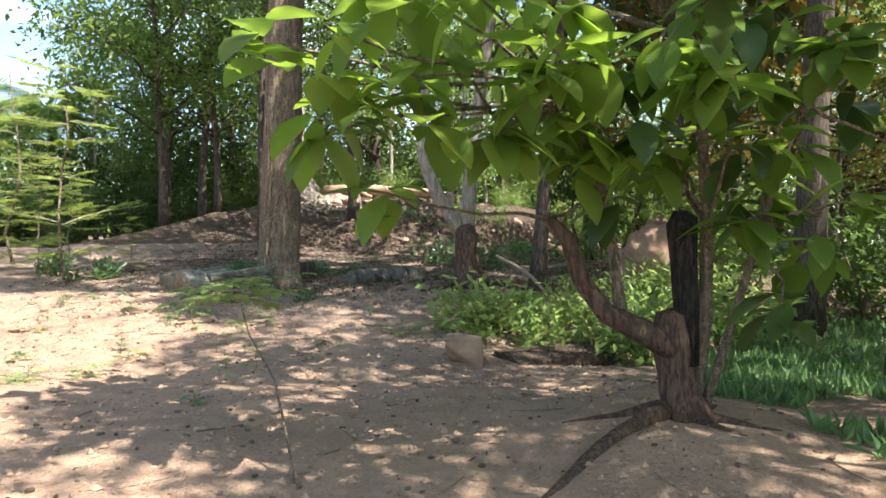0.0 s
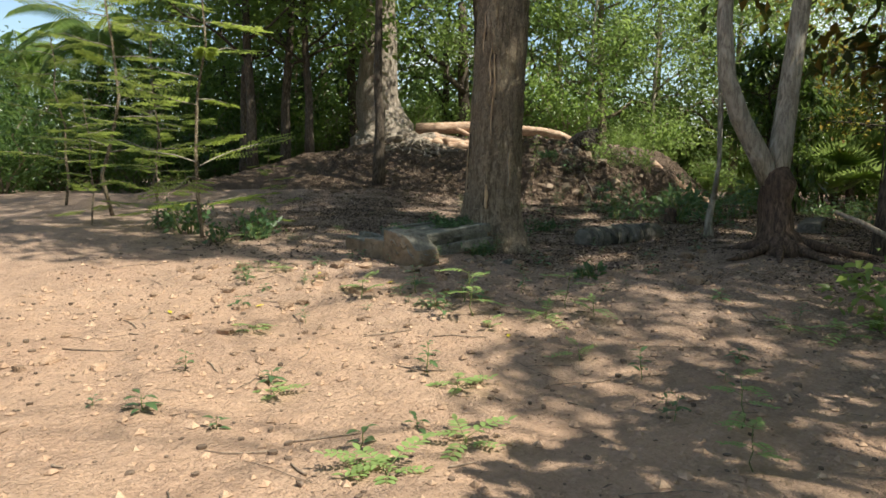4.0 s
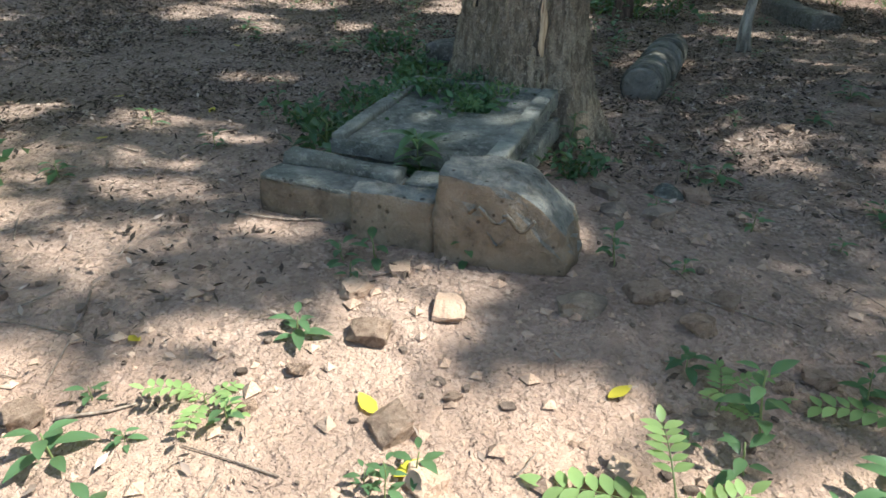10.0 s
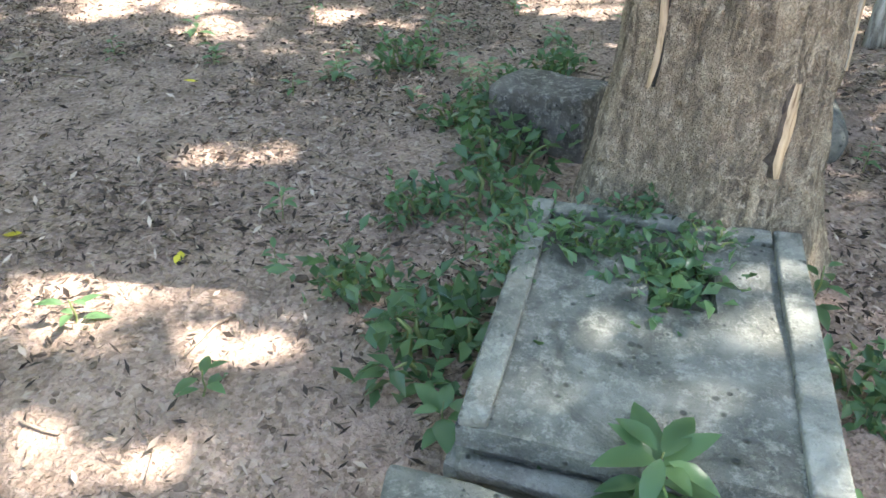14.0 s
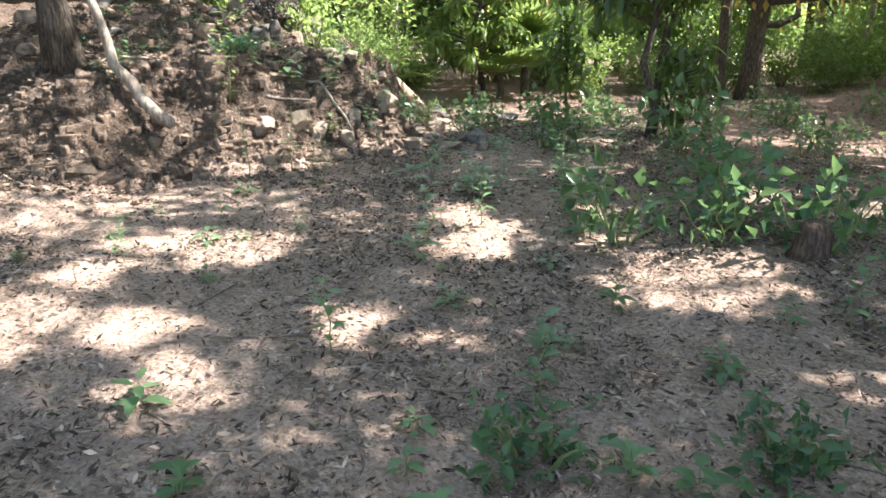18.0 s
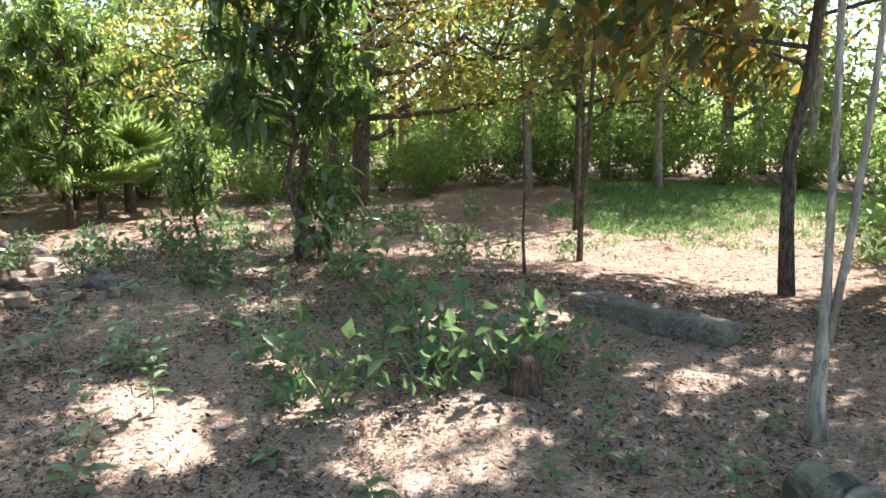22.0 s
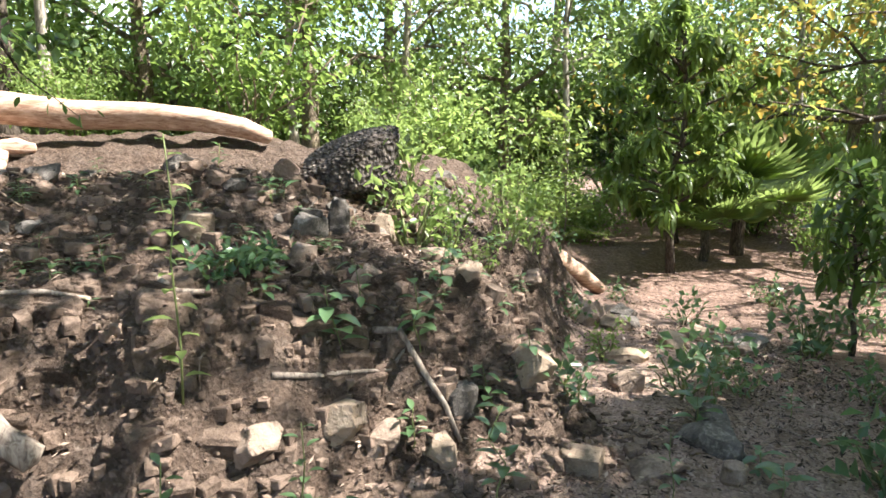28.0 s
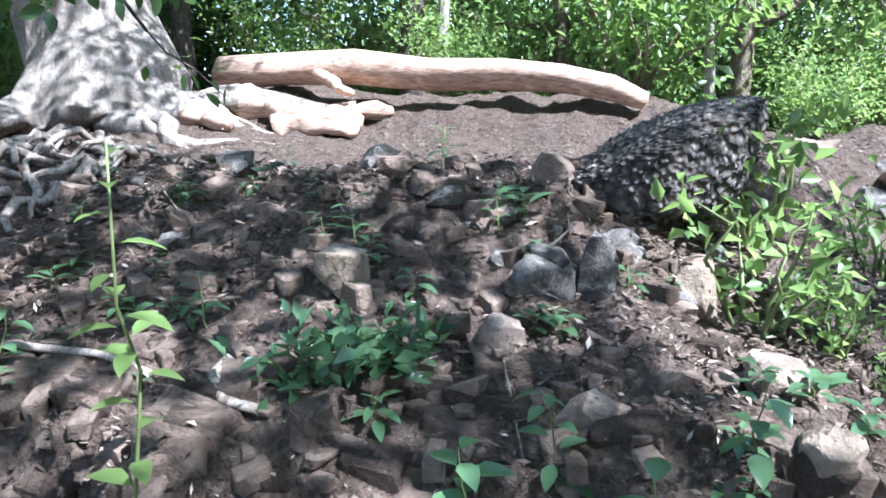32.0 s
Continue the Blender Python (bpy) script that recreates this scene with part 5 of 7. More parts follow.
# long rebated block
rebate = thing("rebated_block", pose(-4.28, 11.27, 0.12, 0, 3, -47), "long grey sandstone block with a raised back ledge", "carved stone")
part("body", worn_block("body", 0.6, 0.3, 0.24, 11, 0.022, 0.012), CARVED_STONE, rebate, "tan sandstone with a grey top")
o = part("ledge", worn_block("ledge", 0.58, 0.12, 0.07, 12, 0.02, 0.014), SANDSTONE, rebate)
o.location = (0.01, 0.09, 0.225)
o = part("cap", worn_block("cap", 0.56, 0.17, 0.02, 13, 0.008, 0.006), SANDSTONE, rebate, "grey weathered upper face")
o.location = (0, -0.06, 0.228)

# carved trough stone with a rounded head
carved = thing("carved_stone", pose(-3.95, 10.8, 0.1, 0, 0, -43), "weathered carved sandstone block with a rounded head", "carved stone")
o = part("low_wall", worn_block("low_wall", 0.36, 0.13, 0.3, 21, 0.018, 0.012), CARVED_STONE, carved)
o.location = (-0.2, -0.06, 0.0)
bm = bmesh.new()
bmesh.ops.create_cube(bm, size=1.0)
bmesh.ops.subdivide_edges(bm, edges=bm.edges[:], cuts=9, use_grid_fill=True)
for v in bm.verts:
    c = v.co * 2
    s = c.normalized() * 1.22
    c = s.lerp(c, 0.78 if c.x < 0 else 0.6)
    drop = 0.15 * max(0.0, c.x) ** 2 + 0.03 * (c.x + 1)
    v.co = Vector((c.x * 0.27, c.y * 0.17, (c.z + 1) * 0.215 - drop * (c.z + 1) * 0.5)) + noise.noise_vector(c * 2.2) * 0.022 + noise.noise_vector(c * 6) * 0.007
for f in bm.faces:
    f.smooth = True
o = part("head", bm, CARVED_STONE, carved, "rounded head with eroded relief")
o.location = (0.25, -0.0, 0.0)
for i, (x, z, ln) in enumerate(((0.2, 0.29, 0.14), (0.32, 0.27, 0.12), (0.25, 0.2, 0.1))):
    q = np.array([(x + ln * (s - 0.5), -0.185 + 0.02 * abs(s - 0.5), z + 0.03 * math.sin(s * 6 + i)) for s in np.linspace(0, 1, 8)])
    part("relief", mesh_of("relief", *tube(q, np.full(8, 0.008), 6, 0.1, i)), CARVED_STONE, carved, "eroded curling relief line")
dark = thing("small_block", pose(-3.86, 10.98, 0.13, 0, 0, -43), "small dark sandstone block wedged behind the carved stone", "carved stone")
part("body", worn_block("body", 0.34, 0.15, 0.24, 31, 0.015, 0.008), SANDSTONE, dark)
rear = thing("half_buried_block", pose(-2.58, 13.11, 0.17, 0, -3, -67), "dark half-buried sandstone block overgrown with seedlings", "carved stone")
part("body", worn_block("body", 0.5, 0.32, 0.34, 32, 0.02, 0.012), DARK_STONE, rear)

# ringed colonette lying on the ground
colonette = thing("fallen_colonette", pose(-1.63, 12.28, gz(-1.63, 12.28) + 0.085, 0, 0, math.degrees(math.atan2(13.42 - 12.28, -0.22 + 1.63))), "fallen round stone colonette with ring mouldings", "column")
MOSSY = stone_material("mossy_stone", (0.125, 0.118, 0.1), (0.05, 0.05, 0.042), (0.22, 0.2, 0.17), 1.0, 0.8, None, 0.35)


def lathe(name, prof, sides=40):
    """A round shape about the x axis from (x, radius) pairs."""
    v = []
    for px_, r in prof:
        for j in range(sides):
            a = 2 * math.pi * j / sides
            k = 1 + 0.015 * math.sin(3 * a + px_ * 5) + 0.008 * math.sin(7 * a + px_ * 19)
            v.append((px_, math.cos(a) * r * k, math.sin(a) * r * k))
    f = [(i * sides + j, i * sides + (j + 1) % sides, (i + 1) * sides + (j + 1) % sides, (i + 1) * sides + j) for i in range(len(prof) - 1) for j in range(sides)]
    return mesh_of(name, v, f)


part("shaft", lathe("shaft", [(0.0, 0.0), (0.0, 0.125), (0.02, 0.138), (1.58, 0.142), (1.6, 0.125), (1.6, 0.0)]), MOSSY, colonette)
x = 0.03
for band, wdt in enumerate((0.07, 0.05, 0.1, 0.05, 0.06, 0.16, 0.05, 0.09, 0.05, 0.07, 0.15, 0.05, 0.1, 0.05, 0.12)):
    r = 0.153 + (0.007 if wdt > 0.08 else 0.0) + 0.004 * math.sin(band * 2.1)
    part("ring", lathe("ring", [(x, 0.13), (x + 0.004, r - 0.006), (x + 0.014, r), (x + wdt - 0.014, r + 0.002), (x + wdt - 0.004, r - 0.006), (x + wdt, 0.13)]), MOSSY, colonette)
    x += wdt + 0.013

beam_turn = math.degrees(math.atan2(14.75 - 13.45, 2.65 - 1.9))
beam = thing("stone_lintel", pose(2.28, 14.1, gz(2.28, 14.1) - 0.04, 0, 0, beam_turn), "long grey-green mossy stone lintel lying on the ground", "carved stone")
part("body", worn_block("body", 1.55, 0.3, 0.24, 41, 0.03, 0.016, 7), DARK_STONE, beam)

# stump in the shrubs
stump = thing("tree_stump", at_ground(0.28, 14.78, 0, 0.04), "short weathered stump among seedlings", "stump")
part("stem", mesh_of("stem", *tube(np.array([(0, 0, 0), (0, 0, 0.1), (0.01, 0, 0.2), (0.02, 0.01, 0.27)]), [0.12, 0.1, 0.1, 0.09], 16, 0.1, 2, (0.2, 5, 0.3))), RED_BARK, stump)

# clod of pale earth at the edge of the pit
clod = thing("earth_clod", at_ground(0.2, 7.0, 0, 0.06), "pale broken earth block at the edge of a pit", "earth block")
part("body", rock_mesh("body", (0.36, 0.3, 0.3), 8, 0.2, 9, True), LATERITE, clod)
clod2 = thing("earth_clod", at_ground(1.3, 7.6, 30, 0.06), "low crumbling earth edge of a pit", "earth block")
part("body", rock_mesh("body", (1.5, 0.5, 0.26), 9, 0.2, 9, True), BANK, clod2)

termite = thing("termite_mound", at_ground(3.3, 10.75, 0, 0.1), "tall rounded reddish earth termite mound", "termite mound")
bm = bmesh.new()
bmesh.ops.create_icosphere(bm, subdivisions=5, radius=1.0)
for v in bm.verts:
    c = v.co.copy()
    k = 1 + 0.18 * noise.noise(c * 1.6) + 0.1 * noise.noise(c * 4) + 0.04 * noise.noise(c * 11)
    v.co = Vector((c.x * 0.6 * k, c.y * 0.55 * k, max(-0.1, 0.45 + c.z * 0.8 * k)))
for f in bm.faces:
    f.smooth = True
part("body", bm, TERMITE, termite)

# crusted dark rock on the crest
dome = thing("crusted_rock", pose(0.03, 21.5, gz(0.03, 21.5) + 0.03, 0, 0, -8) @ Matrix.Scale(0.88, 4), "dark wedge-shaped rock with a coarse crusted surface", "rock")
bm = bmesh.new()
bmesh.ops.create_icosphere(bm, subdivisions=6, radius=1.0)
for v in bm.verts:
    c = v.co.copy()
    k = 1 + 0.14 * noise.noise(c * 1.5 + Vector((4, 0, 0)))
    rise = max(-1.0, c.x)
    top = 0.16 + 0.19 * rise + 0.15 * c.z * k
    low = 0.03 + 0.16 * max(0, rise - 0.3) + 0.25 * c.z
    z = top if c.z > 0 else top + (low - top) * min(1, -c.z * 2.2)
    p = Vector((c.x * 0.44 * k, c.y * 0.36 * k, max(z, -0.12)))
    cell = noise.voronoi(p * 30)[0]
    v.co = p + c * (0.035 * min(0.5, cell[1] - cell[0]) + 0.012 * noise.noise(p * 50))
part("body", bm, CRUST, dome)

# ---- rubble rocks that stand out on the mound ----
def rock(x, y, w, d, h, seed, mat, label, turn=0.0, tip=0.0, sink=0.3, k=0.85):
    w, d, h = w * k, d * k, h * k
    o = part("rock", rock_mesh("rock", (w, d, h), seed, 0.2, 10, True), mat)
    o.matrix_basis = pose(x, y, gz(x, y) - h * sink, tip, tip * 0.5, turn)
    return tagged(o, label, "rock", "rocks on the mound")


rock(-0.27, 20.84, 0.16, 0.13, 0.34, 61, DARK_STONE, "upright dark rock standing on the mound", 10, 8)
rock(-0.45, 20.8, 0.24, 0.16, 0.2, 62, DARK_STONE, "dark rough rock beside the upright one", 30)
rock(-1.15, 20.66, 0.24, 0.2, 0.2, 63, TAN_STONE, "pale square rock lying on the slope", 20, 6, 0.15)
rock(0.12, 20.95, 0.14, 0.14, 0.26, 64, TAN_STONE, "pale knobbly rock on the slope", 50, -6)
rock(0.3, 20.12, 0.17, 0.14, 0.14, 65, TAN_STONE, "pale smooth rock set in the bank", -20, 30, 0.3)
rock(0.5, 20.2, 0.16, 0.13, 0.14, 66, RUBBLE, "grey rock set in the bank", 30, 20)
rock(0.3, 20.5, 0.3, 0.22, 0.16, 67, RUBBLE, "flat dark rock with a mossy top", 15)
rock(-0.6, 20.55, 0.22, 0.2, 0.22, 68, RUBBLE, "wedge-shaped grey rock on the slope", 70, 10)
rock(-0.3, 20.25, 0.2, 0.16, 0.2, 69, RUBBLE, "dark jagged rock in the slope", 40, 12)
rock(0.85, 20.05, 0.15, 0.13, 0.15, 70, TAN_STONE, "pale squared block at the corner of the mound", 25, 5, 0.15)
rock(1.75, 19.55, 0.34, 0.22, 0.18, 71, DARK_STONE, "dark flat rock on the path", 60, 0, 0.3)
rock(1.55, 19.4, 0.14, 0.12, 0.12, 72, RUBBLE, "small grey rock beside the path", 10, 0, 0.3)
rock(1.0, 19.2, 0.4, 0.2, 0.12, 73, RUBBLE, "flat grey stone at the foot of the bank", -15, 0, 0.3)
rock(1.35, 19.0, 0.2, 0.16, 0.14, 74, RUBBLE, "grey stone at the foot of the bank", 40, 0, 0.3)
for i, (x, y, w, d, h_, m_, lab) in enumerate(((2.75, 22.1, 0.5, 0.34, 0.42, RUBBLE, "large squared block at the side of the mound"), (3.3, 22.2, 0.46, 0.3, 0.26, DARK_STONE, "low squared block at the side of the mound"), (1.7, 20.3, 0.3, 0.24, 0.26, RUBBLE, "grey angular block below the corner of the mound"),
                                                  (0.52, 19.72, 0.27, 0.2, 0.3, TAN_STONE, "pale angular rock set in the corner of the bank"), (-0.66, 19.68, 0.28, 0.2, 0.26, TAN_STONE, "pale squared rock set in the bank face"), (-0.42, 19.66, 0.2, 0.16, 0.2, RUBBLE, "rounded rock set in the bank face"),
                                                  (0.08, 19.76, 0.22, 0.18, 0.24, DARK_STONE, "dark rock set in the bank face"), (-1.05, 19.62, 0.26, 0.2, 0.2, RUBBLE, "broad rock low in the bank face"), (-0.12, 19.6, 0.24, 0.18, 0.2, TAN_STONE, "pale rock low in the bank face"), (1.5, 19.3, 0.5, 0.24, 0.2, DARK_STONE, "long dark stone on the path beside the mound"), (0.6, 19.42, 0.34, 0.22, 0.16, TAN_STONE, "flat pale stone at the foot of the bank"))):
    rock(x, y, w, d, h_, 200 + i, m_, lab, i * 31, 4, 0.35)
rng = np.random.default_rng(9)
for i in range(60):
    x, y = rng.uniform(-3.0, 0.3), 20.85 + (rng.uniform(0, 0.6) if i < 34 else rng.uniform(0.5, 2.6))
    s = rng.uniform(0.08, 0.22)
    rock(x, y, s, s * rng.uniform(0.6, 1), s * rng.uniform(0.5, 1.0), 100 + i, (DARK_STONE, BANK_STONE, DARK_STONE, BANK_STONE)[i % 4], "broken rubble stone on the mound crest", rng.uniform(0, 360), rng.uniform(-20, 20))
for i in range(16):
    x, y = rng.uniform(1.2, 3.6), rng.uniform(20.3, 24.5)
    s = rng.uniform(0.2, 0.45)
    rock(x, y, s, s * 0.7, s * 0.45, 140 + i, (DARK_STONE, RUBBLE, TAN_STONE)[i % 3], "fallen block on the side of the mound", rng.uniform(0, 360), rng.uniform(-10, 10))
for i, (x, y, s, m_) in enumerate(((-4.72, 15.6, 0.16, TAN_STONE), (-3.12, 10.75, 0.17, RUBBLE), (-3.02, 10.95, 0.17, RUBBLE), (-2.7, 10.84, 0.17, SANDSTONE), (-2.95, 10.65, 0.16, RUBBLE), (-4.2, 10.3, 0.16, LATERITE), (-4.6, 9.7, 0.14, LATERITE), (-3.75, 10.15, 0.2, TAN_STONE),
                                   (-4.45, 10.55, 0.14, LATERITE), (-4.25, 10.62, 0.12, LATERITE), (-5.4, 9.2, 0.14, LATERITE), (-5.0, 8.2, 0.12, LATERITE), (-5.9, 8.6, 0.13, LATERITE), (-6.0, 7.6, 0.18, LATERITE), (-5.6, 7.5, 0.14, LATERITE), (-4.5, 7.3, 0.12, LATERITE), (-4.1, 9.5, 0.12, LATERITE))):
    o = rock(x, y, s, s * 0.8, s * 0.5, 170 + i, m_, "loose stone half sunk in the earth", i * 47, 0, 0.4)
    o["group"] = "loose stones on the ground"

clods = [rock_mesh("clod", (1.0, 0.8, 0.55), 400 + i, 0.2, 9, True) for i in range(5)]
for i in range(70):
    x, y = (rng.uniform(-6.2, -2.6), rng.uniform(7.4, 10.6)) if i < 46 else (rng.uniform(-2.6, 0.6), rng.uniform(9.5, 11.6))
    s = 0.05 + 0.11 * rng.random() ** 2
    o = part("clod", clods[i % 5], LATERITE if i < 5 else None)
    o.matrix_basis = pose(x, y, gz(x, y) - s * 0.16, rng.uniform(-10, 10), rng.uniform(-10, 10), rng.uniform(0, 360)) @ Matrix.Scale(s, 4)
    tagged(o, "loose clod of hard earth lying on the ground", "clod", "loose clods")

# exposed roots on the face of the bank
for i, (pts, r, lab) in enumerate((
        ([(-0.95, 19.75, 0.98), (-0.75, 19.78, 0.98), (-0.5, 19.82, 0.97), (-0.3, 19.86, 0.98), (-0.15, 19.9, 1.0)], 0.016, "thin pale root crossing the bank"),
        ([(-0.35, 19.98, 1.22), (-0.22, 19.92, 1.12), (-0.12, 19.8, 0.98), (-0.05, 19.7, 0.85), (0.0, 19.62, 0.7)], 0.022, "thick root bending down the bank"),
        ([(-3.0, 20.2, 1.12), (-2.6, 20.3, 1.12), (-2.2, 20.3, 1.18), (-1.9, 20.32, 1.24), (-1.6, 20.3, 1.28)], 0.018, "thin root running along the bank"),
        ([(-1.5, 19.7, 0.62), (-1.42, 19.75, 0.75), (-1.3, 19.8, 0.86), (-1.2, 19.85, 0.95)], 0.016, "bare dead twig on the bank"),
        ([(-1.4, 20.25, 1.45), (-1.38, 20.12, 1.3), (-1.32, 20.05, 1.2), (-1.2, 20.02, 1.22)], 0.025, "short broken root stub"))):
    q = np.array(pts, float)
    q[:, 2] = [gz(x, y) + r * 0.9 for x, y, z in pts] if i not in (3,) else q[:, 2]
    t = thing("exposed_root", Matrix.Identity(4), lab, "root", "roots in the bank")
    part("root", mesh_of("root", *tube(q, np.linspace(r, r * 0.6, len(q)), 8, 0.08, i)), ROOT_WOOD, t)
# plank on the side of the mound
plank = thing("fallen_log", Matrix.Identity(4), "pale weathered fallen trunk lying down the side of the mound", "log")
part("stem", mesh_of("stem", *tube(bent((2.25, 22.9, gz(2.25, 22.9) + 0.08), (4.55, 24.15, gz(4.55, 24.15) + 0.08), 12, 0.006, 0.05, 3), np.linspace(0.13, 0.1, 12), 16, 0.07, 3)), LOG_WOOD, plank)


# ---- low plants ----
def seedling(name, m, label, stem_h, leaf_len, pairs, seed, width=0.45, leaf=None, spread=0.3, group="seedlings", el=(0.1, 0.7), lean=0.15):
    """A small plant: a stem and single leaves in turn round it."""
    rng = np.random.default_rng(seed)
    t = thing(name, m, label, "plant", group)
    top = np.array([rng.uniform(-lean, lean) * stem_h, rng.uniform(-lean, lean) * stem_h, stem_h])
    line = bent((0, 0, -0.02), top, 5, 0.04, 0, seed)
    part("stem", mesh_of("stem", *tube(line, np.linspace(0.006, 0.003, 5) * (0.6 + 0.35 * stem_h), 5)), GREEN_STEM, t)
    for k in range(pairs):
        f = spread + (1 - spread) * (k + 0.5) / pairs
        p0 = np.array([np.interp(f, np.linspace(0, 1, 5), line[:, c]) for c in range(3)])
        az = k * GOLD + rng.uniform(-0.3, 0.3)
        e = rng.uniform(*el)
        w = np.array([math.cos(az) * math.cos(e), math.sin(az) * math.cos(e), math.sin(e)])
        L = leaf_len * rng.uniform(0.7, 1.2) * (1.1 - 0.35 * f)
        part("leaf", leaf_mesh("leaf", [p0 + w * 0.015], [w], [(-w[0] * 0.4, -w[1] * 0.4, 1.0)], [L], [L * width], True, 0.35, 0.3), leaf or LEAF_SEEDLING, t)
    return t


def clump_plant(m, label, radius, height, leaves, leaf_len, seed, width=0.5, leaf=None, group="seedling clumps"):
    return bush("plant_clump", m, label, height, radius, leaf or LEAF_SEEDLING, leaves, leaf_len, width, seed, 6, 0.05, "plant", group, GREEN_STEM)


protos = [
    seedling("seedling", at_ground(-3.39, 8.75), "leafy green seedling in bare earth", 0.22, 0.09, 9, 1),
    seedling("seedling", at_ground(-4.42, 10.66), "small green seedling in bare earth", 0.1, 0.075, 6, 2),
    seedling("seedling", at_ground(-2.21, 14.8), "upright leafy green weed plant", 0.42, 0.11, 14, 3, 0.5),
    seedling("seedling", at_ground(-1.5, 14.37), "low spreading green seedling plant", 0.1, 0.1, 9, 4, 0.45, None, 0.3, "seedlings", (-0.1, 0.5)),
    seedling("seedling", at_ground(-2.4, 14.2), "broad-leaved green seedling on litter", 0.16, 0.13, 7, 5, 0.55),
    seedling("seedling", at_ground(-1.0, 18.8), "tall thin seedling with narrow leaves", 0.55, 0.09, 11, 6, 0.45),
]
clumps = [
    clump_plant(at_ground(-5.85, 12.3), "bright green leafy clump on bare earth", 0.26, 0.4, 110, 0.12, 1, 0.5, LEAF_SEEDLING),
    clump_plant(at_ground(-3.9, 12.1), "low green ground plant beside the slab", 0.22, 0.18, 120, 0.075, 2),
    clump_plant(at_ground(0.6, 15.5), "knee-high clump of broad green seedlings", 0.42, 0.55, 60, 0.14, 3, 0.6),
    clump_plant(at_ground(1.2, 8.0), "spreading light green bush at the edge of a pit", 0.7, 0.4, 520, 0.135, 4, 0.4, LEAF_LIGHT),
]
SPOTS = [
    (0, [(-3.64, 9.45), (-3.21, 9.4), (-3.45, 10.35), (-4.05, 13.05), (-2.8, 11.5), (-0.74, 14.4)]),
    (1, [(-5.0, 10.1), (-3.9, 10.75), (-3.8, 9.38), (-3.7, 9.16), (-4.3, 10.75), (-4.85, 12.7), (-4.6, 12.2), (-3.5, 12.9), (-3.1, 11.15), (-2.4, 11.0), (-2.9, 10.7), (-2.6, 10.4), (-3.0, 14.7), (-4.2, 15.3), (-3.7, 15.0), (-4.16, 15.6), (-3.55, 10.9), (-3.97, 10.62), (-4.42, 10.8), (-3.2, 14.4), (-3.5, 14.2), (-2.9, 13.9)]),
    (2, [(-0.05, 17.2), (0.3, 15.3), (0.9, 15.6), (-0.28, 16.1), (-2.7, 15.7), (-0.91, 18.8), (1.05, 17.4), (0.9, 17.5), (1.6, 17.7), (2.2, 17.7)]),
    (3, [(-1.6, 14.15), (-2.8, 14.9), (-1.44, 14.4), (-1.85, 15.8), (-3.6, 15.7), (-2.3, 10.9), (-1.0, 11.3), (-0.42, 11.5), (-1.2, 13.25), (-0.7, 13.7), (-3.12, 14.45), (-2.4, 12.9), (-1.3, 10.2)]),
    (4, [(-2.34, 14.0), (-3.1, 14.4), (-0.2, 17.3), (-1.6, 16.5), (0.56, 15.5), (0.44, 14.4), (1.0, 14.3), (-1.2, 15.2), (-1.9, 15.1), (0.6, 15.1), (-3.68, 15.0)]),
    (5, [(-0.25, 17.3), (0.0, 16.4), (1.1, 17.4), (-0.95, 19.3), (-1.5, 19.1), (0.8, 18.9)]),
]
rng = np.random.default_rng(12)
for k, spots in SPOTS:
    for x, y in spots:
        copy_thing(protos[k], at_ground(x, y, rng.uniform(0, 360), 0.02, rng.uniform(0.75, 1.25)))
CLUMPS = [
    (0, [(-6.9, 12.6), (-7.4, 13.2)]),
    (1, [(-3.55, 12.75), (-3.3, 12.6), (-3.0, 12.95), (-2.75, 13.15), (-2.5, 13.2), (-4.0, 12.45), (-3.98, 11.95), (-3.82, 11.42), (-3.55, 11.15), (-3.0, 11.2), (-2.85, 13.5), (-2.3, 13.7), (-3.3, 11.75), (-2.6, 14.5), (-1.9, 13.9)]),
    (2, [(0.1, 15.3), (1.0, 14.8), (1.3, 15.9), (2.0, 16.5), (2.7, 17.2), (0.45, 14.75), (-0.3, 15.8)]),
    (3, [(1.9, 8.4), (2.6, 8.9), (0.7, 8.5), (1.5, 9.0), (3.2, 9.6), (2.2, 7.6), (3.3, 8.2), (0.4, 8.3), (2.7, 10.2)]),
]
for k, spots in CLUMPS:
    for x, y in spots:
        copy_thing(clumps[k], at_ground(x, y, rng.uniform(0, 360), 0.02, rng.uniform(0.7, 1.2)))
for i in range(70):
    x, y = rng.uniform(-4.6, 2.4), rng.uniform(12.6, 18.8)
    if (x + 4.1) ** 2 + (y - 14) ** 2 < 1.2 or (x + 3.2) ** 2 + (y - 16) ** 2 < 0.6:
        continue
    copy_thing(protos[(1, 3, 0, 4, 1, 3, 2)[i % 7]], at_ground(x, y, rng.uniform(0, 360), 0.02, rng.uniform(0.55, 1.15)))
for i in range(34):
    x, y = rng.uniform(-5.5, -0.8), rng.uniform(9.2, 12.8)
    if -5.3 < x < -2.4 and 10.4 < y < 12.4:
        continue
    copy_thing(protos[(1, 3, 1, 0)[i % 4]], at_ground(x, y, rng.uniform(0, 360), 0.02, rng.uniform(0.5, 1.0)))
for i in range(9):
    x, y = rng.uniform(-4.2, 0.5), rng.uniform(5.2, 9.6)
    copy_thing(protos[(1, 3, 0)[i % 3]], at_ground(x, y, rng.uniform(0, 360), 0.02, rng.uniform(0.6, 1.3)))
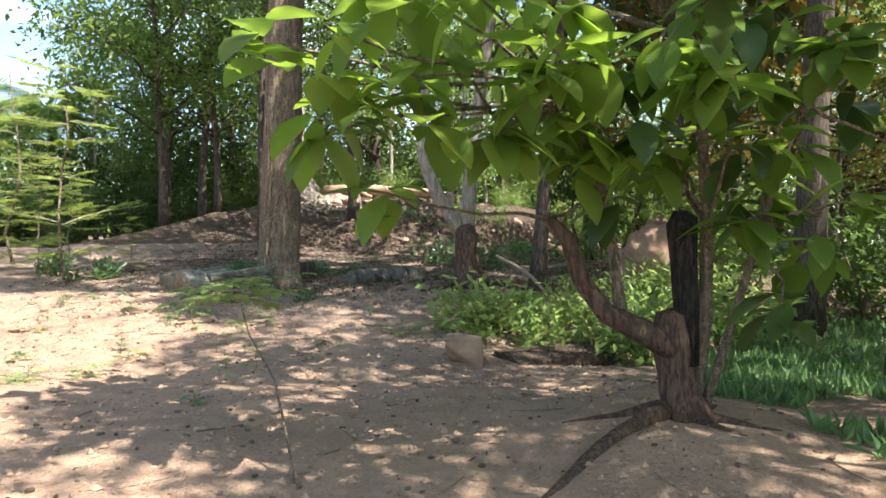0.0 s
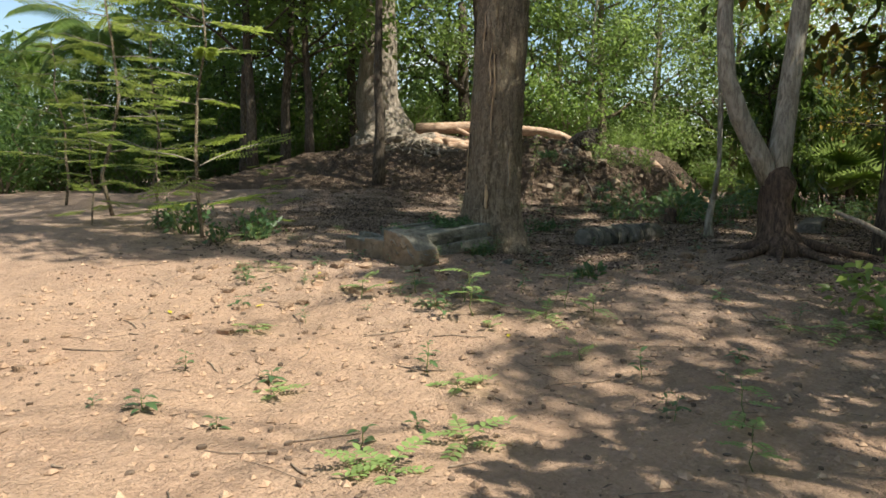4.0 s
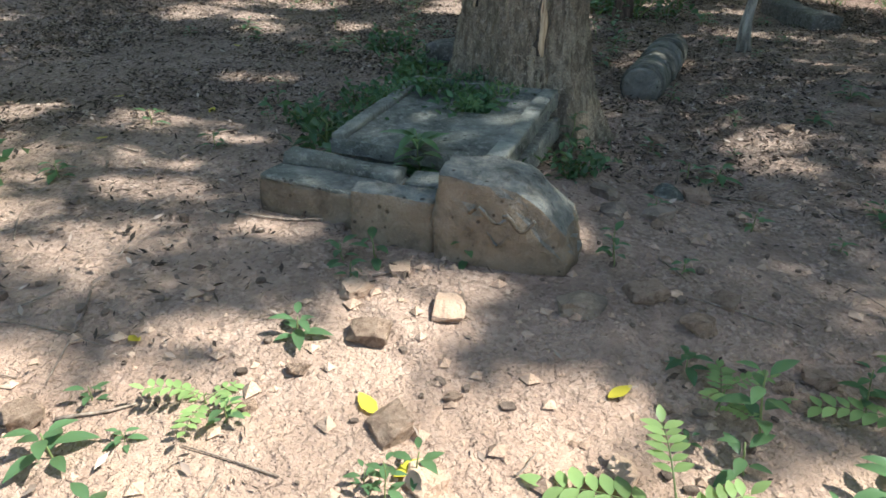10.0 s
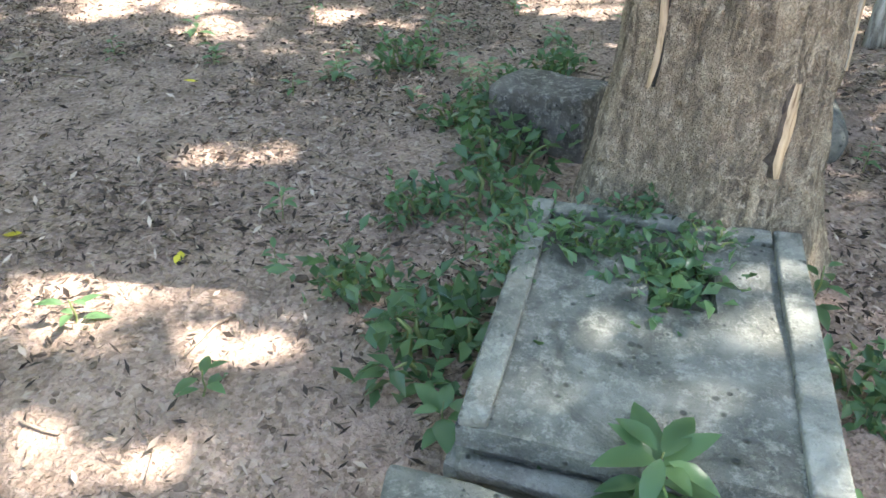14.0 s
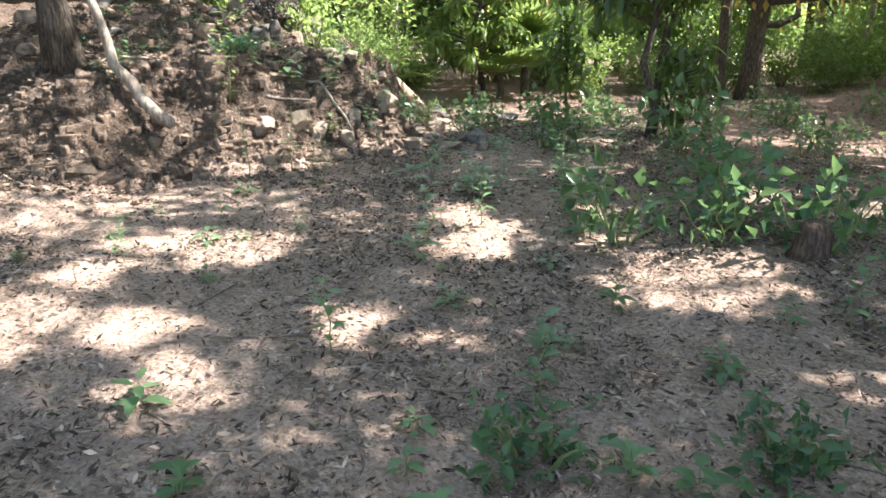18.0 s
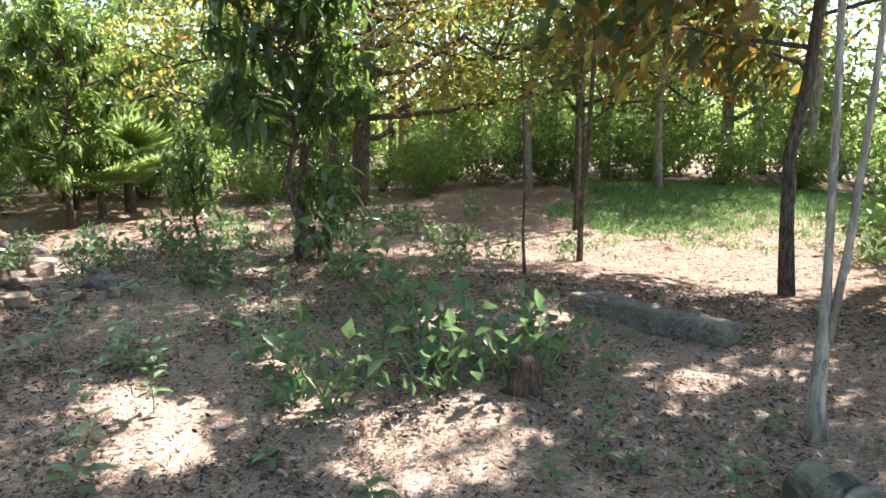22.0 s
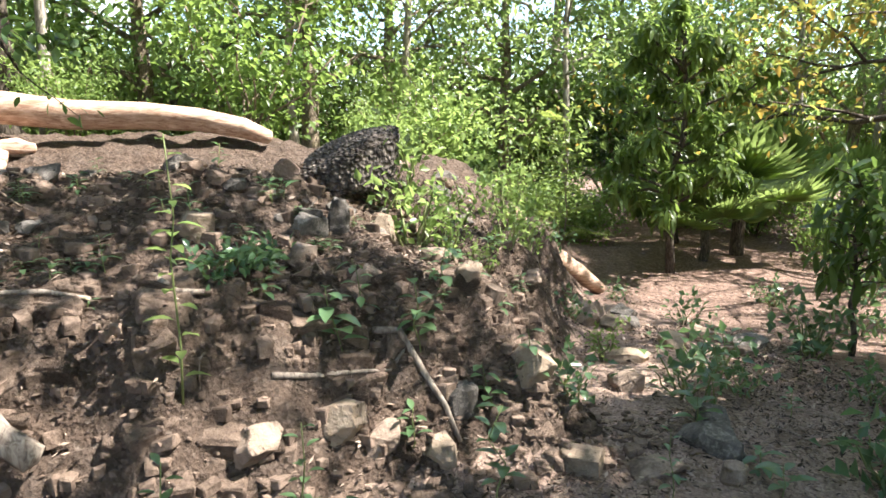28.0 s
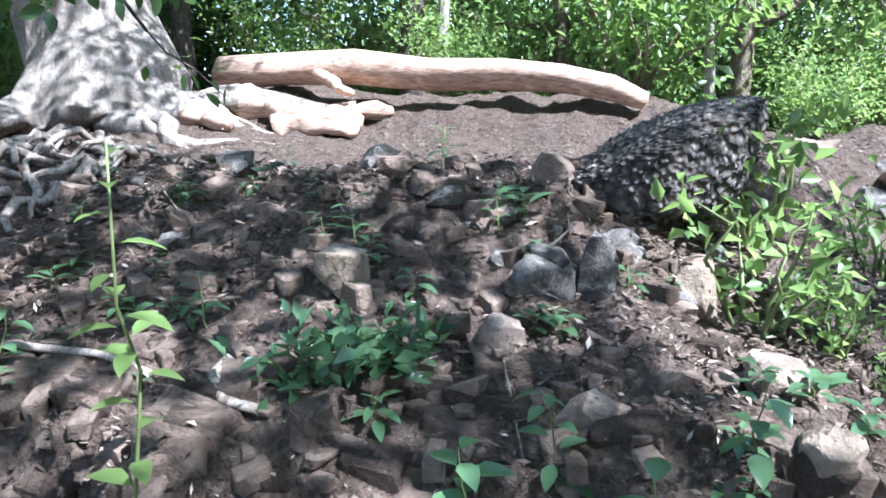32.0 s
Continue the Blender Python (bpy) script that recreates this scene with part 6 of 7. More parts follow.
for i in range(74):
    x, y = rng.uniform(-0.4, 6.2), rng.uniform(15.6, 20.2)
    copy_thing(protos[(2, 4, 0, 3, 2)[i % 5]], at_ground(x, y, rng.uniform(0, 360), 0.02, rng.uniform(0.8, 1.5)))
for i in range(26):
    x, y = rng.uniform(-5.5, -1.0), rng.uniform(6.6, 10.2)
    copy_thing(protos[(3, 1, 0)[i % 3]], at_ground(x, y, rng.uniform(0, 360), 0.02, rng.uniform(0.5, 1.1)))
for i in range(40):
    x, y = rng.uniform(1.8, 9.5), rng.uniform(15.0, 24.0)
    copy_thing(clumps[2], at_ground(x, y, rng.uniform(0, 360), 0.02, rng.uniform(0.35, 0.9)))


def pinnate_seedling(m, label, stem_h, fronds, reach, seed, pairs=6):
    """A young plant with a few long leaves, each of paired oblong leaflets."""
    rng = np.random.default_rng(seed)
    t = thing("pinnate_seedling", m, label, "plant", "pinnate seedlings")
    line = bent((0, 0, -0.02), (rng.uniform(-0.3, 0.3) * stem_h, rng.uniform(-0.3, 0.3) * stem_h, stem_h), 5, 0.03, 0, seed)
    part("stem", mesh_of("stem", *tube(line, np.linspace(0.006, 0.003, 5), 5)), GREEN_STEM, t)
    for k in range(fronds):
        f = 0.3 + 0.7 * (k + 0.7) / fronds
        p0 = np.array([np.interp(f, np.linspace(0, 1, 5), line[:, c]) for c in range(3)])
        az, el = k * GOLD + rng.uniform(-0.3, 0.3), rng.uniform(0.1, 0.75)
        ln = reach * rng.uniform(0.65, 1.1)
        out = np.array([math.cos(az) * math.cos(el), math.sin(az) * math.cos(el), math.sin(el)])
        side = np.array([-math.sin(az), math.cos(az), 0.0])
        axis = np.array([p0 + out * ln * q - np.array([0, 0, 0.35 * ln * q * q]) for q in np.linspace(0, 1, 6)])
        stalk = part("leaf_stalk", mesh_of("leaf_stalk", *tube(axis, np.linspace(0.0025, 0.0012, 6), 4)), GREEN_STEM, t)
        for j in range(pairs * 2 + 1):
            q = min(1.0, 0.25 + 0.75 * (j // 2) / pairs)
            c = np.array([np.interp(q, np.linspace(0, 1, 6), axis[:, n_]) for n_ in range(3)])
            w = side * (1 if j % 2 else -1) + out * 0.55 if j < pairs * 2 else out
            L = ln * rng.uniform(0.2, 0.27)
            part("leaflet", leaf_mesh("leaflet", [c], [w], [(0, 0, 1)], [L], [L * 0.5], True, 0.2, 0.15), LEAF_PINNATE, stalk)
    return t


pin = [
    pinnate_seedling(at_ground(-3.21, 9.23), "bright green seedling with feathered leaves on open earth", 0.16, 4, 0.3, 1),
    pinnate_seedling(at_ground(-3.13, 8.87), "upright bright green seedling with feathered leaves", 0.42, 5, 0.3, 2),
    pinnate_seedling(at_ground(-3.6, 6.03), "low spreading pale green seedling with feathered leaves", 0.08, 5, 0.26, 3, 5),
]
for i, (k, x, y, s) in enumerate(((0, -4.12, 9.26, 1.1), (1, -2.35, 9.07, 0.8), (0, -2.16, 8.83, 0.9), (2, -3.29, 7.34, 1.0), (2, -3.25, 6.42, 1.0), (0, -2.43, 7.87, 0.7), (2, -3.73, 6.1, 0.8), (1, -1.81, 6.7, 0.7), (2, -0.36, 8.32, 1.2), (2, -2.55, 8.81, 1.0),
                                  (2, -5.05, 10.2, 0.7), (2, -4.83, 8.28, 0.8), (0, -3.68, 9.58, 0.7), (1, -1.95, 6.18, 0.6), (2, -0.7, 8.52, 0.8), (2, -3.62, 5.2, 1.0), (2, -4.4, 7.2, 0.8), (0, -3.04, 8.5, 0.6), (0, -5.83, 11.9, 0.9))):
    copy_thing(pin[k], at_ground(x, y, i * 83, 0.02, s))
tuft = clump_plant(at_ground(-5.83, 12.0), "bright green leafy seedling tuft on the open earth", 0.22, 0.26, 40, 0.12, 21, 0.6, LEAF_SEEDLING)
for i, (x, y) in enumerate(((-6.3, 11.95), (-1.99, 10.0))):
    copy_thing(tuft, at_ground(x, y, i * 61, 0.02, 0.9 - 0.2 * i))
# plants on the mound
for i in range(66):
    x, y = rng.uniform(-2.6, 1.2), 20.0 + 1.4 * rng.random() ** 0.8
    copy_thing(protos[(1, 3, 4, 3, 0)[i % 5]], at_ground(x, y, rng.uniform(0, 360), 0.02, rng.uniform(0.6, 1.0)))
vine = clump_plant(at_ground(0.35, 21.0), "bright sunlit leafy shrub on the mound crest", 0.3, 0.62, 130, 0.09, 8, 0.56, LEAF_LIGHT)
copy_thing(vine, at_ground(0.62, 20.95, 80, 0.02, 0.6))
copy_thing(vine, at_ground(0.85, 20.85, 160, 0.02, 0.45))
copy_thing(vine, at_ground(0.45, 21.5, 220, 0.02, 1.1))
for i, (x, y, s) in enumerate(((1.3, 21.3, 0.7), (1.7, 21.6, 0.8), (1.9, 22.3, 1.0), (1.1, 21.8, 0.8), (2.1, 21.0, 0.6))):
    copy_thing(vine, at_ground(x, y, i * 47, 0.02, s))
copy_thing(clumps[1], at_ground(-0.95, 20.3, 20, 0.02, 1.1))
copy_thing(clumps[1], at_ground(-1.1, 20.2, 70, 0.02, 1.0))
copy_thing(clumps[2], at_ground(0.75, 19.75, 70, 0.02, 0.5))

# rising shoot in front of the bank
shoot = seedling("tall_shoot", pose(-1.36, 19.72, 0.85), "tall thin green shoot with paired leaves", 1.25, 0.115, 20, 33, 0.5, LEAF_LIGHT, 0.12, "tall shoots", (0.0, 0.5), 0.05)
seedling("tall_shoot", at_ground(-0.55, 19.85), "slender plant with broad blue-green leaves", 0.4, 0.15, 12, 34, 0.6, LEAF_SEEDLING, 0.3, "tall shoots", (-0.2, 0.5), 0.2)
seedling("tall_shoot", at_ground(-0.12, 19.85), "slender plant with broad blue-green leaves", 0.45, 0.15, 12, 35, 0.6, LEAF_SEEDLING, 0.3, "tall shoots", (-0.2, 0.5), 0.3)
for i, (x, y, h_) in enumerate(((-0.9, 20.3, 0.2), (0.25, 19.75, 0.3), (0.5, 19.7, 0.35), (0.75, 19.65, 0.3), (0.1, 20.1, 0.3), (-0.35, 20.05, 0.3), (-2.35, 19.95, 0.25), (-2.2, 20.2, 0.3))):
    seedling("bank_plant", at_ground(x, y, i * 70), "low plant with broad blue-green leaves on the bank", h_, 0.095, 10, 60 + i, 0.6, LEAF_SEEDLING, 0.25, "plants on the bank", (-0.3, 0.5), 0.3)
# big-leaved plant before the slab
seedling("leafy_plant", pose(-3.86, 11.22, 0.14), "bright broad-leaved plant growing before the slab", 0.38, 0.19, 34, 36, 0.4, LEAF_SEEDLING, 0.1, "leafy plants", (-0.1, 0.8))

# creeper growing out of the socket and along the back of the slab
for i, (x, y, z, s) in enumerate(((-3.36, 11.74, 0.36, 0.95), (-3.44, 11.66, 0.38, 0.7), (-3.28, 11.68, 0.4, 0.7), (-3.3, 11.85, 0.42, 0.6), (-3.42, 11.95, 0.45, 0.65), (-3.2, 12.0, 0.48, 0.55), (-3.55, 12.1, 0.42, 0.7), (-3.1, 11.75, 0.46, 0.5), (-3.66, 12.0, 0.4, 0.6))):
    copy_thing(clumps[1], pose(x, y, z, 0, 0, i * 70) @ Matrix.Scale(s, 4))
for i, (x, y) in enumerate(((-3.62, 11.0), (-3.5, 10.95), (-3.02, 11.35), (-2.95, 11.2), (-4.1, 11.75), (-4.05, 11.9), (-2.7, 13.05), (-2.9, 13.25), (-2.2, 13.15), (-2.6, 13.75), (-3.0, 13.1))):
    copy_thing(protos[(0, 4, 3)[i % 3]], at_ground(x, y, i * 50, 0.02, 0.9))

# feather-leaved saplings
def feather_tree(m, label, height, fronds, reach, seed, r0=0.035, low=0.25):
    rng = np.random.default_rng(seed)
    t = thing("feather_leaf_tree", m, label, "tree", "feather-leaved saplings")
    line = bent((0, 0, -0.05), (rng.uniform(-0.2, 0.2), rng.uniform(-0.2, 0.2), height), 7, 0.02, 0, seed)
    part("trunk", mesh_of("trunk", *tube(line, np.linspace(r0, r0 * 0.3, 7), 7, 0.03, seed)), BARK, t)
    h, C, Wy = Heap(), [], []
    for k in range(fronds):
        f = low + (1 - low) * (k + rng.random()) / fronds
        p0 = np.array([np.interp(f, np.linspace(0, 1, 7), line[:, c]) for c in range(3)])
        az = k * GOLD
        rr = reach * (1.1 - 0.5 * f) * rng.uniform(0.4, 1.15)
        end = p0 + np.array([math.cos(az) * rr, math.sin(az) * rr, rr * rng.uniform(-0.2, 0.35)])
        q = bent(p0, end, 5, 0.02, -0.03, k)
        h.add(*tube(q, np.linspace(0.01, 0.003, 5), 4))
        out = unit(end - p0)
        side = np.array([-out[1], out[0], 0.0])
        for s in np.linspace(0.2, 1, 9):
            c = p0 + (end - p0) * s
            for e in (-1, 1):
                ln = rr * (0.42 - 0.22 * abs(s - 0.45)) * rng.uniform(0.7, 1.1)
                way = unit(side * e + out * 0.75 + np.array([0, 0, rng.uniform(-0.2, 0.1)]))
                cross = unit(out - way * float(out @ way))
                for g in np.linspace(0.12, 1, 9):
                    for e2 in (-1, 1):
                        C.append(c + way * ln * g)
                        Wy.append(cross * e2 + way * 0.5 + np.array([0, 0, rng.uniform(-0.15, 0.15)]))
    n = len(C)
    tagged(part("branchwork", h.mesh("branchwork"), BARK_PALE, t), kind="stuff")
    L = rng.uniform(0.045, 0.075, n)
    part("foliage", leaf_mesh("foliage", np.array(C), np.array(Wy), np.tile([0, 0, 1.0], (n, 1)), L, L * 0.4), LEAF_FEATHER, t)
    return t


feather = feather_tree(at_ground(-8.75, 14.4), "young feather-leaved tree with flat tiers of leaflets", 3.9, 17, 1.5, 61)
feather2 = feather_tree(at_ground(-6.55, 12.2), "thin feather-leaved sapling with flat sprays", 3.8, 19, 1.1, 62, 0.028, 0.1)
spray = thing("thin_sapling", at_ground(-0.72, 3.4), "thin leaning sapling with a flat spray of leaves", "sapling")
stem = np.array([(0, 0, 0), (-0.07, 0.15, 0.2), (-0.2, 0.42, 0.45), (-0.4, 0.66, 0.66), (-0.47, 0.76, 0.8), (-0.5, 0.8, 0.95)])
part("stem", mesh_of("stem", *tube(stem, [0.008, 0.007, 0.006, 0.005, 0.004, 0.003], 7, 0.04, 1)), BARK, spray)
rng = np.random.default_rng(5)
for k in range(18):
    az = k * GOLD
    p0 = stem[-1] - np.array([0, 0, 0.03 * (k % 5)])
    out = np.array([math.cos(az), math.sin(az), rng.uniform(-0.15, 0.2)])
    ln = rng.uniform(0.24, 0.42)
    tw_ = part("spray", mesh_of("spray", *tube(bent(p0, p0 + out * ln, 4, 0.03, 0, k), np.linspace(0.004, 0.002, 4), 5)), GREEN_STEM, spray)
    side = np.array([-math.sin(az), math.cos(az), 0])
    for j in range(8):
        c = p0 + out * ln * (0.2 + 0.11 * j)
        w = side * (1 if j % 2 else -1) + out * 0.7
        L = rng.uniform(0.09, 0.14)
        part("leaf", leaf_mesh("leaf", [c], [w], [(0, 0, 1)], [L], [L * 0.44], True, 0.2, 0.2), LEAF_LIGHT, tw_)
for x, y, s, rz in ((-10.6, 16.4, 0.8, 100), (-9.6, 18.2, 0.6, 10)):
    copy_thing(feather, at_ground(x, y, rz, 0.03, s))
for x, y, s, rz in ((-7.5, 13.1, 0.55, 40), (-8.6, 13.4, 0.5, 90), (-6.0, 13.6, 0.35, 200)):
    copy_thing(feather2, at_ground(x, y, rz, 0.03, s))
copy_thing(feather2, at_ground(5.2, 25.9, 20, 0.03, 0.6))


# palms
def fan_palm(m, label, height, fans, reach, seed):
    rng = np.random.default_rng(seed)
    t = thing("fan_palm", m, label, "palm", "fan palms")
    part("trunk", mesh_of("trunk", *tube(bent((0, 0, -0.05), (0, 0, height), 5, 0.02, 0, seed), np.linspace(0.13, 0.1, 5), 10, 0.08, seed)), BARK_DARK, t)
    for k in range(fans):
        az = k * GOLD
        el = 0.15 + 1.1 * k / fans
        out = np.array([math.cos(az) * math.cos(el), math.sin(az) * math.cos(el), math.sin(el)])
        p0 = np.array([0, 0, height])
        hub = p0 + out * reach * 0.55
        C, Wy = [], []
        side = np.array([-math.sin(az), math.cos(az), 0.0])
        for a in np.linspace(-1.35, 1.35, 22):
            C.append(hub)
            Wy.append(out * math.cos(a) + side * math.sin(a) + np.array([0, 0, -0.15 * abs(a)]))
        n = len(C)
        L = np.full(n, reach * 0.55)
        nor = np.cross(side, out)
        fan = part("fan", leaf_mesh("fan", np.array(C), np.array(Wy), np.tile(nor, (n, 1)), L, L * 0.16, True, 0.25, 0.3), LEAF_LIGHT, t)
        part("stalk", mesh_of("stalk", *tube(np.array([p0, hub]), [0.014, 0.01], 5)), GREEN_STEM, fan)
    return t


fp = fan_palm(at_ground(10.9, 29.5), "pale green fan palm in the undergrowth", 0.9, 13, 1.7, 71)
copy_thing(fp, at_ground(8.4, 25.9, 60, 0.1, 0.75))
copy_thing(fp, at_ground(9.6, 26.2, 120, 0.1, 1.15))
copy_thing(fp, at_ground(13.0, 26.5, 200, 0.1, 0.9))


def feather_palm(m, label, height, fronds, reach, seed):
    rng = np.random.default_rng(seed)
    t = thing("feather_palm", m, label, "palm", "feather palms")
    part("trunk", mesh_of("trunk", *tube(bent((0, 0, -0.1), (0.3, 0.1, height), 6, 0.01, 0, seed), np.linspace(0.18, 0.13, 6), 10, 0.05, seed)), BARK, t)
    for k in range(fronds):
        az = k * GOLD
        el = -0.3 + 1.4 * k / fronds
        p0 = np.array([0.3, 0.1, height])
        pts = []
        p, e = p0.copy(), el
        for s in range(9):
            pts.append(p.copy())
            p = p + np.array([math.cos(az) * math.cos(e), math.sin(az) * math.cos(e), math.sin(e)]) * reach / 8
            e -= 0.2
        pts = np.array(pts)
        side = np.array([-math.sin(az), math.cos(az), 0.0])
        C, Wy = [], []
        for s in np.linspace(0.12, 1, 34):
            c = np.array([np.interp(s, np.linspace(0, 1, 9), pts[:, q]) for q in range(3)])
            for sg in (-1, 1):
                C.append(c)
                Wy.append(side * sg + np.array([math.cos(az) * 0.5, math.sin(az) * 0.5, -0.45]))
        n = len(C)
        L = np.full(n, reach * 0.24)
        fr_ = part("frond", leaf_mesh("frond", np.array(C), np.array(Wy), np.tile([0, 0, 1.0], (n, 1)), L, L * 0.1), LEAF, t)
        part("rib", mesh_of("rib", *tube(pts, np.linspace(0.03, 0.008, 9), 5)), GREEN_STEM, fr_)
    return t


pa = feather_palm(at_ground(-16.0, 28.5), "tall feather palm against the sky", 5.2, 22, 3.0, 72)
copy_thing(pa, at_ground(-21.5, 33.0, 70, 0.1, 1.0))

# ---- forest around ----
forest = [
    broad_tree("forest_tree", at_ground(-8.2, 24.0, 0, 0.1), "slender forest tree with dense green crown", 10.5, 0.15, BARK_DARK, LEAF, 0.3, 2.8, 15, 4800, 0.24, 81, (0.4, 0.3), clump=0.45, group="forest trees"),
    broad_tree("forest_tree", at_ground(2.6, 31.5, 0, 0.1), "broad forest tree with light green leaves", 9.5, 0.2, BARK, LEAF_LIGHT, 0.18, 3.4, 15, 6000, 0.22, 82, (-0.4, 0.3), clump=0.5, group="forest trees"),
    broad_tree("forest_tree", at_ground(-3.5, 33.5, 0, 0.1), "dark dense forest tree at the clearing edge", 11.5, 0.18, BARK_DARK, LEAF, 0.22, 3.2, 17, 4600, 0.26, 83, (0.3, 0.5), clump=0.5, group="forest trees"),
    broad_tree("forest_tree", at_ground(16.5, 24.5, 0, 0.1), "sparse slender tree with yellow-green leaves", 9.5, 0.11, BARK_PALE, LEAF_LIGHT, 0.3, 2.2, 13, 3800, 0.18, 84, (0.5, 0.0), clump=0.5, group="forest trees"),
]
# added only for the shade that its unseen crown throws near the stones
broad_tree("forest_tree", at_ground(4.1, 6.2, 0, 0.1), "very tall slender tree added to shade the ground, crown above view", 16.5, 0.17, BARK_DARK, LEAF, 0.74, 2.0, 14, 4200, 0.2, 85, (0.3, 0.3), clump=0.38, group="forest trees")
# invented trees east of the walk; crowns above view block sun from the ground
for x, y, h_, r_, n_, k in ((4.3, 8.4, 14.5, 4.6, 8500, 86), (6.9, 5.4, 14.0, 4.6, 8000, 87), (7.2, 10.2, 13.5, 4.4, 7000, 88), (4.9, 2.4, 13.0, 4.2, 7500, 89)):
    broad_tree("canopy_tree", at_ground(x, y, k * 40, 0.1), "very tall dark-stemmed tree added for shade, its spreading crown above view", h_, 0.19, BARK_DARK, LEAF, 0.56, r_, 15, n_, 0.21, k, (0.2, 0.2), clump=0.44, group="canopy trees")
PLACES = [
    (0, -9.6, 24.6, 1.0), (0, -7.2, 22.7, 0.8), (2, -8.6, 28.5, 1.0), (0, -22.5, 25.5, 0.7), (0, -8.4, 21.3, 0.9), (3, -13.5, 27.5, 0.8), (0, -11.8, 31.0, 0.9),
    (2, -7.0, 30.5, 1.1), (1, -5.8, 34.5, 1.1), (3, -2.2, 29.2, 0.9), (1, -0.4, 33.8, 1.1), (1, 1.6, 37.0, 1.2), (3, 1.8, 29.6, 0.8), (1, 5.6, 34.2, 1.0), (3, 4.2, 29.8, 0.9),
    (1, 8.6, 33.4, 1.0), (3, 9.2, 31.4, 1.0), (1, 12.5, 36.5, 1.2), (3, 13.2, 31.6, 1.0), (3, 15.4, 29.6, 1.1), (1, 18.2, 29.8, 1.0), (2, 20.5, 33.5, 1.2), (3, 17.8, 21.2, 1.0), (1, 20.6, 23.6, 1.0), (2, 23.8, 25.4, 1.1),
    (1, 22.2, 18.4, 0.9), (3, 20.2, 16.2, 1.0), (2, 25.6, 16.8, 1.1), (1, 24.6, 11.2, 1.4), (3, 19.4, 10.4, 1.5), (3, 14.7, 14.4, 0.9), (1, 21.2, 7.2, 1.2), (1, 20.8, 12.6, 1.1), (2, 27.0, 6.0, 1.1), (1, 22.6, 3.4, 1.0), (3, 18.8, 2.2, 0.9), (2, 24.0, -2.0, 1.1), (0, 15.6, -3.0, 1.0),
    # the one at (2.2, -0.8) is added out of view to shade the foreground
    (0, 2.2, -0.8, 0.6), (1, 12.4, 5.6, 0.9), (2, 6.2, 1.6, 0.8), (0, 3.6, -4.6, 0.9), (1, 11.6, 1.4, 1.0),
    (3, 15.2, 17.8, 0.9), (2, -24.0, 17.0, 1.0), (0, -22.0, 12.0, 0.9), (2, -19.0, 6.0, 1.0), (0, -18.0, -3.0, 1.0), (2, -9.0, -9.0, 1.0), (0, 0.0, -10.0, 1.0),
    (3, 14.6, 26.8, 0.9),
]
rng = np.random.default_rng(21)
for k, x, y, s in PLACES:
    copy_thing(forest[k], at_ground(x, y, rng.uniform(0, 360), 0.1, s))
leaner = thing("leaning_dead_tree", at_ground(-2.7, 30.2, 0, 0.2), "dark bare leaning trunk with a forked limb beyond the log", "tree")
part("trunk", mesh_of("trunk", *tube(bent((0, 0, 0), (-0.25, 0, 5.6), 8, 0.015, 0, 2), np.linspace(0.26, 0.14, 8), 12, 0.05, 2)), BARK_DARK, leaner)
part("limb", mesh_of("limb", *tube(bent((-0.1, -0.1, 2.3), (-2.2, 0.0, 4.4), 8, 0.025, -0.15, 3), np.linspace(0.13, 0.06, 8), 9, 0.06, 3)), BARK_DARK, leaner)
hedges = [
    bush("undergrowth", at_ground(0.5, 27.5), "dense green undergrowth bush", 2.4, 1.5, LEAF, 2000, 0.16, 0.5, 91, 9, 0.25, "bush", "undergrowth"),
    bush("undergrowth", at_ground(4.0, 28.6), "light green undergrowth bush", 2.0, 1.4, LEAF_LIGHT, 2000, 0.16, 0.5, 92, 9, 0.2, "bush", "undergrowth"),
    bush("undergrowth", at_ground(-9.5, 26.2), "dark leafy undergrowth bush", 2.2, 1.5, LEAF_DARK, 2000, 0.16, 0.5, 93, 9, 0.25, "bush", "undergrowth"),
]
thicket = [
    bush("thicket", at_ground(-15.5, 33.5), "tall dense thicket of dark green leaves", 5.6, 2.4, LEAF_DARK, 5200, 0.23, 0.5, 94, 16, 0.25, "thicket", "thickets"),
    bush("thicket", at_ground(-2.0, 36.5), "tall dense thicket of mid-green leaves", 5.2, 2.3, LEAF, 4800, 0.22, 0.5, 95, 16, 0.25, "thicket", "thickets"),
]
for i, (x, y, s) in enumerate(((-27, 31, 1.0), (-24, 34, 1.1), (-21, 29.5, 0.9), (-18.5, 32, 1.0), (-12.6, 32.4, 1.05), (-10.2, 34.2, 1.1), (-8.0, 32.8, 1.0), (-5.6, 36.0, 1.1), (-14.5, 27.6, 0.75), (-11.4, 27.8, 0.8), (-9.0, 27.4, 0.7), (-19.5, 25.5, 0.85), (-17.0, 22.5, 0.75),
                               (-23.5, 22.0, 0.95), (1.2, 38.0, 1.1), (4.4, 37.6, 1.0), (7.6, 36.8, 1.1), (10.6, 35.0, 1.0), (14.0, 35.4, 1.1), (17.4, 33.2, 1.0), (20.0, 29.8, 1.0), (22.2, 27.0, 0.95), (23.6, 22.6, 1.0), (25.4, 19.6, 0.9), (24.8, 14.6, 0.9), (26.2, 9.6, 1.0), (25.0, 5.0, 1.0),
                               (10.2, 8.2, 0.6), (8.6, 6.6, 0.7), (7.6, 2.6, 0.7))):
    copy_thing(thicket[(0 if x < -6 or y < 9 else 1) if i % 3 else i % 2], at_ground(x, y, i * 77, 0.05, s))
HEDGE = []
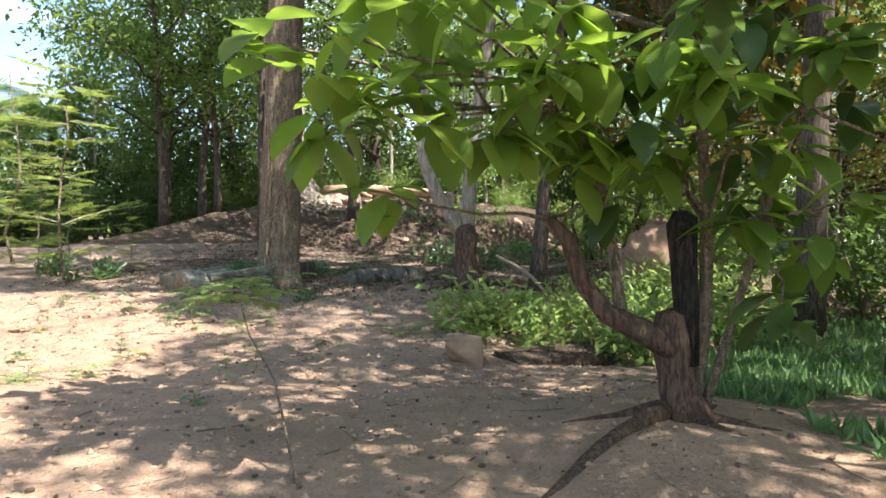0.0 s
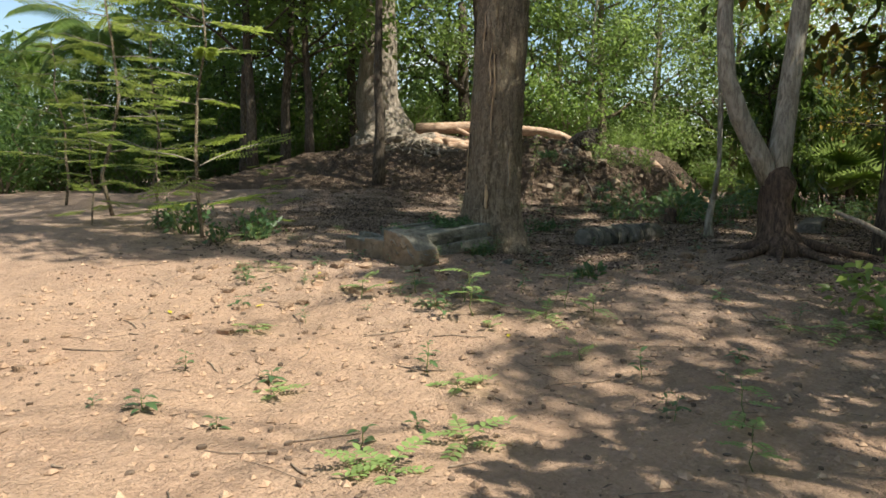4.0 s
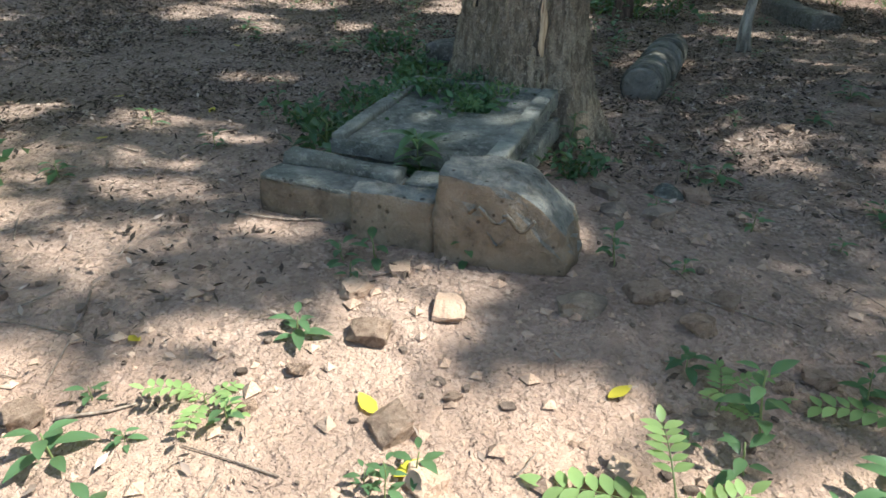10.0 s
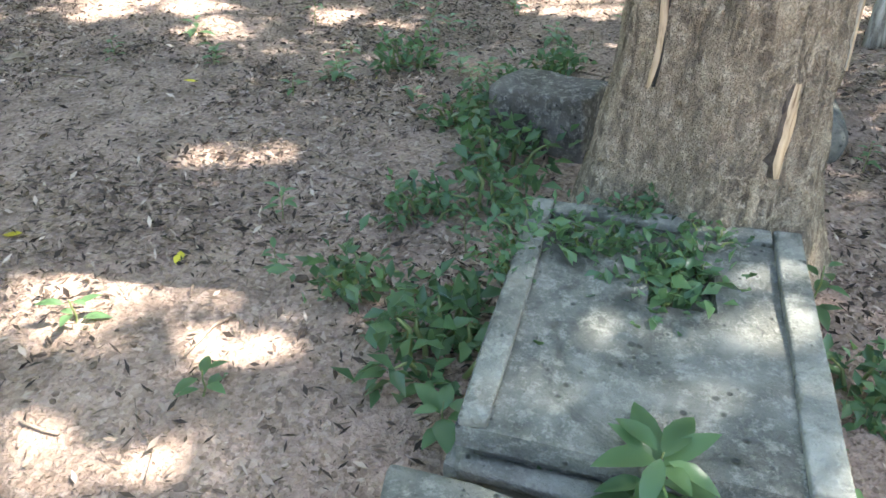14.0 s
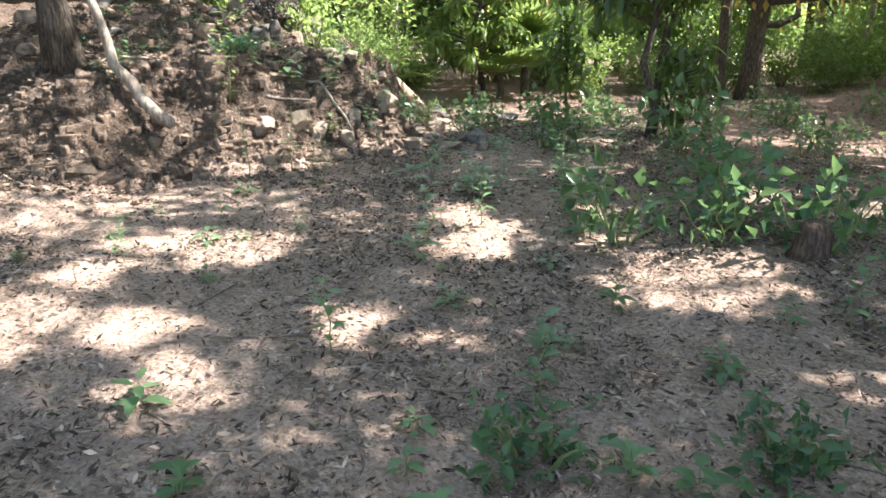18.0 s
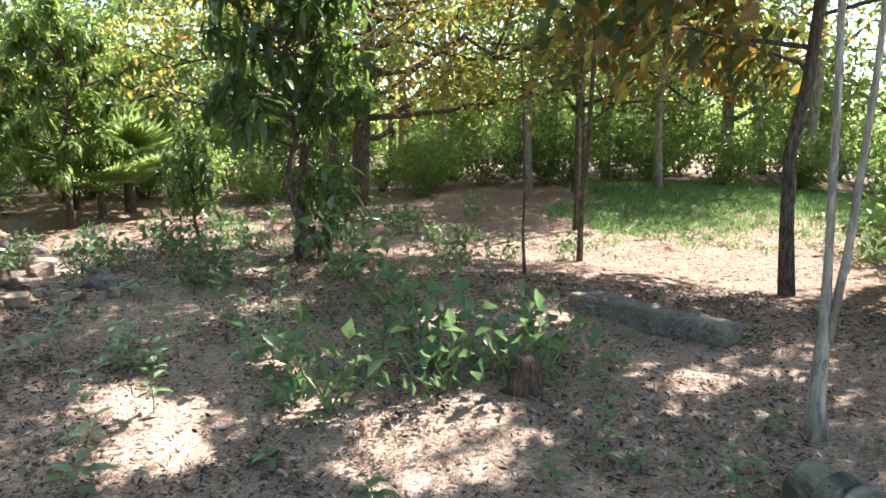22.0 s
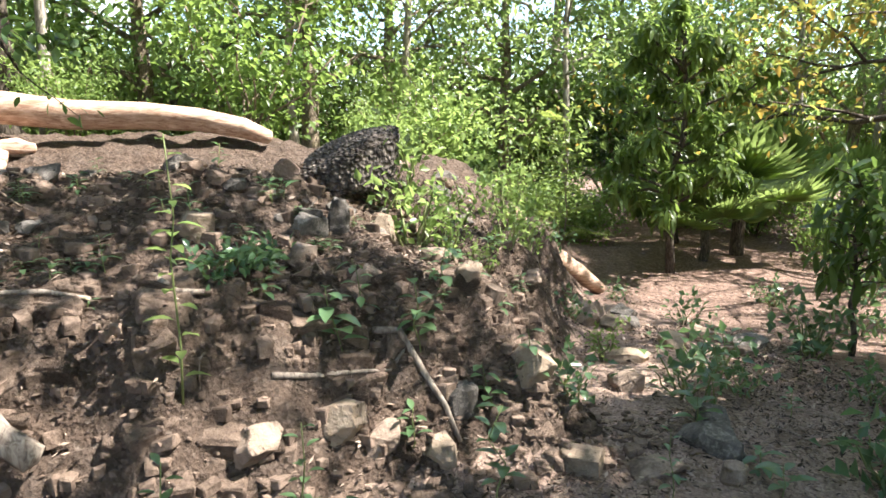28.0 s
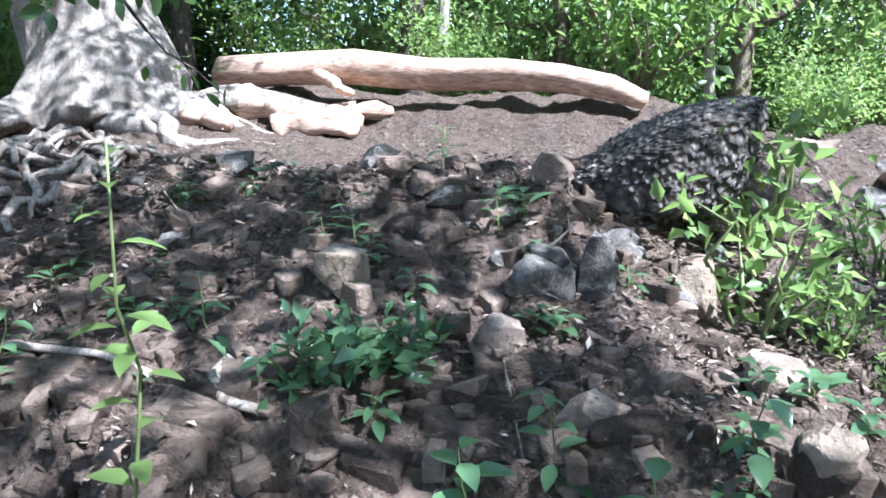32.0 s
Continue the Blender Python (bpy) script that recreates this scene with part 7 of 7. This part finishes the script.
for i in range(22):
    HEDGE.append(((1, 0, 1, 1)[i % 4], -24 + i * 2.1 + rng.uniform(-0.6, 0.6), 30.5 + rng.uniform(-1.5, 5.5), rng.uniform(0.55, 1.2)))
for i in range(15):
    HEDGE.append(((1, 0, 1, 1)[i % 4], 19.5 + rng.uniform(0, 6), 1.0 + i * 1.85, rng.uniform(0.55, 1.2)))
for i in range(12):
    HEDGE.append(((2, 0)[i % 2], -13 + rng.uniform(-5, 2), 19.5 + i * 0.8, rng.uniform(0.8, 1.2)))
HEDGE += [(2, -8.6, 25.0, 0.7), (0, -7.6, 26.6, 0.8), (1, -1.8, 28.4, 0.6), (1, 2.4, 27.0, 0.5), (1, 5.6, 27.6, 0.6), (0, 7.8, 28.8, 0.6), (1, 12.2, 28.0, 0.9), (2, 14.6, 24.6, 0.8), (1, 15.8, 22.4, 0.8),
          (0, 16.8, 19.6, 0.8), (2, 13.6, 22.8, 0.7), (0, 17.2, 8.6, 0.9), (1, 18.0, 10.6, 0.8), (0, 17.6, 12.8, 0.9), (1, 18.4, 14.8, 0.9), (2, 16.4, 17.6, 0.7), (0, 18.0, 17.0, 1.0), (1, 16.0, 20.8, 0.8), (0, 14.2, 20.6, 0.6), (1, 12.6, 24.6, 0.7), (0, 10.4, 25.0, 0.6), (1, 17.4, 6.4, 0.9), (0, 4.6, 11.0, 0.8), (2, 5.6, 9.4, 0.9), (2, 7.4, 10.4, 0.7)]
for k, x, y, s in HEDGE:
    copy_thing(hedges[k], at_ground(x, y, rng.uniform(0, 360), 0.05, s))

# far woods
n = 42000
az = rng.uniform(-0.9, 3.4, n)
rad = rng.uniform(42, 60, n)
hgt = np.abs(rng.normal(0, 1, n)) * 4.0 * (0.8 + 0.35 * np.sin(az * 9) + 0.2 * np.sin(az * 23)) * np.where((az > 1.85) & (az < 2.3), 0.3, 1.0)
fx, fy = np.cos(az) * rad, 10 + np.sin(az) * rad
fc = np.stack([fx, fy, np.minimum(hgt, 13) - 0.3], 1)
fw = unit(rng.normal(0, 1, (n, 3)) + [0, 0, -0.3])
L = rng.uniform(0.6, 1.1, n)
woods = part("far_woods", leaf_mesh("far_woods", fc, fw, unit(rng.normal(0, 1, (n, 3)) + [0, 0, 0.8]), L, L * 0.6), LEAF_LIGHT)
tagged(woods, "distant dense green forest edge all round the clearing", "woods", kind="stuff")

# ---- grass on the lawn ----
n = 120000
gx_ = rng.uniform(5.5, 19, n)
gy_ = rng.uniform(3, 17.5, n)
keep = (gx_ > 6.9 + 0.9 * np.sin(gy_ * 0.8)) & (gy_ < 14.9 + 0.1 * gx_ + 0.5 * np.sin(gx_ * 1.3)) & (ripple(gx_, gy_, 0.5, 1.2, 33) + 0.4 * (gx_ - 7.9) > -0.4 + 1.5 * rng.random(len(gx_)))
gx_, gy_ = gx_[keep], gy_[keep]
n2 = 17000
hx, hy = rng.uniform(1.6, 6.0, n2), rng.uniform(2.6, 9.0, n2)
k2 = (hx > 2.1 + 0.3 * np.sin(hy * 3) + 0.25 * np.maximum(hy - 6, 0)) & (ripple(hx, hy, 0.5, 1.4, 31) > -0.4)
gx_, gy_ = np.concatenate([gx_, hx[k2]]), np.concatenate([gy_, hy[k2]])
n = len(gx_)
c = np.stack([gx_, gy_, ground_z(gx_, gy_) - 0.01], 1)
w = unit(rng.normal(0, 0.5, (n, 3)) + [0, 0, 1.0])
L = rng.uniform(0.05, 0.12, n) * np.where(gx_ > 6.3, 1.0, 1.5)
grass = part("grass", leaf_mesh("grass", c, w, rng.normal(0, 1, (n, 3)), L, L * 0.25), GRASS)
tagged(grass, "short green grass on the open lawn", "grass", kind="stuff")

# ---- litter: dry leaves, twigs, crumbs of stone ----
n = 400000
lx = np.concatenate([rng.uniform(-6.6, 4.2, n), rng.uniform(-7.5, 10.5, 190000)])
ly = np.concatenate([rng.uniform(9.4, 21.8, n), rng.uniform(1.5, 25.0, 190000)])
n = len(lx)
dens = 0.1 + 0.68 * np.maximum(smooth(8.5, 12.5, ly + lx * 0.8), smooth(10.0, 11.8, ly)) + 0.25 * np.sin(lx * 1.7 + ly) * np.sin(ly * 1.3)
dens = dens * np.where(clearing(lx, ly) > 0.1, 0.3, 1.0) * (0.3 + 0.7 * smooth(12.0, 13.2, ly + 0.5 * np.maximum(lx + 4.2, 0) * 3 + 0.4 * np.sin(lx * 3)))
keep = rng.random(n) < dens * (0.25 + 0.75 * smooth(-0.4, 0.35, ripple(lx, ly, 0.4, 2.2, 77)))
lx, ly = lx[keep], ly[keep]
n = len(lx)
c = np.stack([lx, ly, ground_z(lx, ly) + 0.004 + rng.uniform(0, 0.02, n)], 1)
az = rng.uniform(0, 6.28, n)
w = np.stack([np.cos(az), np.sin(az), rng.normal(0, 0.18, n)], 1)
face = unit(rng.normal(0, 0.55, (n, 3)) + [0, 0, 1.0])
L = 0.012 + 0.05 * rng.random(n) ** 2.0
lit = part("leaf_litter", leaf_mesh("leaf_litter", c, w, face, L, L * rng.uniform(0.14, 0.42, n), False, -0.3, 0.35), DRY_LEAF)
tagged(lit, "dry brown and grey fallen leaves scattered over the earth", "litter", kind="stuff")
h = Heap()
for i in range(900):
    x, y = rng.uniform(-6.5, 4), rng.uniform(2, 22)
    a = rng.uniform(0, 6.28)
    ln = 0.06 + 0.4 * rng.random() ** 2
    q = []
    for s in np.linspace(0, 1, 4):
        a += rng.normal(0, 0.2)
        x += math.cos(a) * ln / 3
        y += math.sin(a) * ln / 3
        q.append((x, y, gz(x, y) + 0.008))
    r = rng.uniform(0.002, 0.007)
    h.add(*tube(np.array(q), np.linspace(r, r * 0.6, 4), 5))
tw = part("fallen_twigs", h.mesh("fallen_twigs"), TWIG)
tagged(tw, "thin dry twigs strewn on the ground", "twigs", kind="stuff")
h = Heap()
pm = rock_mesh("pebble_form", (1, 1, 0.7), 5, 0.2, 5)
pv = np.array([tuple(v.co) for v in pm.vertices])
pf = [tuple(p.vertices) for p in pm.polygons]
bpy.data.meshes.remove(pm)
for i in range(4200):
    if i < 3000:
        x, y = rng.uniform(-7.5, 2.5), rng.uniform(2.5, 18)
        s = 0.01 + 0.035 * rng.random() ** 2.5
    else:
        x, y = rng.uniform(-6, 1.4), rng.uniform(18.6, 21.6)
        s = 0.02 + 0.06 * rng.random() ** 2
    a = rng.uniform(0, 6.28)
    ca, sa_ = math.cos(a), math.sin(a)
    q = pv * s * np.array([1, rng.uniform(0.6, 1), rng.uniform(0.6, 1.1)])
    q = np.stack([q[:, 0] * ca - q[:, 1] * sa_, q[:, 0] * sa_ + q[:, 1] * ca, q[:, 2]], 1) + [x, y, gz(x, y) - s * 0.2]
    h.add(q, pf)
pb = part("pebbles", h.mesh("pebbles", False), BANK_STONE)
tagged(pb, "small stones and crumbs of earth on the ground", "pebbles", kind="stuff")
h = Heap()
of = [(0, 1, 4), (1, 2, 4), (2, 3, 4), (3, 0, 4), (1, 0, 5), (2, 1, 5), (3, 2, 5), (0, 3, 5)]
ov = np.array([(1, 0, 0.2), (0, 1, 0.2), (-1, 0, 0.2), (0, -1, 0.2), (0, 0, 0.9), (0, 0, -0.5)])
for i in range(7000):
    x, y = rng.uniform(-7.2, 1.6), rng.uniform(2.4, 10.8)
    s = 0.006 + 0.03 * rng.random() ** 3
    a = rng.uniform(0, 6.28)
    q = ov * s * rng.uniform(0.6, 1.3, (6, 3))
    h.add(np.stack([q[:, 0] * math.cos(a) - q[:, 1] * math.sin(a), q[:, 0] * math.sin(a) + q[:, 1] * math.cos(a), q[:, 2]], 1) + [x, y, gz(x, y)], of)
tagged(part("earth_crumbs", h.mesh("earth_crumbs", False), LATERITE), "crumbs of dry reddish earth strewn over the open ground", "earth crumbs", kind="stuff")
# yellow fallen leaves
for i, (x, y, s) in enumerate(((-3.95, 9.75, 0.09), (-4.62, 9.95, 0.1), (-4.55, 9.75, 0.12), (-5.2, 10.6, 0.07), (-5.0, 9.0, 0.08), (-5.6, 8.7, 0.07), (-5.1, 12.5, 0.08), (-5.0, 13.4, 0.08), (-4.5, 12.9, 0.08), (-3.9, 14.6, 0.08), (-2.9, 14.4, 0.07), (-0.4, 20.1, 0.06), (-2.9, 8.3, 0.06))):
    a = i * 1.7
    o = part("fallen_leaf", leaf_mesh("fallen_leaf", [(0, 0, 0)], [(math.cos(a), math.sin(a), 0.05)], [(0, 0, 1)], [s], [s * 0.5], True, -0.1, 0.15), LEAF_YELLOW)
    o.matrix_basis = pose(x, y, gz(x, y) + 0.012)
    tagged(o, "yellow fallen leaf lying on the earth", "leaf", "yellow fallen leaves")

# ---- stones set in the bank of the mound ----
def block_form(seed):
    """A roughly squared building stone with broken corners."""
    rr = np.random.default_rng(seed)
    bm = bmesh.new()
    bmesh.ops.create_cube(bm, size=1.0)
    for v in bm.verts:
        v.co = Vector((v.co.x * (1 + rr.uniform(-0.22, 0.22)), v.co.y * (0.8 + rr.uniform(-0.2, 0.2)), (v.co.z + 0.5) * (0.75 + rr.uniform(-0.2, 0.2))))
    bmesh.ops.bevel(bm, geom=bm.edges[:], offset=0.07, segments=1, affect="EDGES")
    for v in bm.verts:
        v.co += Vector(rr.uniform(-0.035, 0.035, 3))
    data = bpy.data.meshes.new("stone")
    bm.to_mesh(data)
    bm.free()
    return data


forms = [block_form(300 + i) for i in range(12)]
mats = [BANK_STONE, BANK, BANK_STONE, BANK_STONE]
for i in range(290):
    x = rng.uniform(-3.2, 1.0)
    y = 19.4 + (rng.random() ** 1.2 * 0.85 if i < 235 else 0.8 + 0.9 * rng.random())
    s = 0.1 + 0.12 * rng.random() ** 1.4 if i < 235 else 0.08 + 0.09 * rng.random()
    e = 0.06
    slope = Vector(((gz(x - e, y) - gz(x + e, y)) / (2 * e), (gz(x, y - e) - gz(x, y + e)) / (2 * e), 1.0)).normalized()
    o = part("stone", forms[i % 12], None, ground)
    if not o.data.materials:
        o.data.materials.append(mats[i % 4])
    turn = Vector((0, 0, 1)).rotation_difference(Vector((slope.x * 0.25, slope.y * 0.25, slope.z + 0.5)).normalized()).to_matrix().to_4x4()
    o.matrix_basis = Matrix.Translation(Vector((x, y, gz(x, y))) - slope * s * 0.56) @ turn @ pose(0, 0, 0, rng.uniform(-14, 14), rng.uniform(-14, 14), rng.normal(0, 22)) @ Matrix.Diagonal((s * rng.uniform(0.8, 1.3), s, s * rng.uniform(0.7, 1.1), 1))

# smaller broken stones crowded between them
h = Heap()
small = [(np.array([tuple(v.co) for v in f.vertices]), [tuple(p.vertices) for p in f.polygons]) for f in forms]
for i in range(1500):
    x, y = rng.uniform(-4.2, 1.3), 19.38 + rng.random() ** 1.5 * 2.3
    s = 0.025 + 0.075 * rng.random() ** 2
    q, pf_ = small[i % 12]
    a = rng.uniform(0, 6.28)
    q = q * s * np.array([rng.uniform(0.7, 1.4), 1, rng.uniform(0.6, 1.2)])
    q = np.stack([q[:, 0] * math.cos(a) - q[:, 1] * math.sin(a), q[:, 0] * math.sin(a) + q[:, 1] * math.cos(a), q[:, 2] + 0.3 * q[:, 0] * math.sin(i)], 1)
    h.add(q + [x, y, gz(x, y) - s * 0.35], pf_)
rs = part("rubble_stones", h.mesh("rubble_stones", False), BANK_STONE, ground)
tagged(rs, "small broken stones crowding the bank", kind="stuff")
